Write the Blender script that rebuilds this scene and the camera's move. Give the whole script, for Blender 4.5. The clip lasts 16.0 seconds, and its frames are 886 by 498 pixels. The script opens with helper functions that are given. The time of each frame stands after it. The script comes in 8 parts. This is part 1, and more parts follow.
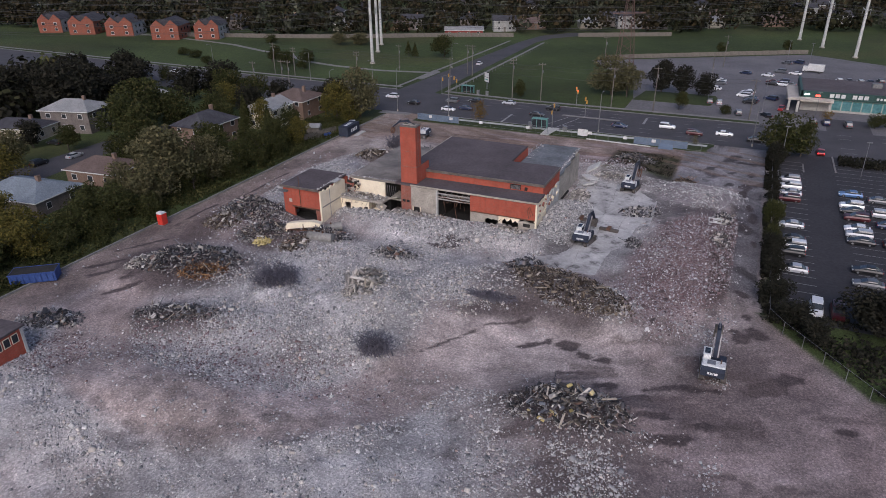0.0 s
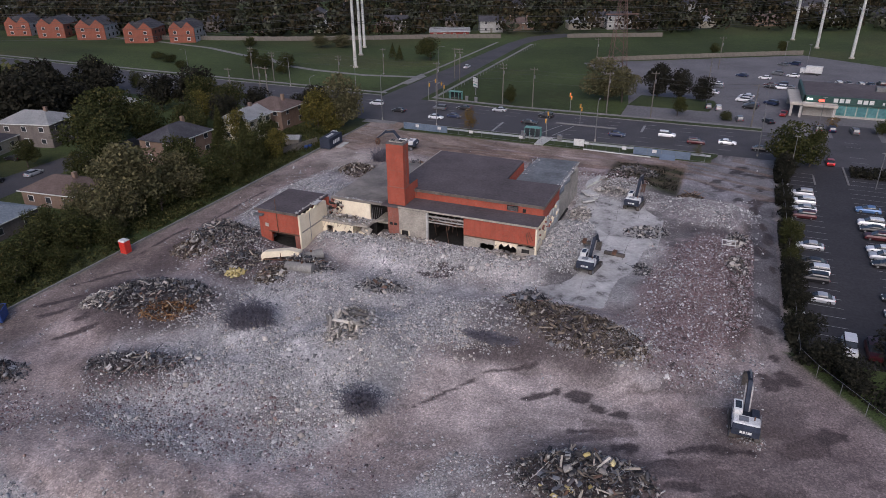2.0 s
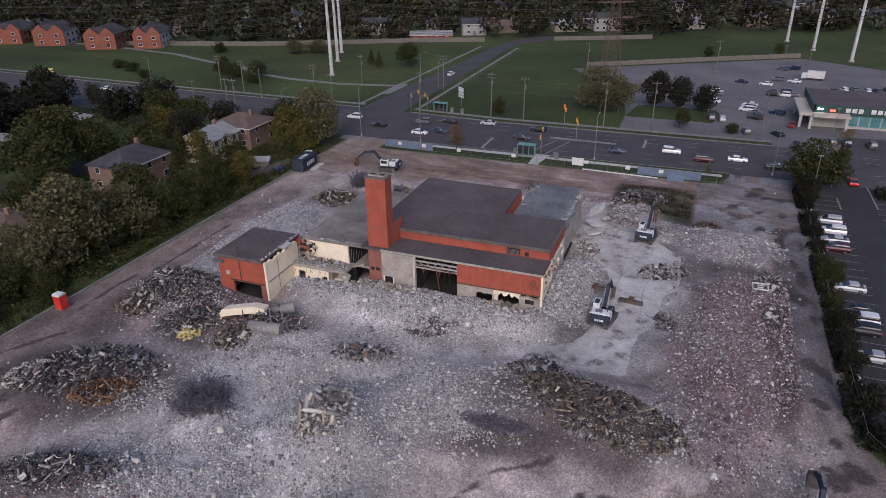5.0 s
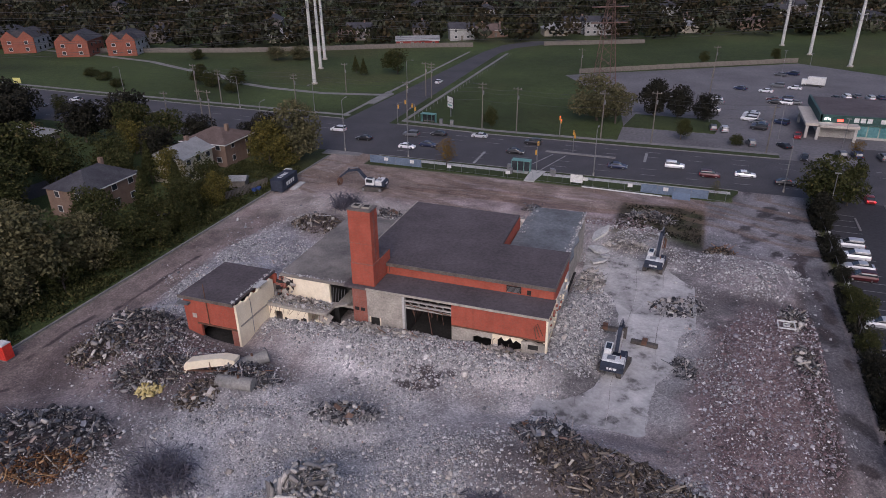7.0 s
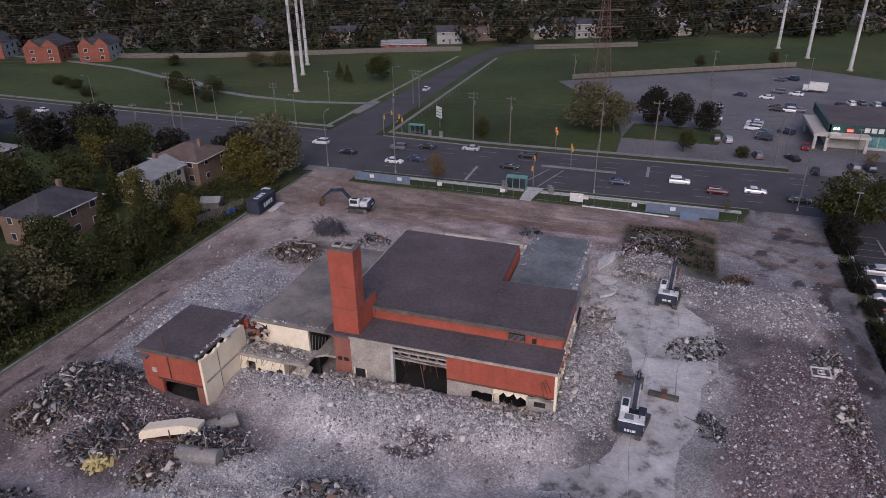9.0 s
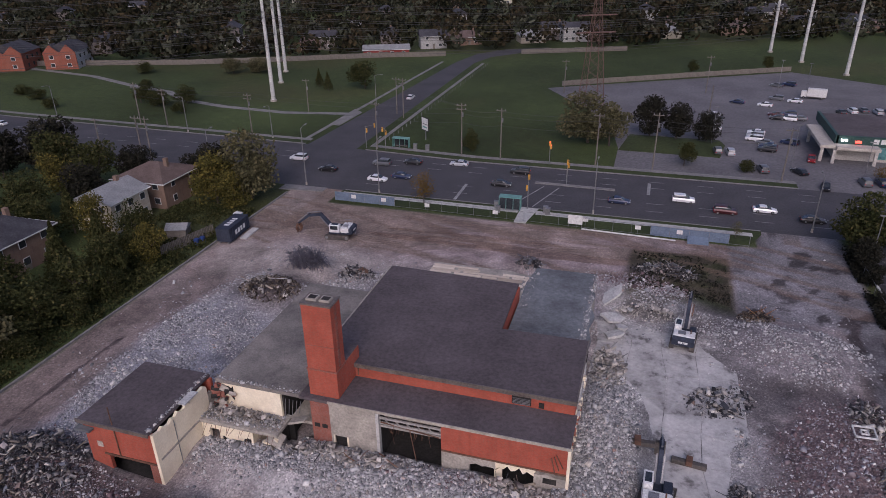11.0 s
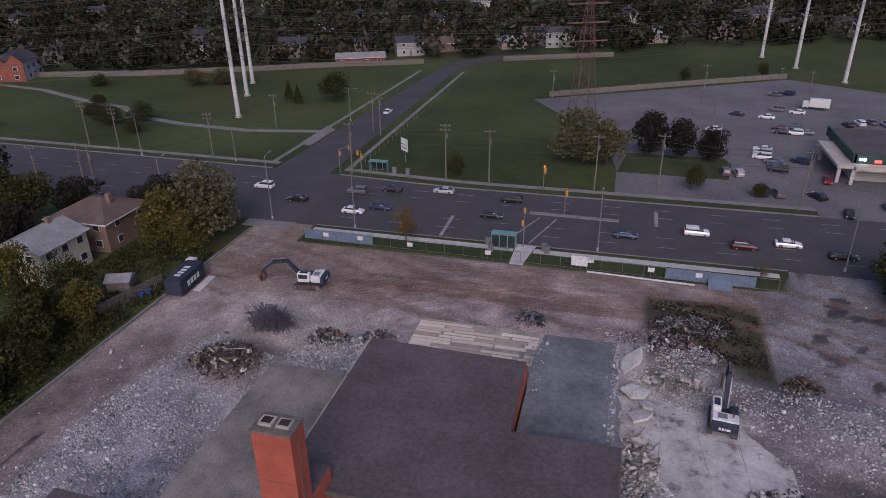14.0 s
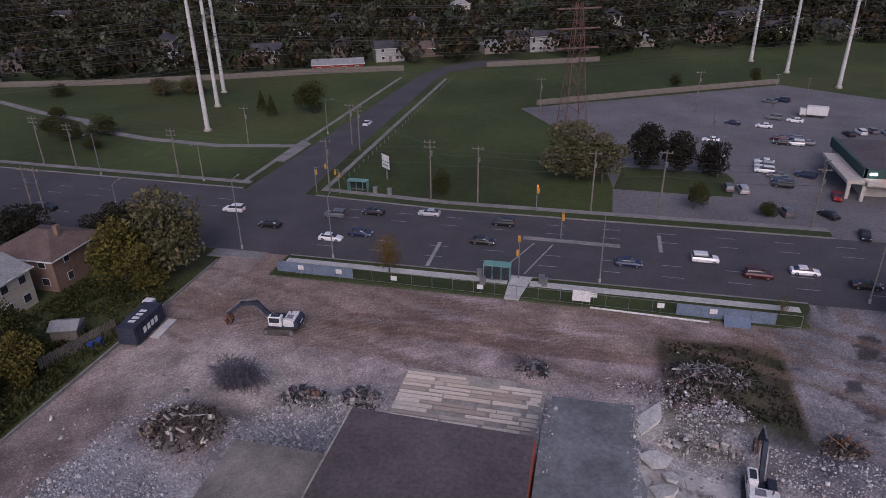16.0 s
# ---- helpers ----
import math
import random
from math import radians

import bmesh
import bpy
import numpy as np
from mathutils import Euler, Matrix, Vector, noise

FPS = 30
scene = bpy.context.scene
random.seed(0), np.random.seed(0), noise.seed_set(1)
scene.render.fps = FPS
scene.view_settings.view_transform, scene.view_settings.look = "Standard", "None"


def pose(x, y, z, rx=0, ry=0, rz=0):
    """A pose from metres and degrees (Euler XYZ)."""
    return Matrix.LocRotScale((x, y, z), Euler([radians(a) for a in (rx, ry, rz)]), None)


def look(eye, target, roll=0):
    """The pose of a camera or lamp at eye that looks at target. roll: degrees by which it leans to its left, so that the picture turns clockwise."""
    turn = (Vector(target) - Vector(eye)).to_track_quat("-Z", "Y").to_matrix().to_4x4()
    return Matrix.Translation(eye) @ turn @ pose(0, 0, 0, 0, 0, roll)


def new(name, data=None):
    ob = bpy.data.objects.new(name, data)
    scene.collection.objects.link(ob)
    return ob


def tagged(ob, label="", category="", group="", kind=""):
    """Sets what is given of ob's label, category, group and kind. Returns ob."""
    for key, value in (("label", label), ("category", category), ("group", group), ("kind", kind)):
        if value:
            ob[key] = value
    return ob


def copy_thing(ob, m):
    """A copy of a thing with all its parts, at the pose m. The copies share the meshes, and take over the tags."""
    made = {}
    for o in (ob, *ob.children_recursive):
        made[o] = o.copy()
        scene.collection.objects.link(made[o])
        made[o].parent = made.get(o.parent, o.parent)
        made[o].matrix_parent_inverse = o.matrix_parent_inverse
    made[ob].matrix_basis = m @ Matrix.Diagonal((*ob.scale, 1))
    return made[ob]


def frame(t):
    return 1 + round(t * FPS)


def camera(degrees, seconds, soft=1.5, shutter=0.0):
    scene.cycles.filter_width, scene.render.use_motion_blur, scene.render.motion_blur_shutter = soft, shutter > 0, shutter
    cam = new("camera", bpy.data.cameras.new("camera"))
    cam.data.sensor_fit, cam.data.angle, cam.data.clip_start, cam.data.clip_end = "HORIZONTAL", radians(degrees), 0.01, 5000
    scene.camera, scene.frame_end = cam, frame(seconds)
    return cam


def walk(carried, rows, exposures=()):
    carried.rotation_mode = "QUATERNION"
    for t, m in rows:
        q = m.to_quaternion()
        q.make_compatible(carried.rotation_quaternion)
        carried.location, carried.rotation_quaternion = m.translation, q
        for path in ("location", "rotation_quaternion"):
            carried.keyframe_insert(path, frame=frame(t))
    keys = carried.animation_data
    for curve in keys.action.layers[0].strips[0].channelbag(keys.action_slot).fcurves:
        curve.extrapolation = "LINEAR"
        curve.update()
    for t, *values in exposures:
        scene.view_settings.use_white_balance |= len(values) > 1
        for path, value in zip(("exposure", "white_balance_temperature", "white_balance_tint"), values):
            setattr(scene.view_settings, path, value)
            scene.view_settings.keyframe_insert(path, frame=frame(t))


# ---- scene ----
cam = camera(67.0, 16.0, soft=0.85)
ROWS = [
    (0.0, 0.000, 0.000, 46.000, 64.476, 0.514, 24.161),
    (0.5, -1.208, 2.288, 45.963, 64.444, 0.592, 23.708),
    (1.0, -2.486, 4.586, 45.983, 64.413, 0.596, 23.409),
    (1.5, -3.789, 6.900, 46.020, 64.364, 0.591, 23.120),
    (2.0, -5.055, 9.277, 46.045, 64.325, 0.614, 22.771),
    (2.5, -6.333, 11.640, 46.080, 64.278, 0.619, 22.493),
    (3.0, -7.569, 14.011, 46.098, 64.242, 0.654, 22.205),
    (3.5, -8.749, 16.360, 46.093, 64.237, 0.675, 21.828),
    (4.0, -9.879, 18.723, 46.130, 64.193, 0.678, 21.502),
    (6.5, -15.270, 30.470, 46.114, 64.249, 0.781, 20.202),
    (7.0, -16.277, 32.848, 46.094, 64.282, 0.782, 19.811),
    (7.5, -17.272, 35.197, 46.109, 64.276, 0.773, 19.440),
    (8.0, -18.270, 37.617, 46.121, 64.261, 0.777, 19.139),
    (8.5, -19.288, 40.059, 46.157, 64.257, 0.784, 18.888),
    (9.0, -20.339, 42.474, 46.168, 64.254, 0.800, 18.628),
    (11.5, -25.301, 54.777, 46.246, 64.280, 0.838, 16.828),
    (12.0, -26.301, 57.263, 46.281, 64.273, 0.853, 16.551),
    (12.5, -27.270, 59.743, 46.299, 64.259, 0.857, 16.235),
    (13.0, -28.217, 62.234, 46.318, 64.256, 0.875, 15.819),
    (13.5, -29.157, 64.753, 46.310, 64.264, 0.874, 15.404),
    (14.0, -30.088, 67.251, 46.337, 64.263, 0.876, 15.050),
    (14.5, -31.011, 69.771, 46.363, 64.264, 0.887, 14.686),
    (15.0, -31.954, 72.318, 46.379, 64.275, 0.888, 14.304),
    (15.5, -32.787, 74.887, 46.413, 64.288, 0.917, 13.891),
    (16.0, -33.667, 77.478, 46.370, 64.285, 0.916, 13.259),
]
EXPOSURES = [(0.0, 0.52, 5760, 17), (16.0, 0.30, 5800, 29)]
walk(cam, [(t, pose(x, y, z, rx, ry, rz)) for t, x, y, z, rx, ry, rz in ROWS], exposures=EXPOSURES)

# ---- world, sun, exposure ----
world = bpy.data.worlds.new("dusk_sky")
scene.world = world
world.use_nodes = True
wn = world.node_tree.nodes
sky = wn.new("ShaderNodeTexSky")
sky.sky_type = "NISHITA"
sky.sun_disc = False
sky.sun_elevation = radians(36)
sky.sun_rotation = radians(165)
sky.air_density, sky.dust_density, sky.ozone_density = 1.0, 4.0, 1.0
wn["Background"].inputs["Strength"].default_value = 0.085
world.node_tree.links.new(sky.outputs[0], wn["Background"].inputs["Color"])
sun_data = bpy.data.lights.new("sun", "SUN")
sun_data.energy, sun_data.angle, sun_data.color = 0.85, radians(35), (1.0, 0.9, 0.82)
sun = new("sun", sun_data)
sun.matrix_world = look((0, 0, 100), (-0.26 * 100, 0.97 * 100, 100 - 0.75 * 100))

# ---- helpers ----
rnd = random.Random(7)
rng = np.random.default_rng(11)


def thing(name, m, label, category, group="", kind=""):
    ob = new(name)
    ob.empty_display_size = 0.3
    ob.matrix_basis = m
    return tagged(ob, label, category, group, kind)


def from_arrays(name, verts, faces, mats, parent=None, label="", smooth=False, index=None):
    me = bpy.data.meshes.new(name)
    me.from_pydata([tuple(v) for v in verts], [], [tuple(f) for f in faces])
    for m in (mats if isinstance(mats, (list, tuple)) else [mats]):
        me.materials.append(m)
    if index is not None:
        me.polygons.foreach_set("material_index", np.asarray(index, dtype=np.int32))
    if smooth:
        me.polygons.foreach_set("use_smooth", np.ones(len(me.polygons), dtype=bool))
    me.update()
    ob = new(name, me)
    if parent is not None:
        ob.parent = parent
    if label:
        ob["label"] = label
    return ob


def part(name, bm, material, parent=None, label="", smooth=False):
    me = bpy.data.meshes.new(name)
    bm.normal_update()
    bm.to_mesh(me)
    bm.free()
    for m in (material if isinstance(material, (list, tuple)) else [material]):
        me.materials.append(m)
    if smooth:
        me.polygons.foreach_set("use_smooth", np.ones(len(me.polygons), dtype=bool))
    ob = new(name, me)
    if parent is not None:
        ob.parent = parent
    if label:
        ob["label"] = label
    return ob


def shared(name, mesh, parent, m, label=""):
    ob = new(name, mesh)
    ob.parent = parent
    ob.matrix_basis = m
    if label:
        ob["label"] = label
    return ob


def add_box(bm, x0, x1, y0, y1, z0, z1, bevel=0.0, m=None):
    made = bmesh.ops.create_cube(bm, size=1.0)["verts"]
    t = Matrix.Translation(((x0 + x1) / 2, (y0 + y1) / 2, (z0 + z1) / 2)) @ Matrix.Diagonal((abs(x1 - x0), abs(y1 - y0), abs(z1 - z0), 1))
    bmesh.ops.transform(bm, matrix=(m @ t) if m is not None else t, verts=made)
    if bevel > 0:
        edges = list({e for v in made for e in v.link_edges})
        bmesh.ops.bevel(bm, geom=edges, offset=bevel, segments=1, affect="EDGES", profile=0.5)
    return bm


def box(x0, x1, y0, y1, z0, z1, bevel=0.0, m=None):
    return add_box(bmesh.new(), x0, x1, y0, y1, z0, z1, bevel, m)


def add_cyl(bm, p0, p1, r0, r1=None, seg=8):
    p0, p1 = Vector(p0), Vector(p1)
    d = p1 - p0
    made = bmesh.ops.create_cone(bm, cap_ends=True, segments=seg, radius1=r0, radius2=r0 if r1 is None else r1, depth=d.length)["verts"]
    bmesh.ops.transform(bm, matrix=Matrix.Translation((p0 + p1) / 2) @ d.to_track_quat("Z", "Y").to_matrix().to_4x4(), verts=made)
    return bm


def cyl(p0, p1, r0, r1=None, seg=8):
    return add_cyl(bmesh.new(), p0, p1, r0, r1, seg)


def prism(points, z0, z1, bevel=0.0):
    """A flat polygon in plan, given height."""
    bm = bmesh.new()
    lo = [bm.verts.new((x, y, z0)) for x, y in points]
    hi = [bm.verts.new((x, y, z1)) for x, y in points]
    n = len(points)
    bm.faces.new(hi)
    bm.faces.new(lo[::-1])
    for i in range(n):
        bm.faces.new((lo[i], lo[(i + 1) % n], hi[(i + 1) % n], hi[i]))
    bmesh.ops.recalc_face_normals(bm, faces=bm.faces)
    if bevel:
        bmesh.ops.bevel(bm, geom=list(bm.edges), offset=bevel, segments=1, affect="EDGES")
    return bm


def profile(points, x0, x1):
    """A polygon in the y-z plane, drawn out along x."""
    bm = bmesh.new()
    a = [bm.verts.new((x0, y, z)) for y, z in points]
    b = [bm.verts.new((x1, y, z)) for y, z in points]
    n = len(points)
    bm.faces.new(a[::-1])
    bm.faces.new(b)
    for i in range(n):
        bm.faces.new((a[i], a[(i + 1) % n], b[(i + 1) % n], b[i]))
    bmesh.ops.recalc_face_normals(bm, faces=bm.faces)
    return bm


# ---- materials ----
def material(name, rough=0.85, metal=0.0, spec=0.3):
    m = bpy.data.materials.new(name)
    m.use_nodes = True
    b = m.node_tree.nodes["Principled BSDF"]
    b.inputs["Roughness"].default_value = rough
    b.inputs["Metallic"].default_value = metal
    b.inputs["Specular IOR Level"].default_value = spec
    return m, m.node_tree, b


def noise_node(nt, scale, detail=4.0, rough=0.6, coords="Object", stretch=None):
    tc = nt.nodes.new("ShaderNodeTexCoord")
    n = nt.nodes.new("ShaderNodeTexNoise")
    n.inputs["Scale"].default_value, n.inputs["Detail"].default_value, n.inputs["Roughness"].default_value = scale, detail, rough
    out = tc.outputs[coords]
    if stretch:
        mp = nt.nodes.new("ShaderNodeMapping")
        mp.inputs["Scale"].default_value = stretch
        nt.links.new(out, mp.inputs[0])
        out = mp.outputs[0]
    nt.links.new(out, n.inputs["Vector"])
    return n


def ramp(nt, source, stops):
    r = nt.nodes.new("ShaderNodeValToRGB")
    r.color_ramp.elements.remove(r.color_ramp.elements[1])
    for i, (p, c) in enumerate(stops):
        e = r.color_ramp.elements[0] if i == 0 else r.color_ramp.elements.new(p)
        e.position, e.color = p, (*c, 1)
    nt.links.new(source, r.inputs[0])
    return r.outputs[0]


def mix(nt, kind, fac, a, b):
    n = nt.nodes.new("ShaderNodeMix")
    n.data_type, n.blend_type = "RGBA", kind
    for sock, v in ((n.inputs[0], fac), (n.inputs[6], a), (n.inputs[7], b)):
        if isinstance(v, (int, float)):
            sock.default_value = v
        elif isinstance(v, tuple):
            sock.default_value = (*v, 1)
        else:
            nt.links.new(v, sock)
    return n.outputs[2]


def bump(nt, bsdf, source, strength, distance):
    b = nt.nodes.new("ShaderNodeBump")
    b.inputs["Strength"].default_value, b.inputs["Distance"].default_value = strength, distance
    nt.links.new(source, b.inputs["Height"])
    nt.links.new(b.outputs[0], bsdf.inputs["Normal"])


def surface(name, dark, light, scale=0.6, fine=9.0, rough=0.85, metal=0.0, relief=0.02, island=0.0, spec=0.3, grainy=0.8, coords="Object", stretch=None):
    """A worn surface: broad stains and fine grain between two colours, with relief."""
    m, nt, b = material(name, rough, metal, spec)
    broad = noise_node(nt, scale, 5.0, 0.65, coords, stretch)
    grain = noise_node(nt, fine, 3.0, 0.7, coords, stretch)
    base = ramp(nt, broad.outputs[0], [(0.3, dark), (0.7, light)])
    g = ramp(nt, grain.outputs[0], [(0.25, (0.55, 0.55, 0.55)), (0.75, (1.3, 1.3, 1.3))])
    col = mix(nt, "MULTIPLY", grainy, base, g)
    if island:
        geo = nt.nodes.new("ShaderNodeNewGeometry")
        r = ramp(nt, geo.outputs["Random Per Island"], [(0.0, (1 - island,) * 3), (1.0, (1 + island,) * 3)])
        col = mix(nt, "MULTIPLY", 1.0, col, r)
    nt.links.new(col, b.inputs["Base Color"])
    if relief:
        bump(nt, b, grain.outputs[0], 0.6, relief)
    return m


def varied(name, stops, rough=0.8, metal=0.0, fine=6.0, by="island", relief=0.01):
    """Pieces that differ from one another in colour."""
    m, nt, b = material(name, rough, metal)
    if by == "island":
        geo = nt.nodes.new("ShaderNodeNewGeometry")
        src = geo.outputs["Random Per Island"]
    else:
        src = nt.nodes.new("ShaderNodeObjectInfo").outputs["Random"]
    base = ramp(nt, src, stops)
    grain = noise_node(nt, fine, 3.0, 0.7)
    g = ramp(nt, grain.outputs[0], [(0.25, (0.6, 0.6, 0.6)), (0.75, (1.25, 1.25, 1.25))])
    nt.links.new(mix(nt, "MULTIPLY", 0.8, base, g), b.inputs["Base Color"])
    if relief:
        bump(nt, b, grain.outputs[0], 0.5, relief)
    return m


def brick_material(name, c1, c2, mortar, size=1.0):
    m, nt, b = material(name, 0.9)
    tc = nt.nodes.new("ShaderNodeTexCoord")
    sep = nt.nodes.new("ShaderNodeSeparateXYZ")
    nt.links.new(tc.outputs["Object"], sep.inputs[0])
    add = nt.nodes.new("ShaderNodeMath")
    nt.links.new(sep.outputs[0], add.inputs[0])
    nt.links.new(sep.outputs[1], add.inputs[1])
    com = nt.nodes.new("ShaderNodeCombineXYZ")
    nt.links.new(add.outputs[0], com.inputs[0])
    nt.links.new(sep.outputs[2], com.inputs[1])
    t = nt.nodes.new("ShaderNodeTexBrick")
    t.inputs["Scale"].default_value = 1.0
    t.inputs["Brick Width"].default_value, t.inputs["Row Height"].default_value = 0.22 * size, 0.075 * size
    t.inputs["Mortar Size"].default_value = 0.006 * size
    t.inputs["Color1"].default_value, t.inputs["Color2"].default_value, t.inputs["Mortar"].default_value = (*c1, 1), (*c2, 1), (*mortar, 1)
    nt.links.new(com.outputs[0], t.inputs["Vector"])
    broad = noise_node(nt, 0.5, 6.0, 0.7)
    streak = noise_node(nt, 1.0, 4.0, 0.6, stretch=(2.2, 2.2, 0.25))
    col = mix(nt, "MULTIPLY", 0.55, t.outputs[0], ramp(nt, broad.outputs[0], [(0.3, (0.55, 0.52, 0.5)), (0.65, (1.1, 1.1, 1.1))]))
    col = mix(nt, "MULTIPLY", 0.22, col, ramp(nt, streak.outputs[0], [(0.35, (0.6, 0.58, 0.56)), (0.55, (1.05, 1.05, 1.05))]))
    nt.links.new(col, b.inputs["Base Color"])
    bump(nt, b, t.outputs["Fac"], -0.3, 0.01)
    return m


M_BRICK = brick_material("red_brick", (0.40, 0.088, 0.052), (0.33, 0.072, 0.044), (0.29, 0.13, 0.09))
M_BRICK_OLD = brick_material("sooty_brick", (0.30, 0.10, 0.07), (0.24, 0.085, 0.06), (0.25, 0.17, 0.14))
M_CREAM = surface("cream_plaster", (0.70, 0.61, 0.44), (0.84, 0.76, 0.59), 0.5, 5.0, 0.8, grainy=0.3)
M_CONCRETE = surface("old_concrete", (0.24, 0.22, 0.19), (0.46, 0.42, 0.36), 0.45, 4.0, 0.9, relief=0.03)
M_CONCRETE_PALE = surface("pale_concrete", (0.36, 0.36, 0.35), (0.56, 0.55, 0.52), 0.5, 5.0, 0.9, relief=0.02)
M_ROOF = surface("bitumen_roof", (0.070, 0.058, 0.060), (0.118, 0.099, 0.102), 0.16, 2.5, 0.9, relief=0.01)
M_ROOF_LIGHT = surface("gravel_roof", (0.085, 0.078, 0.074), (0.29, 0.262, 0.232), 0.16, 6.0, 0.95, relief=0.02)
M_METAL_EDGE = surface("roof_flashing", (0.12, 0.10, 0.09), (0.22, 0.19, 0.17), 0.8, 6.0, 0.6, 0.4)
# near black puts the shade of rooms and holes into colour; also dark parts
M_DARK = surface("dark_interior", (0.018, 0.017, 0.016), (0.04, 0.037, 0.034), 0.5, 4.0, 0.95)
M_STEEL = surface("grey_steel", (0.16, 0.16, 0.165), (0.30, 0.30, 0.31), 0.8, 6.0, 0.5, 0.6)
M_RUST = surface("rusty_steel", (0.09, 0.05, 0.035), (0.22, 0.12, 0.08), 0.9, 8.0, 0.8, 0.3)
M_ASPHALT = surface("asphalt", (0.052, 0.050, 0.054), (0.080, 0.076, 0.081), 0.12, 3.0, 0.9, relief=0.004)
M_WALK = surface("sidewalk_concrete", (0.15, 0.145, 0.14), (0.24, 0.23, 0.22), 0.3, 3.0, 0.9, relief=0.004)
M_LINE = surface("road_paint", (0.19, 0.19, 0.185), (0.32, 0.32, 0.31), 0.5, 3.0, 0.8, relief=0.0)
M_GRASS = surface("mown_grass", (0.024, 0.036, 0.010), (0.050, 0.064, 0.020), 0.06, 1.4, 0.95, relief=0.05)
M_POLE = surface("galvanised_pole", (0.42, 0.42, 0.40), (0.60, 0.60, 0.57), 0.3, 3.0, 0.6, 0.1, relief=0.0)
M_POST = surface("dull_steel_post", (0.13, 0.13, 0.128), (0.22, 0.22, 0.215), 0.3, 3.0, 0.6, 0.1, relief=0.0)
M_WOOD = surface("weathered_wood", (0.11, 0.098, 0.085), (0.20, 0.18, 0.155), 0.7, 7.0, 0.9)
M_GLASS = surface("dark_window_glass", (0.02, 0.025, 0.03), (0.05, 0.055, 0.06), 0.5, 4.0, 0.12, 0.0, relief=0.0, spec=0.6)

# ---- ground ----
GRIDS = {}


def smooth_noise(x, y, scale, seed):
    """Smooth value noise on arrays, 0 to 1."""
    if seed not in GRIDS:
        GRIDS[seed] = np.random.default_rng(seed).random((128, 128))
    g = GRIDS[seed]
    u, v = x / scale + 500.0, y / scale + 500.0
    i, j = np.floor(u).astype(int), np.floor(v).astype(int)
    f, h = u - i, v - j
    f, h = f * f * (3 - 2 * f), h * h * (3 - 2 * h)
    a, b = g[i % 128, j % 128], g[(i + 1) % 128, j % 128]
    c, d = g[i % 128, (j + 1) % 128], g[(i + 1) % 128, (j + 1) % 128]
    return (a * (1 - f) + b * f) * (1 - h) + (c * (1 - f) + d * f) * h


def fractal(x, y, scale, seed, octaves=4):
    out, amp, total = 0.0, 1.0, 0.0
    for k in range(octaves):
        out = out + amp * smooth_noise(x, y, scale / 2 ** k, seed + k)
        total += amp
        amp *= 0.55
    return out / total


def step(a, b, v):
    t = np.clip((v - a) / (b - a), 0, 1)
    return t * t * (3 - 2 * t)


def blob(x, y, cx, cy, rx, ry, turn=0.0, soft=0.35, wobble=0.25, seed=3, grain=5.0):
    """1 inside a rough-edged ellipse, 0 outside."""
    x, y = np.asarray(x, dtype=float), np.asarray(y, dtype=float)
    far = 1.6 * max(rx, ry) + 1.0
    near = (np.abs(x - cx) < far) & (np.abs(y - cy) < far)
    out = np.zeros(x.shape)
    if not near.any():
        return out
    x, y = x[near], y[near]
    c, s = math.cos(radians(turn)), math.sin(radians(turn))
    u, v = ((x - cx) * c + (y - cy) * s) / rx, (-(x - cx) * s + (y - cy) * c) / ry
    r = np.sqrt(u * u + v * v) + wobble * (fractal(x, y, grain, seed, 3) - 0.5) * 2
    out[near] = 1 - step(1 - soft, 1 + soft, r)
    return out


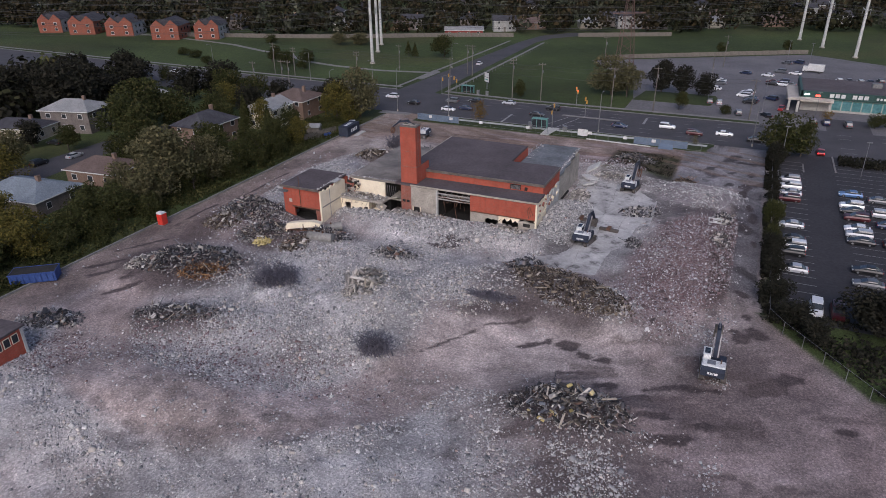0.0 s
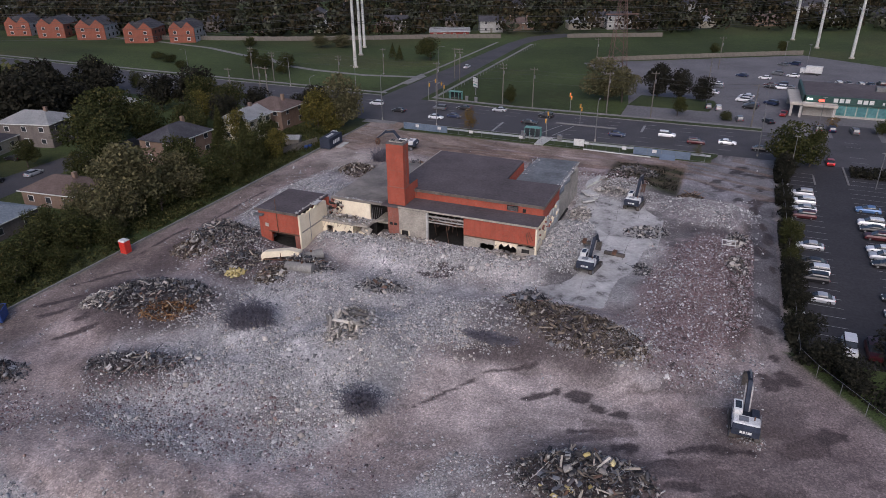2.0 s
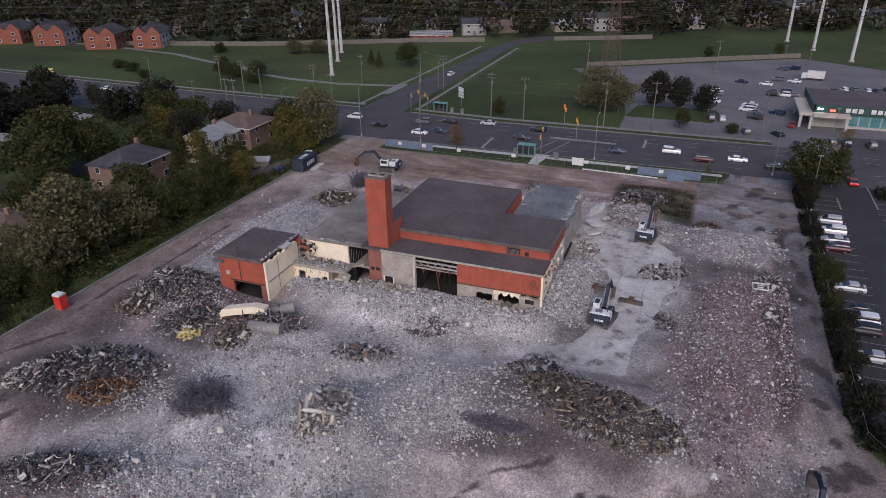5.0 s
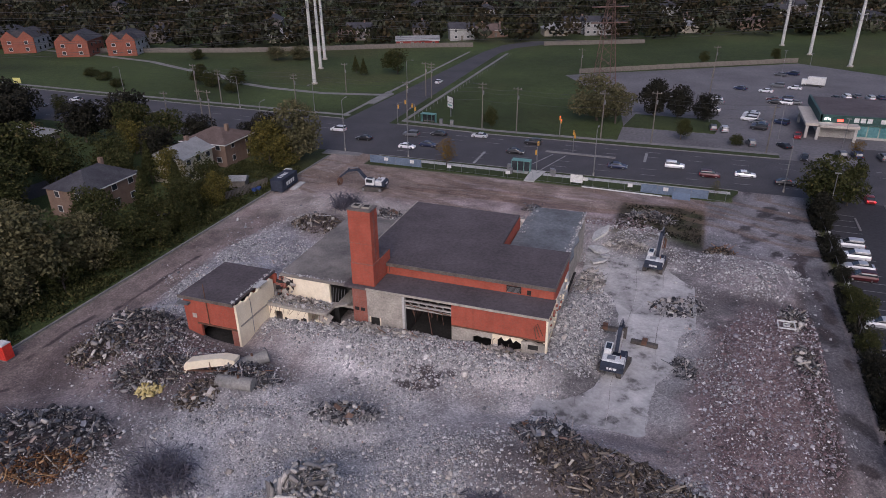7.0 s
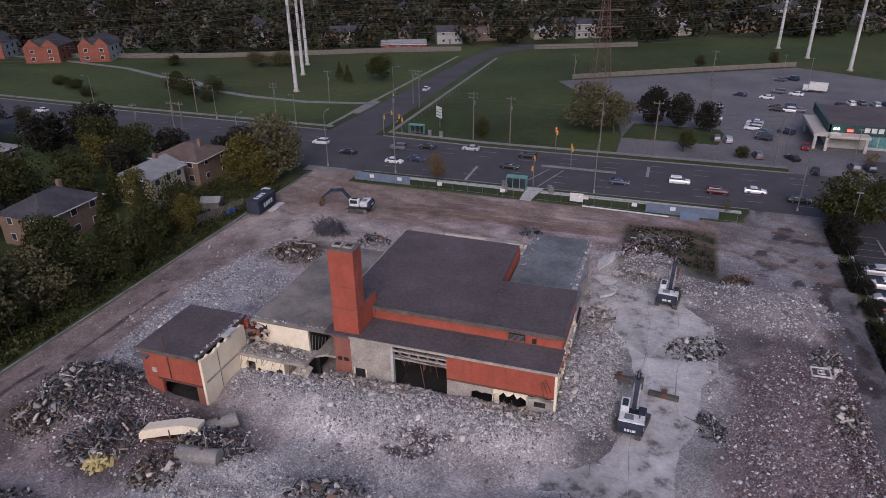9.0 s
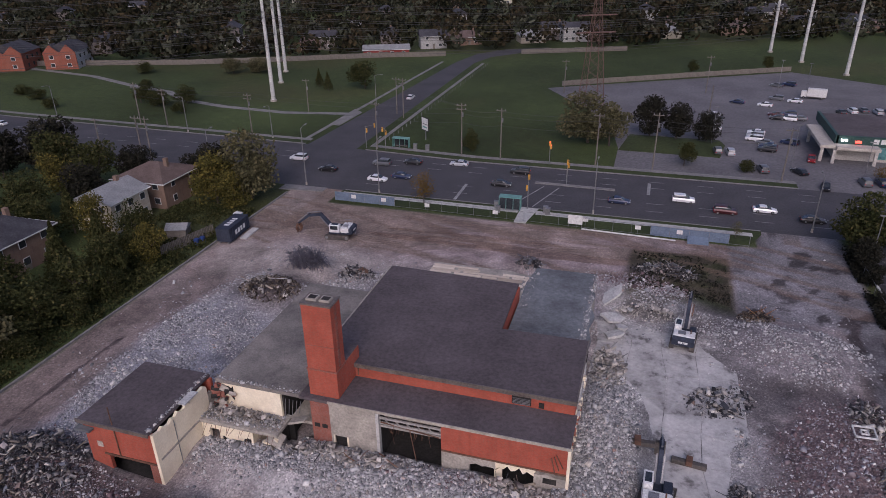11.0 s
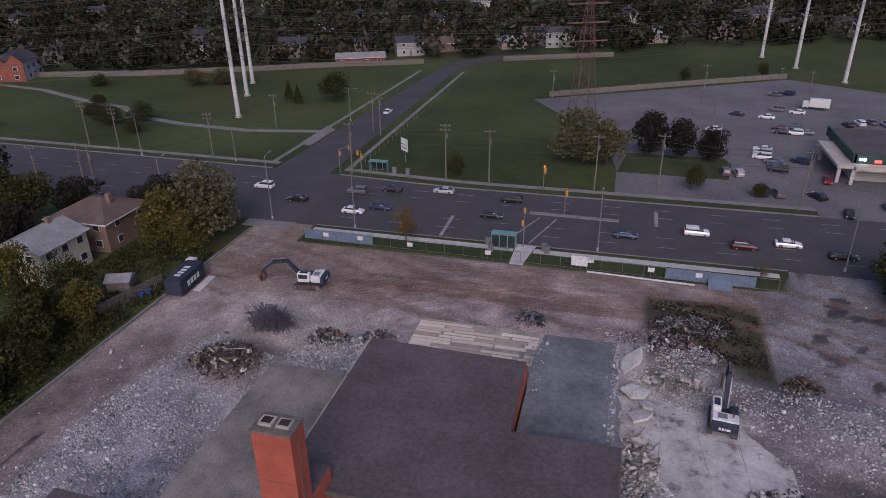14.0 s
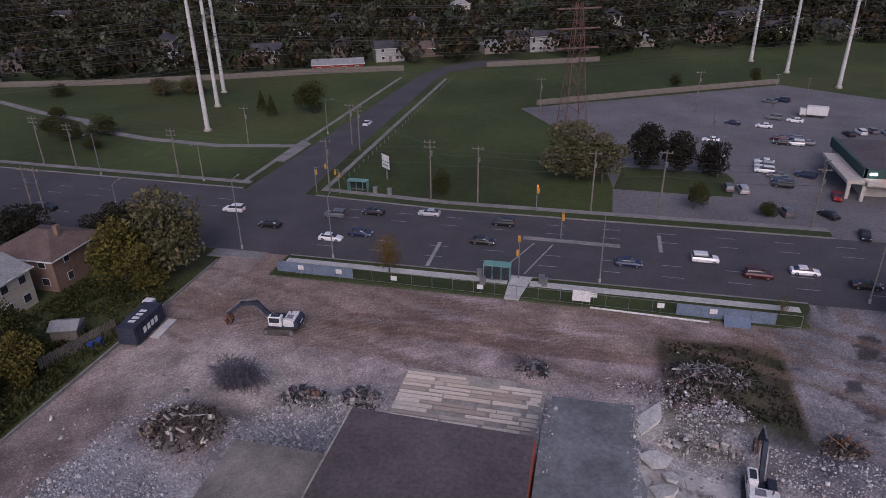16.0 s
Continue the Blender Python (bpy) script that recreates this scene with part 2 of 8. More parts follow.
# rubble mounds: centre, radii, turn, height
MOUNDS = [
    (-72.5, 66.5, 9.0, 6.5, 20, 1.6), (-56.5, 66.8, 4.2, 4.2, 0, 1.2), (-35.0, 57.0, 3.2, 2.8, 0, 0.8),
    (-62.5, 54.0, 7.0, 3.5, 10, 1.0), (-42.0, 67.5, 5.0, 6.0, 15, 2.0), (-11.5, 55.5, 7.5, 5.0, 15, 1.6),
    (-18.0, 79.0, 10.0, 5.5, -14, 2.6), (-33.0, 74.0, 9.0, 8.0, 40, 1.8), (-45.0, 60.0, 13.0, 7.0, 25, 1.4),
    (-8.5, 47.0, 4.5, 7.0, 20, 1.2), (-3.5, 97.0, 7.0, 19.0, -8, 1.7), (-62.5, 83.0, 6.5, 4.0, 10, 1.4),
    (-76.0, 84.5, 7.0, 6.0, 0, 1.8), (-50.0, 93.8, 14.0, 4.0, 0, 1.5), (-34.5, 95.0, 8.0, 2.6, 0, 1.0),
    (-75.0, 103.0, 8.0, 13.0, 8, 1.2), (-72.0, 123.0, 5.5, 4.5, 0, 1.5), (-70.5, 131.5, 3.4, 3.0, 0, 1.2),
    (-62.0, 130.0, 3.5, 2.2, 0, 1.2), (-56.5, 132.0, 2.8, 2.0, 0, 1.0), (-60.0, 123.0, 5.0, 5.0, 0, 0.8), (-25.6, 104.5, 3.4, 8.5, 0, 2.6),
    (-20.5, 136.0, 6.5, 4.0, -20, 1.5), (-19.5, 143.0, 4.5, 2.8, 0, 1.0), (-5.0, 127.5, 7.0, 5.0, -15, 1.5),
    (-39.0, 141.0, 2.5, 2.0, 0, 1.0), (-54.0, 78.0, 8.0, 6.0, 0, 1.0), (-44.5, 80.0, 4.0, 2.5, 20, 1.3),
    (-62.0, 36.0, 16.0, 8.0, 20, 1.8), (-28.0, 37.0, 14.0, 8.0, 0, 1.3), (-47.0, 42.0, 12.0, 5.0, 5, 1.0), (-80.0, 45.0, 6.0, 7.0, 0, 1.0),
]


def slab_zone(x, y):
    """1 on the bare floor of the pulled-down wing."""
    return step(-28.5, -27.0, x) * (1 - step(-12.5, -11.0, x)) * step(85.0, 86.5, y) * (1 - step(127.0, 129.0, y))


def height(x, y):
    x, y = np.asarray(x, dtype=float), np.asarray(y, dtype=float)
    site = step(-91, -88.5, x) * (1 - step(6.0, 9.0, x)) * (1 - step(155, 158, y))
    bare = slab_zone(x, y)
    z = 0.5 * (fractal(x, y, 14.0, 20, 4) - 0.5) * (1 - bare)
    lumps = 0.0
    for i, (cx, cy, rx, ry, turn, h) in enumerate(MOUNDS):
        b = blob(x, y, cx, cy, rx, ry, turn, 0.75, 0.16, 40)
        z = z + h * b
        lumps = np.maximum(lumps, b)
    z = z + 0.022 * np.sin((np.hypot(x + 22, y - 92) + 2.5 * fractal(x, y, 8.0, 440, 2)) * 3.3) * step(0.42, 0.6, fractal(x, y, 11.0, 441, 3)) * (1 - bare)
    z = z + lumps * 0.55 * (fractal(x, y, 1.8, 60, 3) - 0.5)
    inside = ((x > -53) & (x < -28) & (y > 97.8) & (y < 121)) | ((x > -70.3) & (x < -63.4) & (y > 89.2) & (y < 97.4)) | ((x > -62) & (x < -53) & (y > 95.2) & (y < 117))
    return np.where(inside, -0.05, z * site)


DIRT, GRAVEL, REDDISH, BROWN = (0.28, 0.237, 0.222), (0.395, 0.388, 0.380), (0.19, 0.140, 0.140), (0.205, 0.160, 0.132)
GREEN = (0.048, 0.066, 0.021)


STAINS = [(-18.3, 67.5, 1.5, 0.4, 35), (-17.0, 68.7, 0.5, 0.6, 0), (-14.3, 68.7, 1.4, 0.9, 0), (-12.3, 67.7, 1.2, 0.5, -20), (-10.0, 67.4, 1.5, 0.5, 20), (-12.2, 63.8, 1.6, 0.3, 20), (-8.2, 62.5, 0.6, 1.3, -20), (-9.4, 61.7, 0.6, 1.0, 0),
          (-5.0, 61.4, 1.6, 0.5, 35), (-3.4, 58.6, 2.0, 0.5, 30), (-0.8, 56.2, 2.0, 0.6, 25), (-2.8, 64.6, 2.2, 0.45, 30), (1.2, 66.0, 1.8, 0.5, 20), (3.4, 60.4, 2.0, 0.7, 20), (7.2, 68.6, 1.8, 1.1, 25), (9.5, 71.6, 1.4, 0.8, 25), (15.2, 64.6, 1.0, 0.5, 20), (-27.6, 64.2, 3.4, 0.22, 55), (-22.6, 70.4, 3.4, 0.22, 38),
          (-77.6, 60.2, 1.8, 0.6, 45), (-76.5, 57.0, 2.6, 0.4, 50),
          (4.4, 78.6, 1.2, 1.6, -10), (6.0, 80.4, 1.0, 1.4, 20), (4.4, 89.5, 0.8, 0.7, 0), (5.1, 84.2, 0.6, 1.0, 0), (3.6, 113.0, 0.7, 1.6, 0), (4.9, 118.5, 0.8, 2.2, 0), (3.9, 124.0, 0.7, 1.6, 0), (5.2, 107.5, 0.6, 1.2, 0), (2.6, 131.0, 1.0, 2.2, 0), (3.4, 136.0, 1.2, 1.6, 0),
          (-39.5, 90.5, 2.4, 0.9, 12), (-40.5, 88.5, 1.8, 0.5, 0), (-38.4, 89.6, 0.6, 1.2, 0), (-85.2, 62.5, 2.4, 0.5, 45), (-83.0, 59.8, 1.6, 0.5, 40), (-85.6, 70.0, 3.6, 0.3, 60), (-86.4, 84.0, 0.3, 6.0, 0), (-84.6, 100.0, 0.3, 7.0, -3)]


def ground_colour(x, y):
    col = np.empty(x.shape + (3,))
    n1, n2 = fractal(x, y, 22.0, 80, 4), fractal(x, y, 60.0, 90, 3)
    col[...] = GREEN
    col *= (0.35 + 1.3 * fractal(x, y, 26.0, 95, 4))[..., None]
    dry = step(0.52, 0.68, fractal(x, y, 48.0, 97, 4))[..., None] * 0.5
    col[...] = col * (1 - dry) + np.array((0.072, 0.070, 0.028)) * dry

    def lay(mask, c, gain=1.0):
        m = np.clip(mask * gain, 0, 1)[..., None]
        col[...] = col * (1 - m) + np.array(c) * m

    back = np.where((x > -5.5) | (x < -80.0), 164.2, 157.0)
    site = step(-90.3, -89.3, x + 0.5 * (n1 - 0.5)) * (1 - step(-0.5, 0.5, y - back)) * (1 - step(6.2, 7.4, x + 1.2 * (n1 - 0.5)))
    bend = 1 - step(-0.6, 0.6, (x - 6.5) - (85.5 - y) * 0.78)
    site = np.where(y < 86, step(-90.3, -89.3, x) * bend, site)
    lay(site, DIRT)
    lay(site * step(0.42, 0.6, n1), GRAVEL, 0.55)
    # crushed stone across the middle and in front
    stone = blob(x, y, -46, 70, 24, 20, 20, 0.3, 0.3, 5)
    lay(site * stone, GRAVEL, 0.85)
    lay(site * blob(x, y, -48, 40, 45, 13, 5, 0.3, 0.3, 6), GRAVEL, 0.75)
    lay(site * blob(x, y, -46, 94, 20, 5, 0, 0.4, 0.3, 6), GRAVEL, 0.6)
    lay(site * blob(x, y, -75, 104, 10, 16, 8, 0.25, 0.3, 7), (0.27, 0.275, 0.30), 0.9)
    lay(site * blob(x, y, -60, 124, 8, 6, 0, 0.3, 0.3, 7), (0.27, 0.275, 0.30), 0.9)
    # haul roads of packed dirt
    arc = np.abs(np.hypot(x + 52, (y - 62) * 1.05) - 24 - 2.5 * (n1 - 0.5))
    lay(site * (1 - step(3.0, 6.5, arc)) * step(-20, 5, -(y - 62)), (0.30, 0.245, 0.225), 0.85)
    lay(site * (1 - step(-82.5, -79.0, x + 3 * (n1 - 0.5))), (0.205, 0.165, 0.148), 0.95)
    lay(site * blob(x, y, -12, 64, 20, 10, -6, 0.35, 0.3, 8), (0.40, 0.345, 0.32), 0.95)
    lay(site * blob(x, y, 4, 54, 16, 28, -30, 0.35, 0.3, 8), (0.20, 0.155, 0.15), 0.8)
    # back yard, brown earth
    lay(site * step(138, 143, y + 5 * (n1 - 0.5)), BROWN, 0.95)
    lay(site * (x < -83.5) * step(90, 120, y) * step(0.45, 0.6, n1), (0.27, 0.235, 0.215), 0.5)
    lay(site * step(139, 143, y) * step(-66, -52, x) * step(0.44, 0.62, fractal(x * 0.22 + 0.1 * y, y * 1.1, 4.0, 450, 4)), (0.30, 0.245, 0.235), 0.85)
    lay(site * step(139, 143, y) * step(0.56, 0.64, fractal(x * 0.12, y * 1.6, 3.0, 460, 3)), (0.15, 0.098, 0.07), 0.7)
    lay(site * blob(x, y, -72, 132, 16, 8, 0, 0.4, 0.3, 9), (0.33, 0.29, 0.26), 0.8)
    # bare floor slabs of the pulled-down wing
    lay(site * (step(-28, -26, x) - step(-13, -10.5, x + 2 * (n1 - 0.5))) * (step(87, 92, y) - step(137, 141, y)), (0.33, 0.32, 0.31), 0.95)
    lay(site * blob(x, y, -25, 89.5, 9, 4.5, 5, 0.3, 0.3, 17), (0.42, 0.40, 0.38), 0.9)
    patch = fractal(x, y, 7.0, 130, 4)
    lay(site * (step(-27, -25, x) - step(-13, -11, x)) * (step(98, 103, y) - step(134, 138, y)) * step(0.50, 0.60, patch), (0.47, 0.465, 0.45), 0.9)
    lay(site * (step(-27, -25, x) - step(-10, -8, x)) * (step(104, 110, y) - step(134, 138, y)) * (1 - step(0.36, 0.46, patch)), (0.12, 0.11, 0.105), 0.8)
    for cx, cy, rx, ry, tu in ((-9.5, 117.5, 5.0, 5.0, 0), (-14.5, 123.0, 6.5, 2.8, -12), (-3.0, 118.5, 4.5, 4.0, 0), (-20.5, 121.0, 4.0, 2.4, 10), (-21.0, 111.5, 3.0, 1.2, 20), (-7.0, 112.0, 4.0, 2.0, 20), (-22.5, 94.0, 2.5, 3.0, 0), (-16.5, 104.5, 1.6, 1.0, 0), (-13.0, 133.0, 5.0, 3.0, 0)):
        lay(site * blob(x, y, cx, cy, rx, ry, tu, 0.25, 0.6, 470, 2.5), (0.10, 0.092, 0.092), 0.8)
    # broken brick along the right-hand drive
    lay(site * blob(x, y, -3.5, 97, 7.5, 21, -8, 0.3, 0.3, 10), REDDISH, 0.85)
    lay(site * blob(x, y, -5, 127, 9, 6, -15, 0.3, 0.3, 10), (0.20, 0.185, 0.19), 0.9)
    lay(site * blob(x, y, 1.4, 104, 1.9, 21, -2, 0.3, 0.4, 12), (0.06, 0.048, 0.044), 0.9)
    # worn asphalt drive and forecourt
    drive = step(1.5, 3.0, x + 1.2 * (n1 - 0.5) + (y - 100) * 0.02) * step(84, 92, y) * (1 - step(5.8, 6.6, x))
    fore = step(-10.6, -9.8, x) * step(133, 136, y)
    lay(site * drive, (0.125, 0.119, 0.124), 0.95)
    lay(site * fore, (0.205, 0.198, 0.205), 0.95)
    crack = fractal(x, y, 4.0, 150, 4)
    lay(site * np.maximum(drive, fore) * (1 - step(0.33, 0.40, crack)), (0.05, 0.045, 0.046), 0.9)
    # old lawn
    lawn = (step(-25.5, -24, x + 2 * (n1 - 0.5)) - step(-10.8, -10.2, x)) * (step(133, 137, y + 3 * (n1 - 0.5)) - step(151.5, 152.2, y))
    lay(site * lawn, (0.036, 0.040, 0.016), 0.97)
    lay(site * lawn * step(0.5, 0.62, crack), (0.075, 0.06, 0.045), 0.7)
    mott = fractal(x, y, 9.0, 400, 5)
    mott2 = fractal(x, y, 2.6, 410, 4)
    gain = (0.44 + 1.14 * mott) * (0.58 + 0.86 * mott2)
    col *= np.where(site > 0.5, gain, 1.0)[..., None]
    swirl = np.hypot(x + 22, y - 92) + 2.5 * fractal(x, y, 8.0, 440, 2)
    track = 1 + 0.06 * np.sin(swirl * 3.3) * step(0.42, 0.6, fractal(x, y, 11.0, 441, 3))
    col *= np.where(site > 0.5, track, 1.0)[..., None]
    # damp stains
    for cx, cy, rx, ry, tu in STAINS:
        lay(site * blob(x, y, cx, cy, rx * 1.15, ry * 1.15, tu, 0.1, 0.9, 14, 1.6), (0.065, 0.052, 0.052), 0.9)
    stain = fractal(x * 0.8 + y * 0.35, y * 1.6 - x * 0.6, 5.0, 430, 4)
    lay(site * blob(x, y, -2, 58, 17, 22, -30, 0.3, 0.3, 18) * step(0.58, 0.64, stain), (0.12, 0.095, 0.09), 0.75)
    lay(site * blob(x, y, -40, 45, 40, 14, 10, 0.4, 0.3, 18) * step(0.60, 0.68, stain), (0.15, 0.13, 0.125), 0.6)
    # darker ground under and around the heaps
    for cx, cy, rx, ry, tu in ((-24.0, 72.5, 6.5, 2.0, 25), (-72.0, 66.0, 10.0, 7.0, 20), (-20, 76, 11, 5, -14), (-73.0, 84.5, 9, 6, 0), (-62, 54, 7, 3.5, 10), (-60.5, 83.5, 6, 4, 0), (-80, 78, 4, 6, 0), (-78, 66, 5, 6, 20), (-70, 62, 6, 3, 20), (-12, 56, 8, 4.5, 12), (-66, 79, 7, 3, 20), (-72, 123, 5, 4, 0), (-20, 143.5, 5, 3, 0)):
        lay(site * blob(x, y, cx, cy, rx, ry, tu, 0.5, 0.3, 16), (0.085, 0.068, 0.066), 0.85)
    # wheel ruts
    rut = fractal(x * 0.35 + y * 0.9, y * 0.12 - x * 0.05, 2.0, 170, 3)
    lay(site * step(0.56, 0.66, rut) * (y > 138), (0.17, 0.12, 0.09), 0.6)
    return col


def spaced(breaks):
    out = []
    for a, b, d in breaks:
        out.extend(np.arange(a, b - d * 0.5, d))
    out.append(breaks[-1][1])
    return np.array(out)


gx = spaced([(-2500, -500, 400), (-500, -180, 20), (-180, -92, 4), (-92, 18, 0.42), (18, 80, 4), (80, 400, 20), (400, 2500, 400)])
gy = spaced([(-2000, -200, 300), (-200, 20, 20), (20, 160, 0.42), (160, 360, 4), (360, 700, 20), (700, 3500, 400)])
GX, GY = np.meshgrid(gx, gy)
GZ = height(GX, GY)
nx, ny = len(gx), len(gy)


def height_at(x, y):
    """The built ground's height, between its grid lines."""
    i, j = np.clip(np.searchsorted(gx, x) - 1, 0, nx - 2), np.clip(np.searchsorted(gy, y) - 1, 0, ny - 2)
    f, h = (x - gx[i]) / (gx[i + 1] - gx[i]), (y - gy[j]) / (gy[j + 1] - gy[j])
    return (GZ[j, i] * (1 - f) + GZ[j, i + 1] * f) * (1 - h) + (GZ[j + 1, i] * (1 - f) + GZ[j + 1, i + 1] * f) * h


def ground_z(x, y):
    return float(height_at(x, y))


ids = np.arange(nx * ny).reshape(ny, nx)
quads = np.stack([ids[:-1, :-1], ids[:-1, 1:], ids[1:, 1:], ids[1:, :-1]], -1).reshape(-1, 4)
me = bpy.data.meshes.new("ground")
me.vertices.add(nx * ny)
me.vertices.foreach_set("co", np.stack([GX, GY, GZ], -1).reshape(-1))
me.loops.add(len(quads) * 4)
me.polygons.add(len(quads))
me.loops.foreach_set("vertex_index", quads.reshape(-1).astype(np.int32))
me.polygons.foreach_set("loop_start", np.arange(0, len(quads) * 4, 4, dtype=np.int32))
me.polygons.foreach_set("use_smooth", np.ones(len(quads), dtype=bool))
tone = me.color_attributes.new("soil", "FLOAT_COLOR", "POINT")
rgba = np.ones((nx * ny, 4))
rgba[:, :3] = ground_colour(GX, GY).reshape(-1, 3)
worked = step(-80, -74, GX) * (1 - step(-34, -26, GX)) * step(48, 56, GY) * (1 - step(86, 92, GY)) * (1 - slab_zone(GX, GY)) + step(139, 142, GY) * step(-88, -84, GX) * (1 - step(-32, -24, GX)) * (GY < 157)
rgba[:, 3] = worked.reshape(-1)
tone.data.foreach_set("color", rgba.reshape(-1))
me.update()
me.validate()

M_GROUND, nt, bsdf = material("site_ground", 0.95, 0.0, 0.2)
att = nt.nodes.new("ShaderNodeAttribute")
att.attribute_name = "soil"
fine = noise_node(nt, 3.2, 6.0, 0.75)
broad = noise_node(nt, 0.35, 6.0, 0.7)
speck = nt.nodes.new("ShaderNodeTexVoronoi")
speck.inputs["Scale"].default_value = 7.0
nt.links.new(nt.nodes.new("ShaderNodeTexCoord").outputs["Object"], speck.inputs["Vector"])
c = mix(nt, "MULTIPLY", 0.9, att.outputs["Color"], ramp(nt, fine.outputs[0], [(0.3, (0.6, 0.6, 0.6)), (0.7, (1.35, 1.35, 1.35))]))
c = mix(nt, "MULTIPLY", 0.8, c, ramp(nt, broad.outputs[0], [(0.3, (0.72, 0.70, 0.70)), (0.7, (1.2, 1.2, 1.2))]))
c = mix(nt, "MULTIPLY", 0.62, c, ramp(nt, speck.outputs["Color"], [(0.15, (0.55, 0.55, 0.56)), (0.6, (1.0, 1.0, 1.0)), (0.95, (1.75, 1.72, 1.68))]))
# curved crawler tracks pressed into the worked stone
where = nt.nodes.new("ShaderNodeTexCoord").outputs["Object"]
ring_d = nt.nodes.new("ShaderNodeVectorMath")
ring_d.operation = "DISTANCE"
ring_d.inputs[1].default_value = (-22, 95, 0)
nt.links.new(where, ring_d.inputs[0])


def calc(kind, a, b=0.0):
    n = nt.nodes.new("ShaderNodeMath")
    n.operation = kind
    for sock, v in zip(n.inputs, (a, b)):
        if isinstance(v, (int, float)):
            sock.default_value = v
        else:
            nt.links.new(v, sock)
    return n.outputs[0]


wander = noise_node(nt, 0.07, 2.0, 0.5)
patchy = noise_node(nt, 0.10, 3.0, 0.6)
groove = calc("SINE", calc("MULTIPLY", calc("ADD", ring_d.outputs["Value"], calc("MULTIPLY", wander.outputs[0], 9.0)), 7.0))
shown = calc("MULTIPLY", att.outputs["Alpha"], ramp(nt, patchy.outputs[0], [(0.44, (0.0, 0.0, 0.0)), (0.58, (1.0, 1.0, 1.0))]))
groove = calc("MULTIPLY", groove, shown)
c = mix(nt, "MULTIPLY", 1.0, c, ramp(nt, calc("ADD", calc("MULTIPLY", groove, 0.5), 0.5), [(0.0, (0.86, 0.86, 0.87)), (0.5, (1.0, 1.0, 1.0)), (1.0, (1.07, 1.07, 1.07))]))
nt.links.new(c, bsdf.inputs["Base Color"])
bump(nt, bsdf, calc("ADD", fine.outputs[0], calc("MULTIPLY", groove, 0.14)), 0.8, 0.14)
me.materials.append(M_GROUND)
tagged(new("ground", me), "dusty demolition-site ground with packed dirt, crushed stone and grass beyond", "ground", kind="structure")

# ---- roads and pavements ----
def sheet(name, points, z0, z1, mat, label, category, kind="structure"):
    return tagged(part(name, prism(points, z0, z1), mat), label, category, kind=kind)


FAR_KERB = [(260, 187.0), (-60, 187.0), (-88, 189.5), (-110, 190.5), (-190, 193.0), (-330, 200.0), (-520, 215.0)]
NEAR_KERB = [(-520, 178.0), (-330, 167.5), (-190, 165.5), (-90, 164.0), (260, 164.0)]
sheet("road", FAR_KERB + NEAR_KERB, -0.3, 0.02, M_ASPHALT, "wide grey asphalt arterial road with worn lane lines", "road")
sheet("side_road", [(-101.2, 189.8), (-88.4, 189.3), (-89.2, 300), (-86, 314), (-76, 326), (-64, 333), (-68, 341), (-84, 333), (-93, 320), (-96.5, 300)], -0.3, 0.024, M_ASPHALT, "grey asphalt side road climbing towards houses", "road")
sheet("road.001", [(20.0, 187.0), (30.0, 187.0), (30.0, 200), (20.0, 200)], -0.3, 0.026, M_ASPHALT, "asphalt apron of a shop entrance", "road")
# far side verge and pavement, stepped up from the road
for i, (a, b) in enumerate((((260, 187), (34, 187)), ((4.5, 187), (-60, 187)), ((-60, 187), (-86.0, 189.2)), ((-102, 190.2), (-190, 193)), ((-190, 193), (-330, 200)))):
    kerb = [a, b, (b[0], b[1] + 0.35), (a[0], a[1] + 0.35)]
    sheet("kerb", kerb, -0.2, 0.15, M_WALK, "pale concrete kerb along the road", "kerb")
    sheet("verge", [(a[0], a[1] + 0.35), (b[0], b[1] + 0.35), (b[0], b[1] + 2.6), (a[0], a[1] + 2.6)], -0.2, 0.13, M_GRASS, "dull grass verge between kerb and pavement", "verge")
    sheet("pavement", [(a[0], a[1] + 2.6), (b[0], b[1] + 2.6), (b[0], b[1] + 4.2), (a[0], a[1] + 4.2)], -0.2, 0.145, M_WALK, "pale concrete pavement beside the road", "pavement")
# near side: lawn strip with a white pavement
sheet("lawn_strip", [(-79.5, 160.5), (-78.5, 158.4), (-45, 158.0), (-9, 156.9), (-6.5, 158.5), (-4.6, 162.6), (-4.6, 163.9), (-79.5, 163.9)], -0.2, 0.13, M_GRASS, "narrow lawn strip between site fence and road", "lawn")
M_WHITEWALK = surface("new_concrete", (0.36, 0.36, 0.34), (0.48, 0.47, 0.44), 0.4, 3.0, 0.85, relief=0.003)
sheet("pavement", [(-79.3, 161.6), (-44.8, 161.3), (-44.8, 162.9), (-79.3, 163.0)], -0.2, 0.15, M_WHITEWALK, "pale new concrete pavement beside the road", "pavement")
sheet("pavement", [(-41.6, 161.3), (-6.0, 161.3), (-6.0, 162.7), (-41.6, 162.9)], -0.2, 0.15, M_WHITEWALK, "pale new concrete pavement beside the road", "pavement")
sheet("footpath", [(-44.6, 157.2), (-42.6, 157.2), (-41.4, 164.0), (-44.6, 164.0)], -0.2, 0.165, M_WHITEWALK, "short pale concrete footpath to a bus stop", "pavement")
sheet("kerb", [(-79.5, 163.9), (-4.6, 163.9), (-4.6, 164.2), (-79.5, 164.2)], -0.2, 0.16, M_WALK, "pale concrete kerb along the road", "kerb")
sheet("median", [(-44.5, 177.2), (-29.0, 176.9), (-29.0, 177.9), (-44.5, 178.2)], -0.1, 0.16, M_WALK, "narrow raised concrete traffic island", "median")
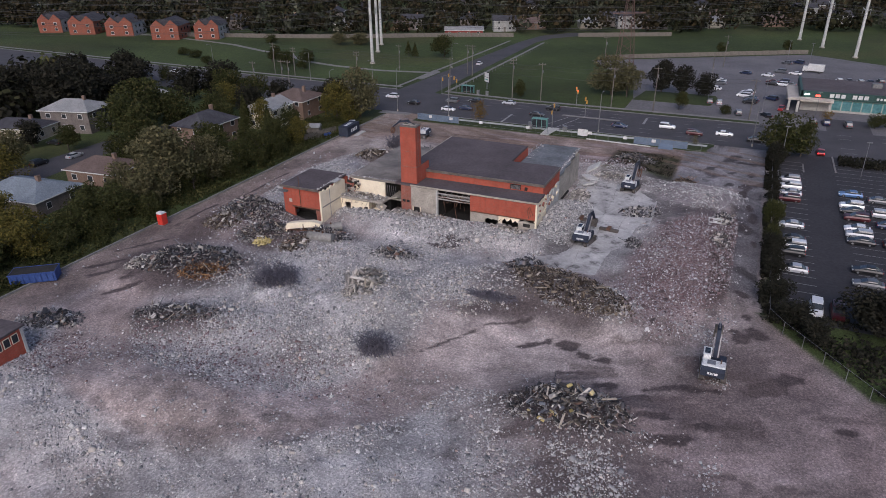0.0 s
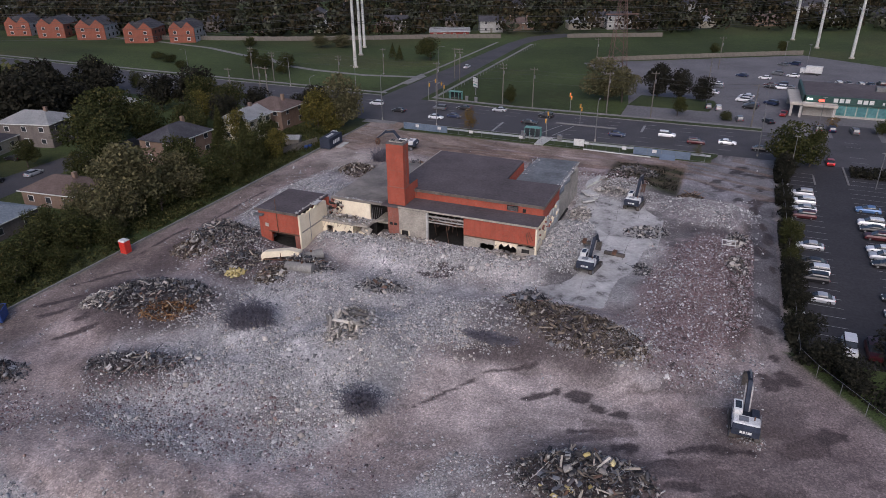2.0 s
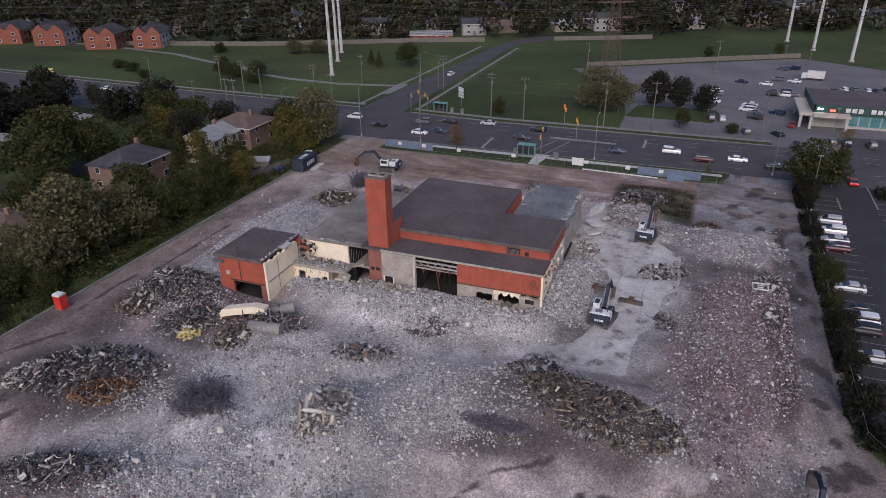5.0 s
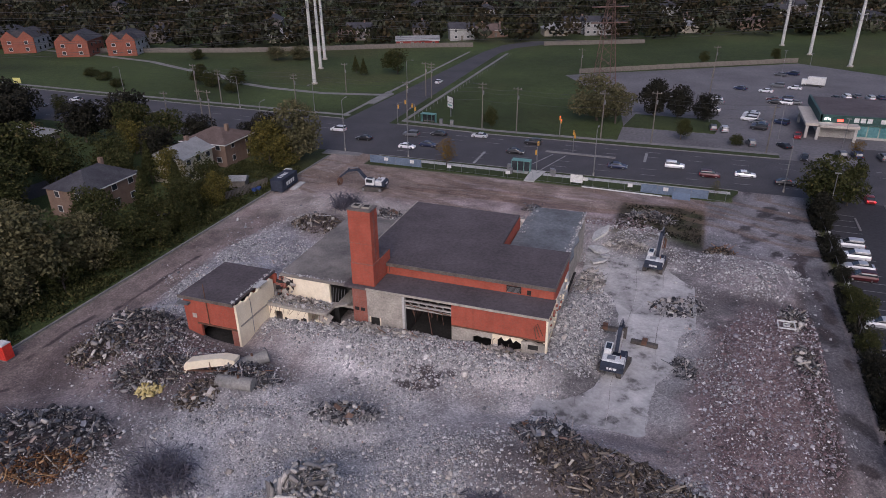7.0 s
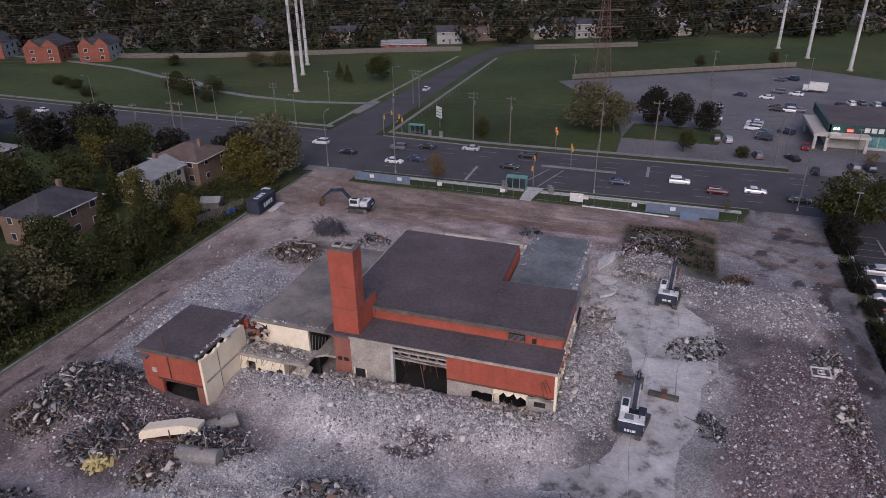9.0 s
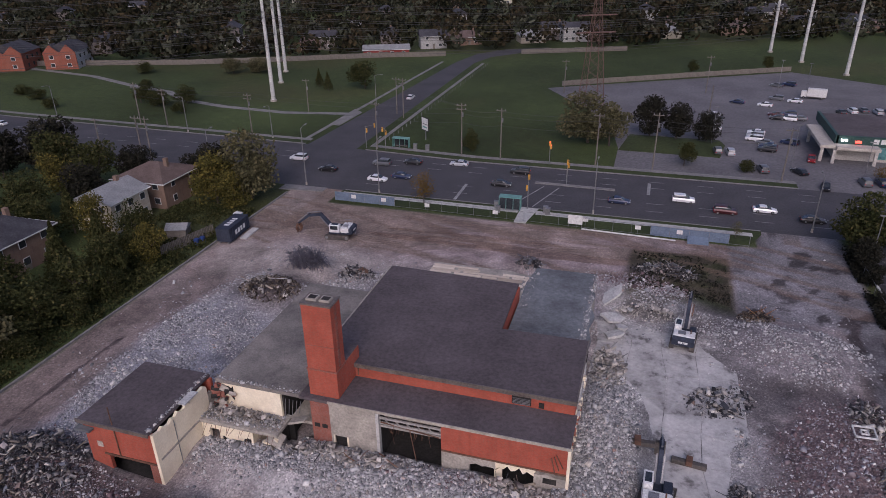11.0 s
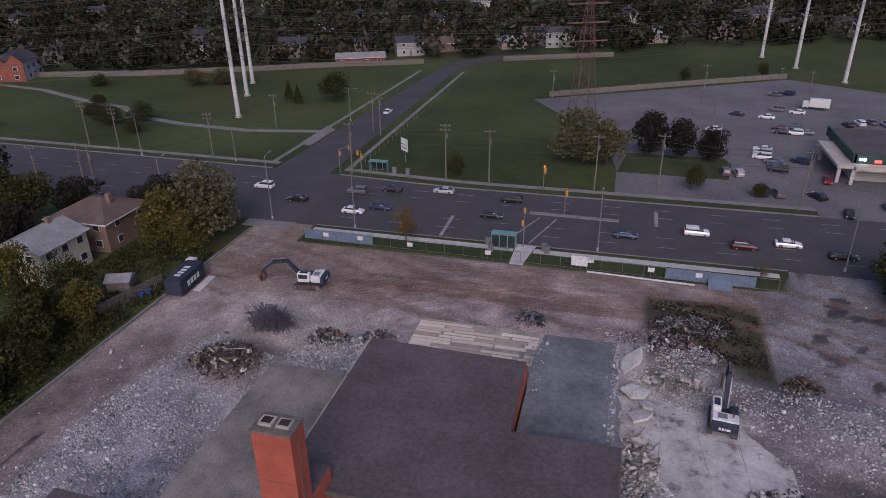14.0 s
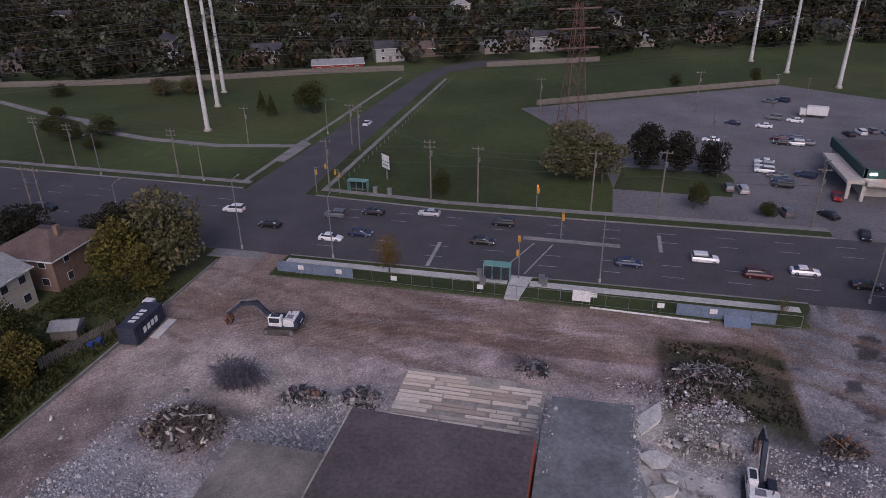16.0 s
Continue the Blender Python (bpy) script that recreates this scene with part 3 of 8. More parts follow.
# side road pavements
sheet("pavement", [(-104.2, 194.5), (-103.2, 194.5), (-101.1, 300), (-102.1, 300)], -0.2, 0.12, M_WALK, "pale concrete pavement beside the side road", "pavement")
sheet("pavement", [(-86.0, 193.5), (-85.0, 193.5), (-85.3, 300), (-86.3, 300)], -0.2, 0.12, M_WALK, "pale concrete pavement beside the side road", "pavement")
# curved park path
PATH_PTS = [(-330, 262), (-290, 257), (-250, 252.5), (-215, 246), (-190, 236), (-172, 231), (-160, 222.5), (-143, 218), (-122, 216.0), (-104, 219)]
left, right = [], []
for i, (x, y) in enumerate(PATH_PTS):
    a, b = PATH_PTS[max(i - 1, 0)], PATH_PTS[min(i + 1, len(PATH_PTS) - 1)]
    d = Vector((b[0] - a[0], b[1] - a[1])).normalized() * 1.2
    left.append((x - d.y, y + d.x))
    right.append((x + d.y, y - d.x))
bmp = bmesh.new()
for i in range(len(PATH_PTS) - 1):
    bmp.faces.new([bmp.verts.new((*p, 0.03)) for p in (right[i], right[i + 1], left[i + 1], left[i])])
tagged(part("park_path", bmp, M_WALK), "winding grey asphalt path through the grass corridor", "path", kind="structure")
# parking lots
M_LOT = surface("lot_asphalt", (0.030, 0.029, 0.033), (0.048, 0.046, 0.050), 0.08, 2.0, 0.9, relief=0.004)
M_LOT_OLD = surface("old_lot_asphalt", (0.105, 0.10, 0.104), (0.175, 0.166, 0.17), 0.06, 1.5, 0.9, relief=0.004)
sheet("parking_lot", [(9.0, 88.5), (12, 86.0), (45, 86.0), (90, 100), (90, 164), (9.0, 164)], -0.3, 0.02, M_LOT, "dark asphalt car park with white bay lines", "parking lot")
sheet("parking_lot.001", [(-30.3, 191.6), (4.5, 191.3), (4.5, 187), (34, 187), (34, 191), (95, 191), (95, 262), (46, 290), (20, 307), (-56, 264), (-34, 228), (-30.3, 205)], -0.3, 0.022, M_LOT_OLD, "pale worn asphalt shop car park", "parking lot")

sheet("planted_strip", [(-30.2, 203.6), (-8.6, 203.4), (-7.0, 213.0), (-8.0, 216.8), (-28.4, 217.0)], -0.2, 0.13, M_GRASS, "dull grass island between two parts of the car park", "lawn")
sheet("pavement", [(-104.0, 208.0), (-101.0, 207.0), (-100.6, 221.0), (-104.0, 224.0)], -0.2, 0.16, M_WALK, "pale concrete apron where the path meets the road", "pavement")


def stripes(name, rects, z, mat, label):
    bm = bmesh.new()
    for x0, y0, x1, y1, w in rects:
        d = Vector((x1 - x0, y1 - y0)).normalized()
        n = Vector((-d.y, d.x)) * w / 2
        bm.faces.new([bm.verts.new((p[0], p[1], z)) for p in ((x0 - n.x, y0 - n.y), (x1 - n.x, y1 - n.y), (x1 + n.x, y1 + n.y), (x0 + n.x, y0 + n.y))])
    return tagged(part(name, bm, mat), label, "road marking", kind="structure")


dash = []
for yy in (168.3, 172.0, 180.3, 183.8):
    for k in range(60):
        x = -230 + k * 9.0
        if not -103 < x < -84:
            dash.append((x, yy + (0.0 if x > -60 else -(x + 60) * 0.012), x + 3.0, yy + (0.0 if x > -60 else -(x + 60) * 0.012), 0.14))
stripes("lane_lines", dash, 0.026, M_LINE, "worn white dashed lane lines")
stripes("stop_lines", [(-57.5, 164.8, -57.5, 173.5, 0.6), (-22.8, 176.5, -22.8, 183.0, 0.6), (-46.5, 165, -42.5, 176, 0.25), (-42.8, 165, -39.5, 176, 0.25)], 0.027, M_LINE, "white painted stop line and crossing lines")
bays = []
for k in range(26):
    y = 92.0 + k * 2.6
    bays.append((9.4, y, 13.8, y, 0.1))
    bays.append((19.5, y + 1.0, 24.2, y + 1.0, 0.1))
    bays.append((24.3, y + 1.0, 29.0, y + 1.0, 0.1))
stripes("bay_lines", bays, 0.026, M_LINE, "thin white parking bay lines")

# ---- school building ----
school = thing("school_building", pose(-45, 97, 0), "half-demolished red brick school with flat tar roofs and torn-open rooms", "building")


def wpart(name, bm, mat, parent, label="", smooth=False):
    o = parent.matrix_basis.translation
    bmesh.ops.translate(bm, verts=bm.verts, vec=-o)
    return part(name, bm, mat, parent, label, smooth)


def ragged(x0, x1, z0, z1, y0, y1, top=0.0, bottom=0.0, n=14, seed=1):
    """A wall along x whose top and bottom edges may be broken."""
    r = random.Random(seed)
    bm = bmesh.new()
    cols = []
    for i in range(n + 1):
        x = x0 + (x1 - x0) * i / n
        a = z0 + (r.random() * bottom if 0 < i < n else 0)
        b = z1 - (r.random() * top)
        cols.append([bm.verts.new((x, y, z)) for y in (y0, y1) for z in (a, b)])
    for p, q in zip(cols, cols[1:]):
        bm.faces.new((p[0], q[0], q[1], p[1]))
        bm.faces.new((p[2], p[3], q[3], q[2]))
        bm.faces.new((p[1], q[1], q[3], p[3]))
        bm.faces.new((p[0], p[2], q[2], q[0]))
    bm.faces.new((cols[0][0], cols[0][1], cols[0][3], cols[0][2]))
    bm.faces.new((cols[-1][0], cols[-1][2], cols[-1][3], cols[-1][1]))
    bmesh.ops.recalc_face_normals(bm, faces=bm.faces)
    return bm


def ragged_y(x0, x1, y0, y1, z0, z1, top=0.0, bottom=0.0, n=14, seed=1):
    bm = ragged(y0, y1, z0, z1, -x1, -x0, top, bottom, n, seed)
    bmesh.ops.transform(bm, matrix=Matrix.Rotation(radians(90), 4, "Z"), verts=bm.verts)
    return bm


# roofs
wpart("roof", prism([(-53.0, 101.2), (-27.6, 101.2), (-27.6, 111.4), (-36.6, 111.2), (-36.8, 121.4), (-53.0, 121.8)], 7.62, 7.95), M_ROOF, school, "dark tar main roof")
wpart("roof", box(-53.0, -27.4, 96.85, 101.4, 6.06, 6.38, 0.03), M_ROOF, school, "dark tar lower roof")
wpart("roof", box(-62.3, -53.02, 97.0, 117.4, 6.0, 6.4, 0.03), M_ROOF_LIGHT, school, "pale gravel roof of the side wing")
wpart("roof", box(-71.0, -63.3, 88.3, 97.6, 6.02, 6.36, 0.03), M_ROOF, school, "dark tar roof of the end block")
M_TEAL = surface("faded_roof_felt", (0.07, 0.074, 0.078), (0.20, 0.213, 0.222), 0.14, 2.0, 0.8, relief=0.01)
wpart("roof", prism([(-36.4, 111.5), (-27.7, 111.5), (-27.5, 114), (-28.0, 116.5), (-27.6, 119), (-28.3, 121.5), (-28.0, 124), (-28.6, 126.5), (-28.3, 129.4), (-35.9, 129.2), (-36.5, 125)], 6.0, 6.3), M_TEAL, school, "patchy grey-green roof slab with a torn edge")
# flashings
wpart("flashing", box(-53.1, -27.5, 101.08, 101.2, 7.55, 8.0), M_METAL_EDGE, school)
wpart("flashing", box(-27.6, -27.48, 101.1, 111.4, 7.55, 8.0), M_METAL_EDGE, school)
wpart("flashing", box(-50.0, -27.3, 96.75, 96.87, 6.16, 6.42), M_CONCRETE, school, "pale stone edge of the lower roof")
wpart("flashing", box(-53.15, -53.0, 101.2, 121.8, 7.6, 8.02), M_CONCRETE, school)
wpart("flashing", box(-71.1, -63.2, 88.2, 88.32, 6.0, 6.4), M_METAL_EDGE, school)
# main hall walls above the lower roofs
wpart("wall", box(-49.1, -27.7, 101.3, 101.65, 6.38, 7.6), M_BRICK, school)
wpart("wall", box(-28.0, -27.65, 101.65, 111.3, 5.6, 7.6), M_BRICK, school)
wpart("wall", box(-36.6, -27.66, 110.9, 111.25, 0, 7.6), M_BRICK, school)
wpart("wall", box(-37.0, -36.65, 111.25, 121.3, 0, 7.6), M_BRICK, school)
wpart("wall", box(-53.0, -37.0, 121.2, 121.5, 0, 7.6), M_BRICK, school)
wpart("wall", box(-53.0, -52.7, 102.5, 121.2, 0, 7.6), M_BRICK, school)
vent = wpart("window", box(-33.4, -31.6, 101.22, 101.32, 6.55, 7.4), M_DARK, school, "dark louvred vent in the brick wall")
for k in range(5):
    part("slat", box(11.7, 13.3, 4.18, 4.24, 6.6 + k * 0.15, 6.66 + k * 0.15), M_STEEL, vent)
wpart("window", box(-30.9, -30.4, 101.24, 101.32, 6.5, 7.1), M_DARK, school, "small dark vent")
wpart("pipe", cyl((-48.7, 101.2, 6.6), (-48.7, 101.2, 7.6), 0.06), M_RUST, school)
# chimney
chim = wpart("chimney", box(-52.0, -49.1, 97.5, 99.4, 9.35, 16.3), M_BRICK, school, "tall square red brick chimney")
def limb_bar(a, b, r):
    return cyl(a, b, r, seg=5)


def sub(name, bm, mat, parent, origin, label=""):
    bmesh.ops.translate(bm, verts=bm.verts, vec=-Vector(origin))
    return part(name, bm, mat, parent, label)


S = (-45, 97, 0)
sub("chimney_base", box(-52.05, -49.05, 97.45, 102.4, 6.4, 9.3, 0.02), M_BRICK, chim, S)
sub("band", box(-52.1, -49.0, 97.4, 99.5, 9.28, 9.42), M_BRICK_OLD, chim, S)
sub("cap", box(-52.08, -49.02, 97.42, 99.48, 16.22, 16.42, 0.02), M_METAL_EDGE, chim, S, "dark worn chimney cap")
for x in (-51.2, -49.9):
    sub("flue", box(x - 0.5, x + 0.5, 98.0, 98.9, 16.4, 16.62), M_CONCRETE, chim, S, "pale flue rim")
    # near-black plate on the rim, painted as the shade inside the flue
    sub("flue_opening", box(x - 0.36, x + 0.36, 98.14, 98.76, 16.55, 16.64), M_DARK, chim, S)
sub("block_roof", box(-52.0, -49.1, 99.5, 102.4, 9.28, 9.4), M_ROOF, chim, S)
for k in range(26):
    z = 9.6 + k * 0.26
    sub("toothing", box(-49.12, -49.06, 98.1 + 0.1 * (k % 2), 98.6, z, z + 0.16), M_BRICK_OLD, chim, S)
sub("toothing", box(-52.03, -49.07, 97.46, 97.5, 12.0, 12.06), M_BRICK_OLD, chim, S)
# front, left to right
wpart("wall", ragged(-51.95, -50.0, 0, 6.06, 97.0, 97.5, 0, 0.0, 6, 3), M_BRICK_OLD, school, "sooty brick pier below the chimney")
for x in (-51.4, -50.6):
    wpart("window", box(x - 0.28, x + 0.28, 96.97, 97.02, 3.0, 3.45), M_DARK, school)
wpart("wall", box(-50.0, -49.75, 97.0, 97.4, 0, 6.06), M_CONCRETE, school)
wpart("wall", box(-49.75, -48.2, 97.0, 97.4, 2.35, 6.06), M_CONCRETE, school, "stained bare concrete wall")
wpart("wall", ragged(-48.2, -45.0, 0, 6.06, 97.0, 97.4, 0, 0.0, 8, 5), M_CONCRETE, school, "stained bare concrete wall")
# near-black sheet in place of the shade inside the doorway
door = wpart("door", box(-49.6, -48.35, 97.25, 97.3, 0, 2.2), M_DARK, school, "near-black sheet painted as the shade of an open doorway")
sub("frame", box(-49.75, -49.6, 96.93, 97.1, 0, 2.4), M_CREAM, door, S)
sub("frame", box(-48.35, -48.2, 96.93, 97.1, 0, 2.4), M_CREAM, door, S)
wpart("wall", box(-45.25, -44.95, 96.9, 97.4, 0, 6.06), M_CONCRETE_PALE, school, "broken pale wall edge")
wpart("wall", box(-38.95, -27.55, 97.0, 97.35, 3.3, 6.06), M_BRICK, school, "clean red brick upper wall")
wpart("lintel", box(-38.95, -27.5, 96.95, 97.4, 3.12, 3.3), M_RUST, school, "rusty steel lintel")
wpart("wall", ragged(-38.95, -36.3, 0, 3.12, 97.05, 97.4, 0.1, 0.0, 6, 8), M_CONCRETE, school, "cracked bare concrete wall")
wpart("wall", ragged(-36.3, -33.9, 2.2, 3.12, 97.05, 97.4, 0.1, 0.25, 8, 9), M_CONCRETE, school)
wpart("wall", ragged(-33.9, -30.3, 2.2, 3.12, 97.1, 97.4, 0.05, 0.7, 10, 10), M_CREAM, school, "torn cream plaster strip")
wpart("wall", ragged(-34.0, -33.3, 0, 2.6, 97.1, 97.4, 0.6, 0.0, 4, 11), M_CREAM, school)
wpart("wall", ragged(-30.4, -27.6, 0, 2.9, 96.95, 97.4, 0.35, 0.0, 6, 12), M_CONCRETE, school)
wpart("window", box(-29.6, -28.4, 96.92, 97.0, 1.9, 2.5), M_DARK, school)
wpart("corner_post", box(-27.6, -27.35, 96.9, 97.5, 0, 6.2), M_CREAM, school, "cream plaster wall end")
for k in range(3):
    wpart("joist", cyl((-27.9 - 0.35 * k, 96.7, 4.2 - 0.3 * k), (-28.5 - 0.2 * k, 96.5, 5.7 - 0.2 * k), 0.05, seg=5), M_RUST, school, "bent rusty bar")
# torn side facing the bare slab
wpart("wall", ragged_y(-27.9, -27.6, 97.4, 103.5, 0, 5.9, 0.9, 0, 10, 13), M_CREAM, school, "torn cream plaster side wall")
wpart("wall", ragged_y(-27.85, -27.55, 103.5, 111.3, 0, 5.6, 1.4, 0, 14, 14), M_CONCRETE_PALE, school, "broken pale block side wall")
wpart("wall", ragged_y(-28.6, -28.3, 111.3, 129.2, 0, 5.9, 0.8, 0, 18, 15), M_CONCRETE, school)
wpart("wall", box(-36.0, -28.6, 128.8, 129.1, 0, 5.9), M_CONCRETE, school)
# hall interior behind the big opening; near-black walls and floor paint in its shade
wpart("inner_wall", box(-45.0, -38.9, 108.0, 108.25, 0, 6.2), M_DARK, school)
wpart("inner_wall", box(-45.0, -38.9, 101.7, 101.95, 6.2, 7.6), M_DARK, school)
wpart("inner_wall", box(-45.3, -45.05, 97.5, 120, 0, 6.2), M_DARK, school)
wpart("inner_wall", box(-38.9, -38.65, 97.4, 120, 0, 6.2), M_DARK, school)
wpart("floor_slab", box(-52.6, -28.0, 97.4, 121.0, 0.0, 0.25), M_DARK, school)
M_BEAM = surface("pale_steel_beam", (0.26, 0.25, 0.235), (0.42, 0.40, 0.37), 0.8, 6.0, 0.8, 0.0)
for y, z in ((97.08, 5.35), (97.12, 4.75), (97.3, 4.25), (98.4, 4.6), (99.6, 5.0)):
    wpart("joist", box(-44.95, -38.95, y, y + 0.16, z, z + 0.2), M_BEAM, school, "exposed pale steel roof joist")
for k in range(6):
    x = -44.4 + k * 1.05
    wpart("joist", limb_bar((x, 97.1, 5.4), (x + 0.5, 97.15, 4.85), 0.05), M_BEAM, school)
    wpart("joist", limb_bar((x, 97.2, 4.85), (x + 0.2, 100.7, 5.1), 0.06), M_BEAM, school)
wpart("joist", cyl((-44.8, 97.1, 5.0), (-39.2, 97.3, 4.3), 0.07, seg=5), M_RUST, school, "sagging steel bar")
wpart("joist", cyl((-42.0, 97.2, 4.6), (-41.4, 97.0, 1.2), 0.05, seg=5), M_RUST, school)
# side wing: torn rooms
wpart("wall", ragged(-62.4, -55.2, 3.2, 6.0, 97.1, 97.4, 0.0, 0.15, 12, 20), M_CREAM, school, "cream plaster inner wall of an upstairs room")
wpart("floor_slab", box(-63.0, -54.4, 94.5, 97.6, 2.85, 3.2, 0.04), M_CONCRETE, school, "broken upper floor slab")
wpart("wall", ragged(-62.9, -62.1, 0, 2.85, 94.7, 95.0, 0, 0.0, 4, 21), M_CREAM, school)
wpart("wall", ragged(-61.0, -57.2, 0, 2.85, 94.7, 95.0, 0.15, 0.0, 8, 22), M_CREAM, school, "cream plaster wall of a ground-floor room")
wpart("wall", box(-62.1, -61.0, 94.7, 95.0, 2.2, 2.85), M_CREAM, school)
wpart("wall", ragged(-56.2, -54.6, 0, 2.6, 94.7, 95.0, 0.8, 0.0, 5, 23), M_CREAM, school)
# back wall painted near black for the shade of the ground-floor room
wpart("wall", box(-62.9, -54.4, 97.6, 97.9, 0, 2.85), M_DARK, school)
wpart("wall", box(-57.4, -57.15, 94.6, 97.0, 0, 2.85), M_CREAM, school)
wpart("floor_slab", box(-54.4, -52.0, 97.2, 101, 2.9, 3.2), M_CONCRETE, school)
# inner walls, near black in place of the shade behind the gap
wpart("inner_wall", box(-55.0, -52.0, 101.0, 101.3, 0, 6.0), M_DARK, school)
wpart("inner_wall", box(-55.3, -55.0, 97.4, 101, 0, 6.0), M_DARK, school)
wpart("wall", box(-62.3, -62.0, 97.5, 117.2, 0, 6.0), M_BRICK, school)
wpart("wall", box(-62.0, -53.0, 116.9, 117.2, 0, 6.0), M_BRICK, school)
for k in range(5):
    x = -54.9 + 0.4 * k
    wpart("joist", cyl((x, 97.1, 3.3 + 0.2 * k), (x + 0.35, 97.0, 5.6), 0.04, seg=5), M_STEEL, school, "hanging bent conduit")
r_t = random.Random(44)
for k in range(26):
    x, z = -62.6 + r_t.random() * 2.4, 3.3 + r_t.random() * 2.6
    d = r_t.uniform(0.12, 0.42)
    wpart("broken_brick", box(-d, d, -0.14, 0.14, -d * 0.7, d * 0.7, 0, pose(x, 96.9 - r_t.random() * 0.7 * (6.2 - z) / 3, z, r_t.uniform(-40, 40), r_t.uniform(-40, 40), r_t.uniform(-40, 40))), r_t.choice((M_BRICK_OLD, M_CONCRETE, M_DARK)), school)
# near-black sheet before the plaster, coloured like the shade in a torn hole
wpart("wall", ragged(-62.35, -60.4, 4.2, 6.0, 96.98, 97.08, 0.5, 0.9, 8, 51), M_DARK, school, "near-black sheet painted as a shaded hole in the plaster")
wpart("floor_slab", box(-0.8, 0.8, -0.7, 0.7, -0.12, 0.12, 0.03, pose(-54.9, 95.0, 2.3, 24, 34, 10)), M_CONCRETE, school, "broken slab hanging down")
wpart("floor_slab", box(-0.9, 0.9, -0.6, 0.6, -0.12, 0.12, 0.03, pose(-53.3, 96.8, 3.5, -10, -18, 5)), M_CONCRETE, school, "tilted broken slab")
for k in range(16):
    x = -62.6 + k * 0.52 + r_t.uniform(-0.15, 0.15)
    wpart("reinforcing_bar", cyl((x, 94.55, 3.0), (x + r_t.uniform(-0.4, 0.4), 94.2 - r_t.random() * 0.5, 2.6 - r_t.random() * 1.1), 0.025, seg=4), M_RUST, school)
# near-black patches on the wall face, painted as shaded holes
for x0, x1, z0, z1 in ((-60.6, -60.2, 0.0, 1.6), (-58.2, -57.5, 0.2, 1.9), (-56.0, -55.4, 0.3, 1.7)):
    wpart("opening", ragged(x0, x1, z0, z1, 94.6, 94.72, 0.3, 0.0, 4, int(-x0)), M_DARK, school, "near-black patch painted as the shade of a broken hole")
for k in range(40):
    y, z = 97.5 + r_t.random() * 13.5, 3.2 + r_t.random() * 2.3
    d = r_t.uniform(0.1, 0.35)
    wpart("broken_block", box(-0.1, 0.14, -d, d, -d * 0.6, d * 0.6, 0, pose(-27.5, y, z, r_t.uniform(-30, 30), 0, r_t.uniform(-12, 12))), r_t.choice((M_CONCRETE, M_CONCRETE_PALE, M_BRICK_OLD, M_CREAM)), school)
for k in range(22):
    x = -44.6 + r_t.random() * 5.4
    wpart("loose_wire", cyl((x, 97.0 + r_t.random() * 2, 5.2), (x + r_t.uniform(-0.6, 0.6), 97.0 + r_t.random(), 5.0 - r_t.random() * 3.2), 0.022, seg=4), M_RUST, school)
# end block
wpart("wall", box(-70.7, -63.3, 88.6, 88.95, 2.7, 6.02), M_BRICK, school, "red brick end wall")
wpart("lintel", box(-69.0, -63.3, 88.5, 88.98, 2.5, 2.7), M_RUST, school, "rusty hanging lintel")
wpart("wall", ragged(-70.7, -68.6, 0, 2.7, 88.6, 88.95, 0, 0, 4, 30), M_BRICK, school)
wpart("wall", ragged(-64.2, -63.3, 0, 2.5, 88.65, 88.95, 0.2, 0, 4, 31), M_BRICK_OLD, school)
# near-black wall added so the end block's room looks shaded
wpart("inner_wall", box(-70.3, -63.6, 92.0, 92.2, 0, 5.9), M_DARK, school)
wpart("wall", box(-70.7, -70.4, 88.95, 97.4, 0, 6.02), M_BRICK, school)
wpart("wall", box(-70.4, -63.0, 97.15, 97.45, 0, 6.02), M_BRICK, school)
wpart("wall", ragged_y(-63.3, -63.0, 88.6, 96.4, 0, 6.05, 0.45, 0.0, 18, 32), M_CREAM, school, "cream plaster party wall left standing")
wpart("wall", ragged_y(-63.3, -63.0, 96.4, 97.5, 0, 5.3, 0.8, 0.0, 4, 33), M_CONCRETE, school)
wpart("ledge", box(-63.02, -62.9, 88.9, 94.7, 2.95, 3.12), M_CONCRETE, school, "scar of the missing floor")
wpart("pipe", cyl((-62.95, 91.3, 0.4), (-62.95, 91.3, 5.6), 0.04, seg=5), M_STEEL, school)
wpart("pipe", cyl((-67.2, 88.52, 2.6), (-67.2, 88.52, 8.3), 0.06, seg=6), M_RUST, school, "dark mast pipe")
wpart("awning", box(-71.3, -69.6, 88.0, 88.7, 5.2, 5.45, 0.03), M_TEAL, school, "dented grey-green metal awning")
wpart("window", box(-69.6, -69.0, 88.55, 88.62, 3.3, 3.9), M_CONCRETE, school, "small boarded opening")
wpart("roof_board", box(-63.3, -62.5, 92.6, 94.6, 6.38, 6.5), M_CONCRETE_PALE, school, "loose pale board on the roof edge")
# near-black floor paints in the shade of the end block's room
wpart("floor_slab", box(-70.35, -63.35, 88.98, 91.95, -0.1, 0.12), M_DARK, school)

# ---- loose rubble ----
CUBE = np.array([(-1, -1, -1), (1, -1, -1), (1, 1, -1), (-1, 1, -1), (-1, -1, 1), (1, -1, 1), (1, 1, 1), (-1, 1, 1)], dtype=float) * 0.5
CUBE_Q = np.array([(0, 3, 2, 1), (4, 5, 6, 7), (0, 1, 5, 4), (1, 2, 6, 5), (2, 3, 7, 6), (3, 0, 4, 7)])

CUBE_T = np.concatenate([CUBE_Q[:, (0, 1, 2)], CUBE_Q[:, (0, 2, 3)]])
CHIP_T = np.array([(0, 1, 2), (0, 3, 1), (0, 2, 3), (1, 3, 2)])


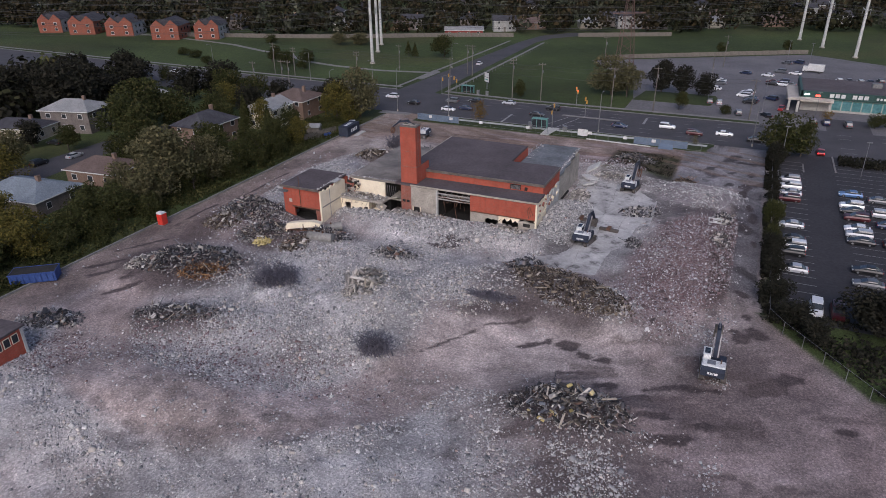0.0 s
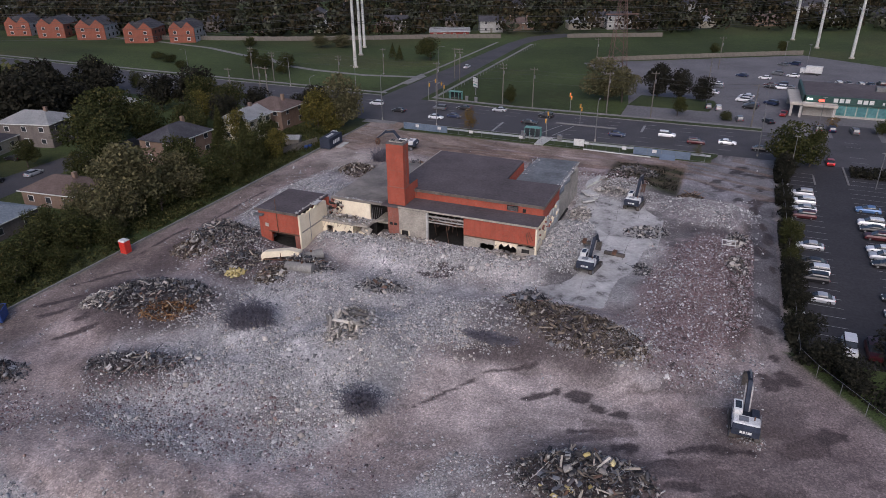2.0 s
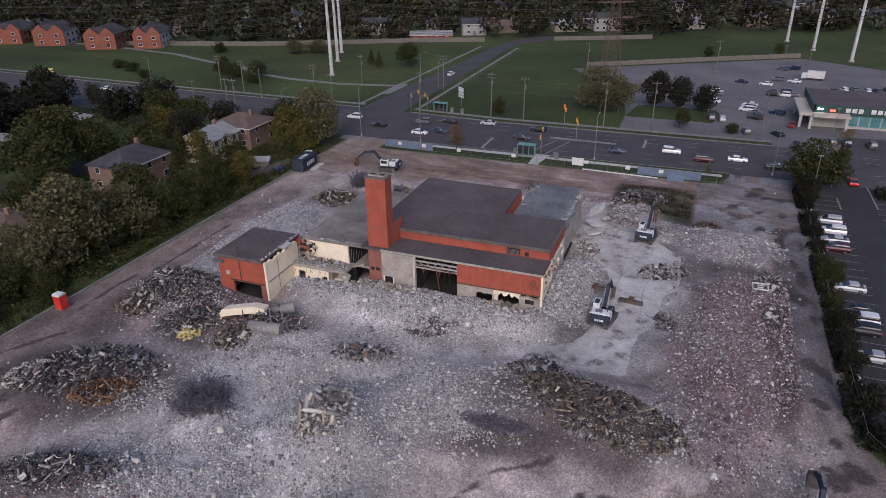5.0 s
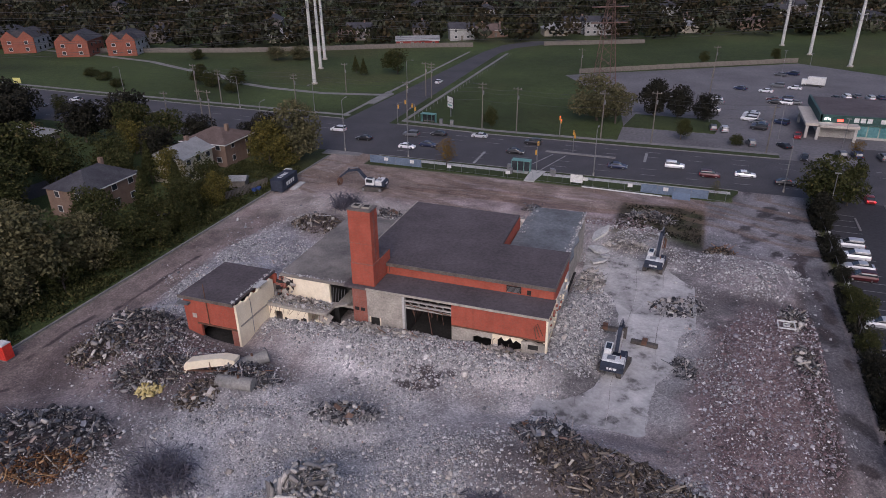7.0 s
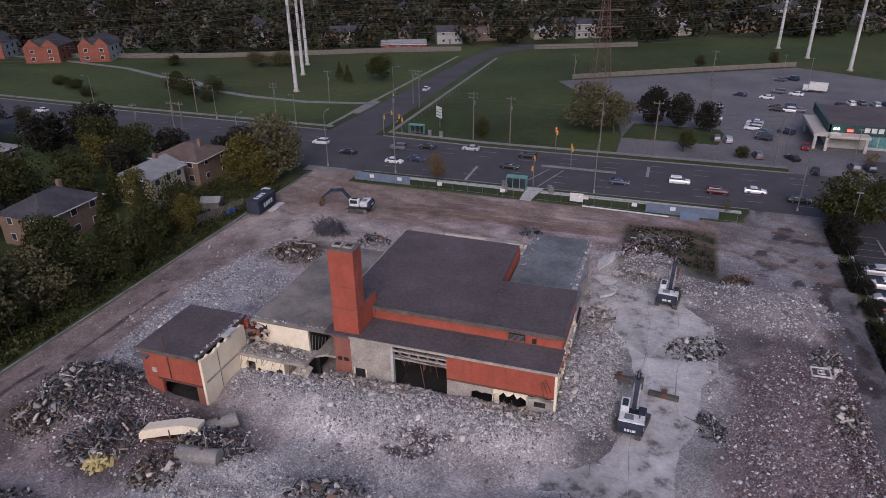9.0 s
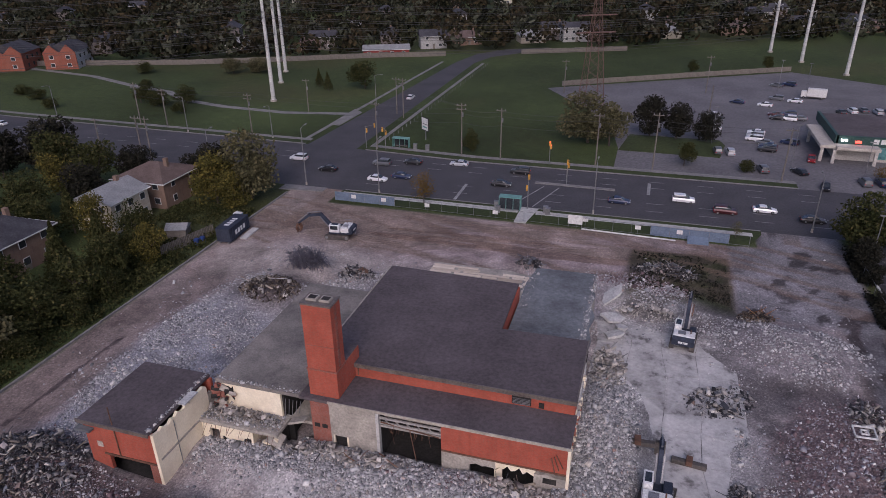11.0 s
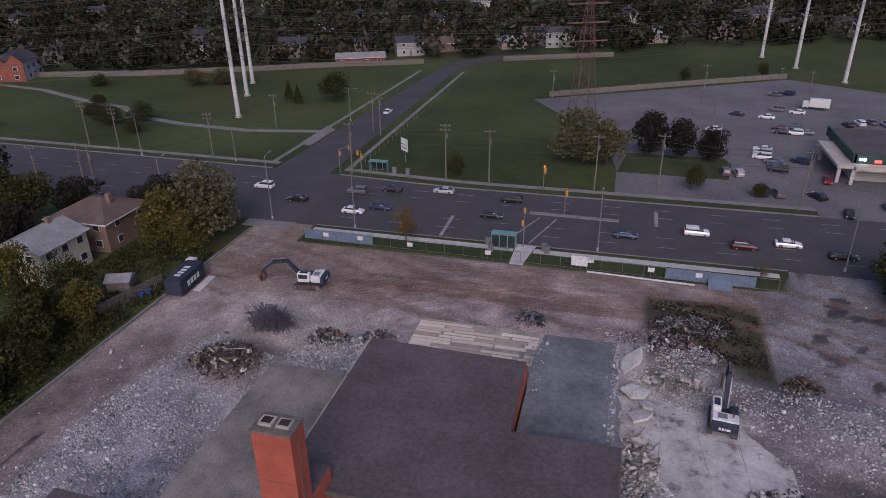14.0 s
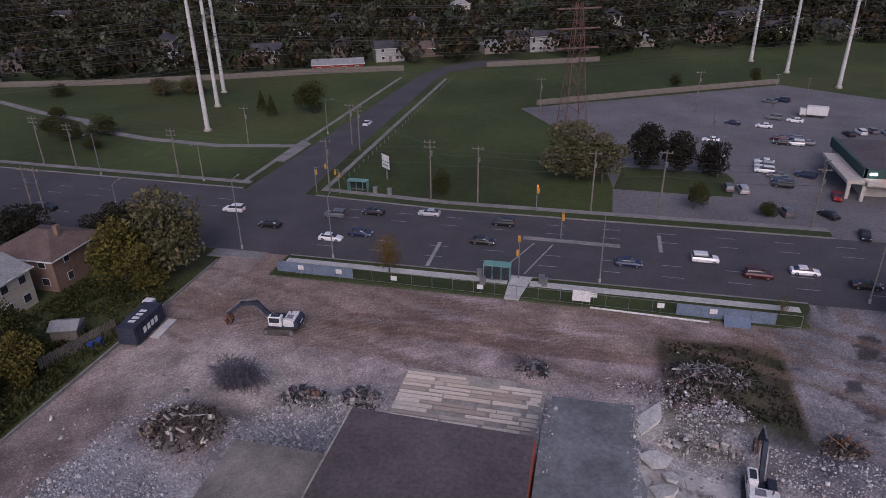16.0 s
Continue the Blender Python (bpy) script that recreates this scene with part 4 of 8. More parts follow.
def turns(n, r):
    q = r.normal(size=(n, 4))
    q /= np.linalg.norm(q, axis=1)[:, None]
    w, x, y, z = q.T
    return np.stack([1 - 2 * (y * y + z * z), 2 * (x * y - z * w), 2 * (x * z + y * w), 2 * (x * y + z * w), 1 - 2 * (x * x + z * z), 2 * (y * z - x * w),
                     2 * (x * z - y * w), 2 * (y * z + x * w), 1 - 2 * (x * x + y * y)], -1).reshape(n, 3, 3)


def mesh_of(name, verts, quads, mat, smooth=False):
    me = bpy.data.meshes.new(name)
    k = quads.shape[1]
    me.vertices.add(len(verts))
    me.vertices.foreach_set("co", np.ascontiguousarray(verts, dtype=np.float32).reshape(-1))
    me.loops.add(len(quads) * k)
    me.polygons.add(len(quads))
    me.loops.foreach_set("vertex_index", np.ascontiguousarray(quads, dtype=np.int32).reshape(-1))
    me.polygons.foreach_set("loop_start", np.arange(0, len(quads) * k, k, dtype=np.int32))
    me.materials.append(mat)
    me.update()
    return me


def stones(name, x, y, size, mat, label, r, lift=0.15):
    n = len(x)
    dims = size[:, None] * r.uniform(0.4, 1.5, (n, 3))
    v = (CUBE[None] + r.uniform(-0.17, 0.17, (n, 8, 3))) * dims[:, None, :]
    v = np.einsum("nij,nkj->nki", turns(n, r), v)
    v += np.stack([x, y, height_at(x, y) + size * lift], -1)[:, None, :]
    chips = size < 0.088
    big, small = v[~chips], v[chips][:, (0, 2, 5, 7)]
    faces = np.concatenate([(CUBE_T[None] + 8 * np.arange(len(big))[:, None, None]).reshape(-1, 3), (CHIP_T[None] + 4 * np.arange(len(small))[:, None, None]).reshape(-1, 3) + 8 * len(big)])
    return tagged(new(name, mesh_of(name, np.concatenate([big.reshape(-1, 3), small.reshape(-1, 3)]), faces, mat)), label, "rubble", kind="stuff")


def scatter(n, x0, x1, y0, y1, density, r):
    """n places in a rectangle of the plan, thick where density is high."""
    xs, ys = [], []
    got = 0
    while got < n:
        x, y = r.uniform(x0, x1, n * 2), r.uniform(y0, y1, n * 2)
        keep = r.random(n * 2) < density(x, y)
        xs.append(x[keep])
        ys.append(y[keep])
        got += keep.sum()
    return np.concatenate(xs)[:n], np.concatenate(ys)[:n]


def outside_building(x, y):
    inside = ((x > -71.2) & (x < -62.5) & (y > 88.2) & (y < 97.8)) | ((x > -63) & (x < -27.2) & (y > 97) & (y < 121.8)) | ((x > -36.6) & (x < -28.3) & (y > 111) & (y < 129.5)) | ((x > -63) & (x < -54.4) & (y > 94.6) & (y < 98))
    inside |= ((x > -53) & (x < -36.8) & (y > 121) & (y < 139.5))
    return ~inside & (x > -89) & (x < 5.5) & (y < 156)


def grey_density(x, y):
    d = 0.02 + 0.45 * step(0.5, 0.66, fractal(x, y, 6.0, 210, 4)) * step(0.4, 0.56, fractal(x, y, 22.0, 80, 4))
    for cx, cy, rx, ry, tu, g in ((-46, 70, 21, 17, 20, 0.55), (-46, 41, 44, 12, 5, 0.38), (-46, 94, 22, 4.5, 0, 1.0), (-75, 105, 9, 15, 8, 0.8), (-5, 127, 9, 6, -15, 0.6), (-24.0, 104, 3.2, 9, 0, 1.0), (-60, 124.5, 7, 5.5, 0, 1.0),
                                  (-8.5, 47, 5, 7, 20, 1.0), (-33, 74, 8, 7, 40, 0.9), (-47, 58, 14, 6, 20, 0.8), (-20, 135, 6, 3.5, -20, 1.0), (-72, 85, 9, 7, 0, 0.5), (-42, 68, 6, 6, 0, 0.8), (-59, 94, 5, 3, 0, 1.0), (-12, 78, 4, 4, 0, 0.6), (-63, 44, 9, 3, 20, 1.0)):
        d = np.maximum(d, g * blob(x, y, cx, cy, rx, ry, tu, 0.3, 0.35, 215) * (0.25 + 0.95 * step(0.35, 0.6, fractal(x, y, 3.5, 216, 3))))
    d = np.where(blob(x, y, -12, 64, 18, 9, -6, 0.3, 0.3, 8) > 0.4, d * 0.06, d)
    arc = np.abs(np.hypot(x + 52, (y - 62) * 1.05) - 24)
    d = np.where((arc < 4.5) & (y < 70), d * 0.15, d)
    d = np.where((x < -81), d * 0.1, d)
    d = np.where((x > -25) & (x < -12.5) & (y > 85) & (y < 122) & ~((x < -21.5) & (y > 95) & (y < 114)), d * 0.06, d)
    d = np.where(y > 139, d * 0.03, d)
    d = np.where((x > -14) & (x < -6) & (y > 113) & (y < 121), d * 0.3, d)
    d = np.where((x > -17) & (x < -10) & (y > 133), 0.0, d)
    return d * outside_building(x, y)


def red_density(x, y):
    d = 0.9 * blob(x, y, -3.6, 97, 6.8, 20, -8, 0.3, 0.35, 220)
    d = np.maximum(d, 0.7 * blob(x, y, -40, 95.6, 5.0, 2.0, 0, 0.4, 0.3, 221))
    d = np.maximum(d, 0.35 * blob(x, y, -50, 50, 14, 6, 0, 0.5, 0.5, 222))
    d = np.maximum(d, 0.5 * blob(x, y, -72, 84, 10, 6, 0, 0.5, 0.5, 223))
    d = np.maximum(d, 0.9 * blob(x, y, -22.5, 138.5, 6.0, 2.6, -22, 0.3, 0.3, 224))
    d = np.maximum(d, 0.5 * blob(x, y, -71, 42, 5, 4, 0, 0.4, 0.3, 224))
    return d * outside_building(x, y) * (x < 2.6)


M_STONE = varied("crushed_concrete", [(0.0, (0.13, 0.13, 0.135)), (0.3, (0.275, 0.272, 0.272)), (0.7, (0.41, 0.405, 0.397)), (0.93, (0.58, 0.57, 0.55)), (0.97, (0.72, 0.70, 0.66)), (1.0, (0.32, 0.20, 0.16))], 0.95)
M_STONE_RED = varied("broken_brick", [(0.0, (0.07, 0.06, 0.062)), (0.3, (0.185, 0.122, 0.122)), (0.55, (0.225, 0.170, 0.172)), (0.82, (0.29, 0.28, 0.295)), (0.95, (0.52, 0.51, 0.51)), (1.0, (0.78, 0.76, 0.73))], 0.95)
M_STONE_PALE = varied("pale_rubble", [(0.0, (0.30, 0.27, 0.24)), (0.5, (0.46, 0.42, 0.37)), (1.0, (0.62, 0.58, 0.52))], 0.95)
r1 = np.random.default_rng(5)
x, y = scatter(112000, -89, 4, 24, 156, grey_density, r1)
stones("crushed_concrete", x, y, np.clip(r1.lognormal(-2.55, 0.5, len(x)), 0.04, 0.5), M_STONE, "grey crushed concrete spread over the cleared site", r1)
x, y = scatter(42000, -89, 3, 24, 150, red_density, r1)
stones("broken_brick", x, y, np.clip(r1.lognormal(-2.58, 0.5, len(x)), 0.05, 0.42), M_STONE_RED, "reddish broken brick heaped along the drive", r1)
x, y = scatter(3600, -70, -5, 26, 108, lambda a, b: (grey_density(a, b) > 0.35) * 0.5 + 0.9 * blob(a, b, -33, 71.5, 9, 5, 40, 0.4, 0.3, 230) * outside_building(a, b), r1)
stones("pale_rubble", x, y, np.clip(r1.lognormal(-2.2, 0.5, len(x)), 0.07, 0.55), M_STONE_PALE, "pale concrete lumps among the crushed stone", r1)
x, y = scatter(16000, -63, -28, 91.5, 97, lambda a, b: 0.8 * blob(a, b, -46, 95, 19, 2.6, 0, 0.4, 0.3, 232) * outside_building(a, b), r1)
stones("wall_rubble", x, y, np.clip(r1.lognormal(-2.45, 0.5, len(x)), 0.05, 0.5), M_STONE, "fallen masonry banked against the torn front", r1, 0.3)


x, y = scatter(9500, -27.4, -19.5, 95.5, 116, lambda a, b: (1 - step(-25.2, -21.5, a + 1.2 * (fractal(a, b, 3.0, 235, 3) - 0.5))) * 0.9, r1)
stones("bank_rubble", x, y, np.clip(r1.lognormal(-2.45, 0.5, len(x)), 0.05, 0.5), M_STONE, "grey masonry bank fallen from the torn side wall", r1, 0.3)


def edge_stones(name, x, y, z, label):
    """Bits of masonry left on a roof or wall top."""
    n = len(x)
    size = np.clip(r1.lognormal(-2.75, 0.5, n), 0.04, 0.3)
    v = (CUBE[None] + r1.uniform(-0.17, 0.17, (n, 8, 3))) * (size[:, None] * r1.uniform(0.4, 1.5, (n, 3)))[:, None, :]
    v = np.einsum("nij,nkj->nki", turns(n, r1), v) + np.stack([x, y, z + size * 0.2], -1)[:, None, :]
    q = (CUBE_Q[None] + 8 * np.arange(n)[:, None, None]).reshape(-1, 4)
    tagged(new(name, mesh_of(name, v.reshape(-1, 3), q, M_STONE)), label, "rubble", kind="stuff")


edge_stones("roof_edge_rubble", r1.uniform(-62.3, -53.2, 150), 97.1 + np.abs(r1.normal(0, 0.2, 150)), np.full(150, 6.4), "crumbs of masonry along the torn roof edge")
edge_stones("roof_edge_rubble", -28.1 - np.abs(r1.normal(0, 0.35, 420)), r1.uniform(111.6, 129.3, 420), np.full(420, 6.3), "crumbs of masonry along the torn roof edge")
edge_stones("roof_edge_rubble", -63.4 - np.abs(r1.normal(0, 0.2, 160)), r1.uniform(88.6, 97.4, 160), np.full(160, 6.36), "crumbs of masonry along the torn roof edge")
edge_stones("roof_edge_rubble", r1.uniform(-37.0, -35.4, 160), r1.uniform(119, 129.3, 160), np.full(160, 6.3), "crumbs of masonry by the parapet")
edge_stones("floor_rubble", r1.uniform(-62.8, -54.6, 900), r1.uniform(94.7, 97.0, 900), np.full(900, 3.2) + r1.uniform(0, 0.35, 900), "broken masonry lying on the torn upper floor")

# ---- heaps of sorted debris ----
def lump_mesh(name, mat, seed, jitter=0.14):
    r = random.Random(seed)
    v = np.array([[c + r.uniform(-jitter, jitter) for c in p] for p in CUBE])
    return mesh_of(name, v, CUBE_Q, mat)


def bar_mesh(name, mat, seed, bends=3, thick=0.5):
    """A bent bar along x, one long and one thick."""
    r = random.Random(seed)
    pts = [Vector((-0.5 + i / bends, r.uniform(-1, 1) * 2.0 if 0 < i < bends else 0, r.uniform(-1, 1) * 1.2 if 0 < i < bends else 0)) for i in range(bends + 1)]
    v, q = [], []
    for p in pts:
        v += [(p.x, p.y + a * thick, p.z + b * thick) for a, b in ((-1, -1), (1, -1), (1, 1), (-1, 1))]
    for i in range(bends):
        for k in range(4):
            q.append((4 * i + k, 4 * i + (k + 1) % 4, 4 * i + 4 + (k + 1) % 4, 4 * i + 4 + k))
    q += [(0, 3, 2, 1), (4 * bends, 4 * bends + 1, 4 * bends + 2, 4 * bends + 3)]
    return mesh_of(name, np.array(v), np.array(q), mat)


M_PLANK = varied("splintered_wood", [(0.0, (0.04, 0.036, 0.034)), (0.4, (0.13, 0.11, 0.09)), (0.75, (0.32, 0.28, 0.22)), (1.0, (0.62, 0.58, 0.51))], 0.9, by="object")
M_BROWNWOOD = varied("mixed_brown_scrap", [(0.0, (0.045, 0.038, 0.033)), (0.45, (0.11, 0.09, 0.074)), (0.8, (0.21, 0.175, 0.145)), (1.0, (0.42, 0.37, 0.31))], 0.9, by="object")
M_SCRAP = varied("twisted_scrap_metal", [(0.0, (0.03, 0.03, 0.033)), (0.4, (0.10, 0.10, 0.11)), (0.7, (0.24, 0.25, 0.27)), (0.85, (0.20, 0.10, 0.05)), (1.0, (0.55, 0.55, 0.54))], 0.65, 0.25, by="object")
M_SLABS = varied("concrete_lumps", [(0.0, (0.14, 0.13, 0.125)), (0.5, (0.31, 0.285, 0.255)), (1.0, (0.60, 0.56, 0.50))], 0.95, by="object")
M_YELLOW = varied("yellow_insulation", [(0.0, (0.30, 0.24, 0.09)), (0.6, (0.50, 0.41, 0.17)), (1.0, (0.62, 0.53, 0.28))], 0.95, by="object")
M_COPPER = varied("rusty_rods", [(0.0, (0.10, 0.05, 0.02)), (0.5, (0.24, 0.11, 0.04)), (1.0, (0.40, 0.26, 0.13))], 0.8, 0.2, by="object")
M_WIRE = surface("dark_rebar", (0.10, 0.094, 0.11), (0.19, 0.18, 0.21), 1.0, 6.0, 0.8, 0.3, relief=0.0)
M_FRAG = varied("mixed_fragments", [(0.0, (0.022, 0.022, 0.024)), (0.4, (0.065, 0.062, 0.063)), (0.7, (0.15, 0.145, 0.15)), (0.9, (0.36, 0.34, 0.31)), (1.0, (0.66, 0.64, 0.60))], 0.85)
M_FRAG_BROWN = varied("brown_fragments", [(0.0, (0.025, 0.02, 0.017)), (0.5, (0.085, 0.065, 0.048)), (0.85, (0.20, 0.16, 0.12)), (1.0, (0.42, 0.37, 0.29))], 0.9)
M_FRAG_RUST = varied("rusty_fragments", [(0.0, (0.04, 0.02, 0.01)), (0.6, (0.15, 0.07, 0.03)), (1.0, (0.34, 0.22, 0.12))], 0.9)
M_FRAG_STONE = varied("stone_fragments", [(0.0, (0.18, 0.165, 0.15)), (0.6, (0.36, 0.335, 0.30)), (1.0, (0.60, 0.56, 0.50))], 0.95)
M_FRAG_FOAM = varied("insulation_fragments", [(0.0, (0.25, 0.20, 0.08)), (1.0, (0.60, 0.52, 0.28))], 0.95)
PLANK = [lump_mesh("plank", M_PLANK, s, 0.07) for s in (1, 2)]
BROWN_PLANK = [lump_mesh("plank", M_BROWNWOOD, s, 0.12) for s in (3, 4)]
SCRAP_BAR = [bar_mesh("bar", M_SCRAP, s) for s in (1, 2, 3)]
SCRAP_SHEET = [lump_mesh("sheet", M_SCRAP, s, 0.22) for s in (5, 6)]
SLAB = [lump_mesh("slab", M_SLABS, s, 0.16) for s in (7, 8, 9)]
FOAM = [lump_mesh("foam_roll", M_YELLOW, s, 0.2) for s in (10, 11)]
ROD = [bar_mesh("rod", M_COPPER, s) for s in (5, 6, 7)]
# kind: meshes, length, width, thickness, name
PIECES = {"plank": (PLANK, (0.5, 2.0), (0.08, 0.22), (0.04, 0.1)), "brown": (BROWN_PLANK, (0.25, 0.85), (0.08, 0.22), (0.05, 0.14)), "bar": (SCRAP_BAR, (0.9, 3.2), (0.04, 0.08), (0.04, 0.08)),
          "sheet": (SCRAP_SHEET, (0.3, 0.95), (0.12, 0.5), (0.04, 0.12)), "slab": (SLAB, (0.25, 0.85), (0.2, 0.55), (0.15, 0.35)), "foam": (FOAM, (0.5, 1.1), (0.25, 0.5), (0.15, 0.3)), "rod": (ROD, (1.2, 3.2), (0.035, 0.07), (0.035, 0.07)),
          "beam": (SLAB, (1.6, 3.4), (0.25, 0.4), (0.25, 0.4))}


def heap(cx, cy, rx, ry, turn, counts, label, seed, top=0.9, name="debris_heap", category="debris heap", steep=40):
    r = random.Random(seed)
    base = ground_z(cx, cy)
    ob = thing(name, pose(cx, cy, base - 0.05), label, category, "debris heaps on the site")
    for kind, n in counts:
        meshes, ls, ws, ts = PIECES[kind]
        for _ in range(n):
            a, d = r.uniform(0, 6.283), math.sqrt(r.random())
            u, v = d * rx * math.cos(a), d * ry * math.sin(a)
            c, s = math.cos(radians(turn)), math.sin(radians(turn))
            px_, py_ = u * c - v * s, u * s + v * c
            z = ground_z(cx + px_, cy + py_) - base + 1.35 * top * (1 - d ** 1.5) * (1 - r.random() ** 2.0) + 0.08
            me_ = r.choice(meshes)
            m = pose(px_, py_, z, r.uniform(-steep, steep), r.uniform(-steep, steep), r.uniform(0, 360)) @ Matrix.Diagonal((r.uniform(*ls), r.uniform(*ws), r.uniform(*ts), 1))
            shared(me_.name.split(".")[0], me_, ob, m)
    rr = np.random.default_rng(seed + 900)
    n = int(60 * rx * ry) + 80
    a, d = rr.uniform(0, 6.283, n), np.sqrt(rr.random(n))
    u, v = d * rx * 1.12 * np.cos(a), d * ry * 1.12 * np.sin(a)
    c, s = math.cos(radians(turn)), math.sin(radians(turn))
    fx_, fy_ = u * c - v * s, u * s + v * c
    fz_ = (np.zeros(n) if name == "rubble_on_floor" else height_at(cx + fx_, cy + fy_) - base) + 1.3 * top * (1 - d ** 1.5) * rr.random(n) + 0.05
    bits = (CUBE[None] + rr.uniform(-0.15, 0.15, (n, 8, 3))) * (np.clip(rr.lognormal(-1.95, 0.55, n), 0.05, 0.6)[:, None] * np.stack([rr.uniform(0.8, 2.2, n), rr.uniform(0.3, 0.9, n), rr.uniform(0.15, 0.5, n)], -1))[:, None, :]
    bits = np.einsum("nij,nkj->nki", turns(n, rr), bits) + np.stack([fx_, fy_, fz_], -1)[:, None, :]
    q = (CUBE_Q[None] + 8 * np.arange(n)[:, None, None]).reshape(-1, 4)
    kinds_ = dict(counts)
    frag = M_FRAG_BROWN if kinds_.get("brown", 0) * 2 > sum(kinds_.values()) else M_FRAG_FOAM if "foam" in kinds_ and len(counts) == 1 else M_FRAG_RUST if "rod" in kinds_ and kinds_["rod"] > 40 else M_FRAG_STONE if kinds_.get("slab", 0) * 2 > sum(kinds_.values()) else M_FRAG
    o = new("litter", mesh_of("litter", bits.reshape(-1, 3), q, frag))
    o.parent = ob
    o["kind"] = "stuff"
    return ob


heap(-72.5, 67.0, 7.5, 4.8, 20, [("bar", 70), ("sheet", 55), ("slab", 26), ("brown", 40), ("plank", 12)], "wide heap of twisted scrap metal and broken concrete", 1, 1.5)
heap(-68.0, 64.5, 3.4, 1.8, 35, [("rod", 60), ("plank", 10)], "tangle of rusty orange rods beside a scrap heap", 2, 0.9)
heap(-79.3, 64.0, 2.0, 2.6, 0, [("slab", 12)], "cluster of pale concrete blocks on dirt", 3, 0.5, steep=12)
heap(-63.0, 54.2, 5.8, 2.2, 12, [("bar", 60), ("sheet", 14), ("plank", 10), ("brown", 20)], "low heap of pale bent conduit and scrap", 4, 0.7)
heap(-42.2, 67.8, 2.6, 4.4, 10, [("slab", 60), ("beam", 16), ("plank", 6)], "heap of pale concrete beams and lumps", 5, 1.6, steep=55)
heap(-11.3, 55.6, 6.2, 3.6, 12, [("plank", 75), ("brown", 45), ("sheet", 35), ("slab", 20), ("foam", 6), ("bar", 20)], "heap of splintered boards, panels and scrap", 6, 1.6)
heap(-17.0, 78.2, 8.2, 3.6, -16, [("brown", 210), ("plank", 25), ("bar", 25)], "long dark heap of shredded timber scrap", 7, 1.7)
heap(-24.5, 83.4, 3.4, 2.4, -10, [("sheet", 50), ("bar", 40), ("slab", 4)], "blue-grey heap of crumpled metal", 8, 1.4)
heap(-44.5, 80.4, 3.2, 1.8, 25, [("sheet", 25), ("bar", 20), ("slab", 14)], "small heap of dark scrap on crushed stone", 9, 0.9)
heap(-76.0, 86.0, 6.4, 4.0, -10, [("bar", 70), ("plank", 60), ("sheet", 60), ("slab", 25), ("brown", 50)], "sprawling heap of boards and metal beside the end block", 10, 1.5)
heap(-68.5, 80.2, 4.6, 2.6, 25, [("plank", 50), ("bar", 30), ("brown", 40), ("sheet", 20)], "heap of splintered pale timber", 11, 1.1)
heap(-67.6, 78.0, 1.5, 1.0, 20, [("foam", 26)], "small heap of yellow insulation rolls", 12, 0.5)
heap(-58.2, 82.5, 3.6, 2.2, 10, [("sheet", 30), ("bar", 35), ("brown", 20)], "heap of dark crushed ducts and steel", 13, 1.0)
heap(-61.5, 78.2, 2.4, 2.0, 10, [("brown", 35), ("sheet", 14), ("slab", 6)], "small dark heap of scrap and boards", 14, 0.7)
heap(-78.0, 81.0, 3.6, 2.6, 0, [("brown", 40), ("slab", 18), ("sheet", 12)], "low heap of brick lumps and panels", 15, 0.8)
heap(-72.0, 123.0, 4.0, 3.2, 0, [("brown", 70), ("slab", 20), ("bar", 14)], "brown heap of mixed rubble and scrap", 16, 1.1)
heap(-62.2, 130.2, 2.8, 1.6, 0, [("sheet", 50), ("bar", 20), ("slab", 14)], "dark grey heap of crushed sheet metal", 17, 1.0)
heap(-56.2, 131.6, 2.2, 1.6, 0, [("sheet", 22), ("slab", 16), ("plank", 8)], "heap of pale panels and torn sheeting", 18, 0.8)
heap(-19.4, 143.4, 4.0, 2.2, 0, [("plank", 30), ("bar", 50), ("sheet", 10)], "pale tangle of bars and boards on dead grass", 19, 0.8)
heap(-38.8, 140.8, 1.9, 1.4, 0, [("sheet", 16), ("bar", 22)], "small heap of dark bent steel", 20, 0.8)
heap(-8.2, 134.6, 2.2, 1.6, 20, [("brown", 35), ("rod", 14)], "small heap of brown brush and rods", 21, 0.7)
heap(0.4, 105.0, 1.4, 3.0, 0, [("plank", 22), ("slab", 12)], "strip of pale boards and lumps beside the drive", 22, 0.6)
heap(0.2, 115.5, 1.4, 3.6, 0, [("plank", 14), ("slab", 10), ("brown", 14)], "strip of boards and brush beside the drive", 23, 0.5)
heap(-13.6, 115.5, 3.6, 2.4, 30, [("sheet", 16), ("slab", 18), ("plank", 10)], "low litter of slabs on the bare floor", 24, 0.3, steep=14)
heap(-25.6, 118.0, 2.0, 4.5, 0, [("slab", 30), ("bar", 12), ("plank", 8)], "broken masonry below the torn roof edge", 25, 0.6)
heap(-77.0, 47.0, 3.6, 2.2, 25, [("sheet", 40), ("bar", 24), ("slab", 4)], "blue-grey heap of crushed sheet metal beside a brick hut", 26, 0.9)
heap(-12.3, 101.0, 1.2, 2.4, 20, [("bar", 14), ("sheet", 4)], "bent steel frames on the rubble edge", 27, 0.6)
heap(-50.0, 95.3, 9.0, 1.2, 0, [("slab", 50), ("bar", 16), ("plank", 8)], "fallen lumps and bars below the front wall", 28, 0.5)
heap(-31.8, 95.8, 3.4, 0.9, 0, [("slab", 26), ("plank", 10), ("bar", 8)], "fallen lumps and lath below the brick corner", 29, 0.7)
heap(-58.8, 96.0, 3.8, 0.8, 0, [("slab", 30), ("brown", 24)], "rubble lying on the broken upper floor", 30, 0.4, name="rubble_on_floor").location.z = 3.2
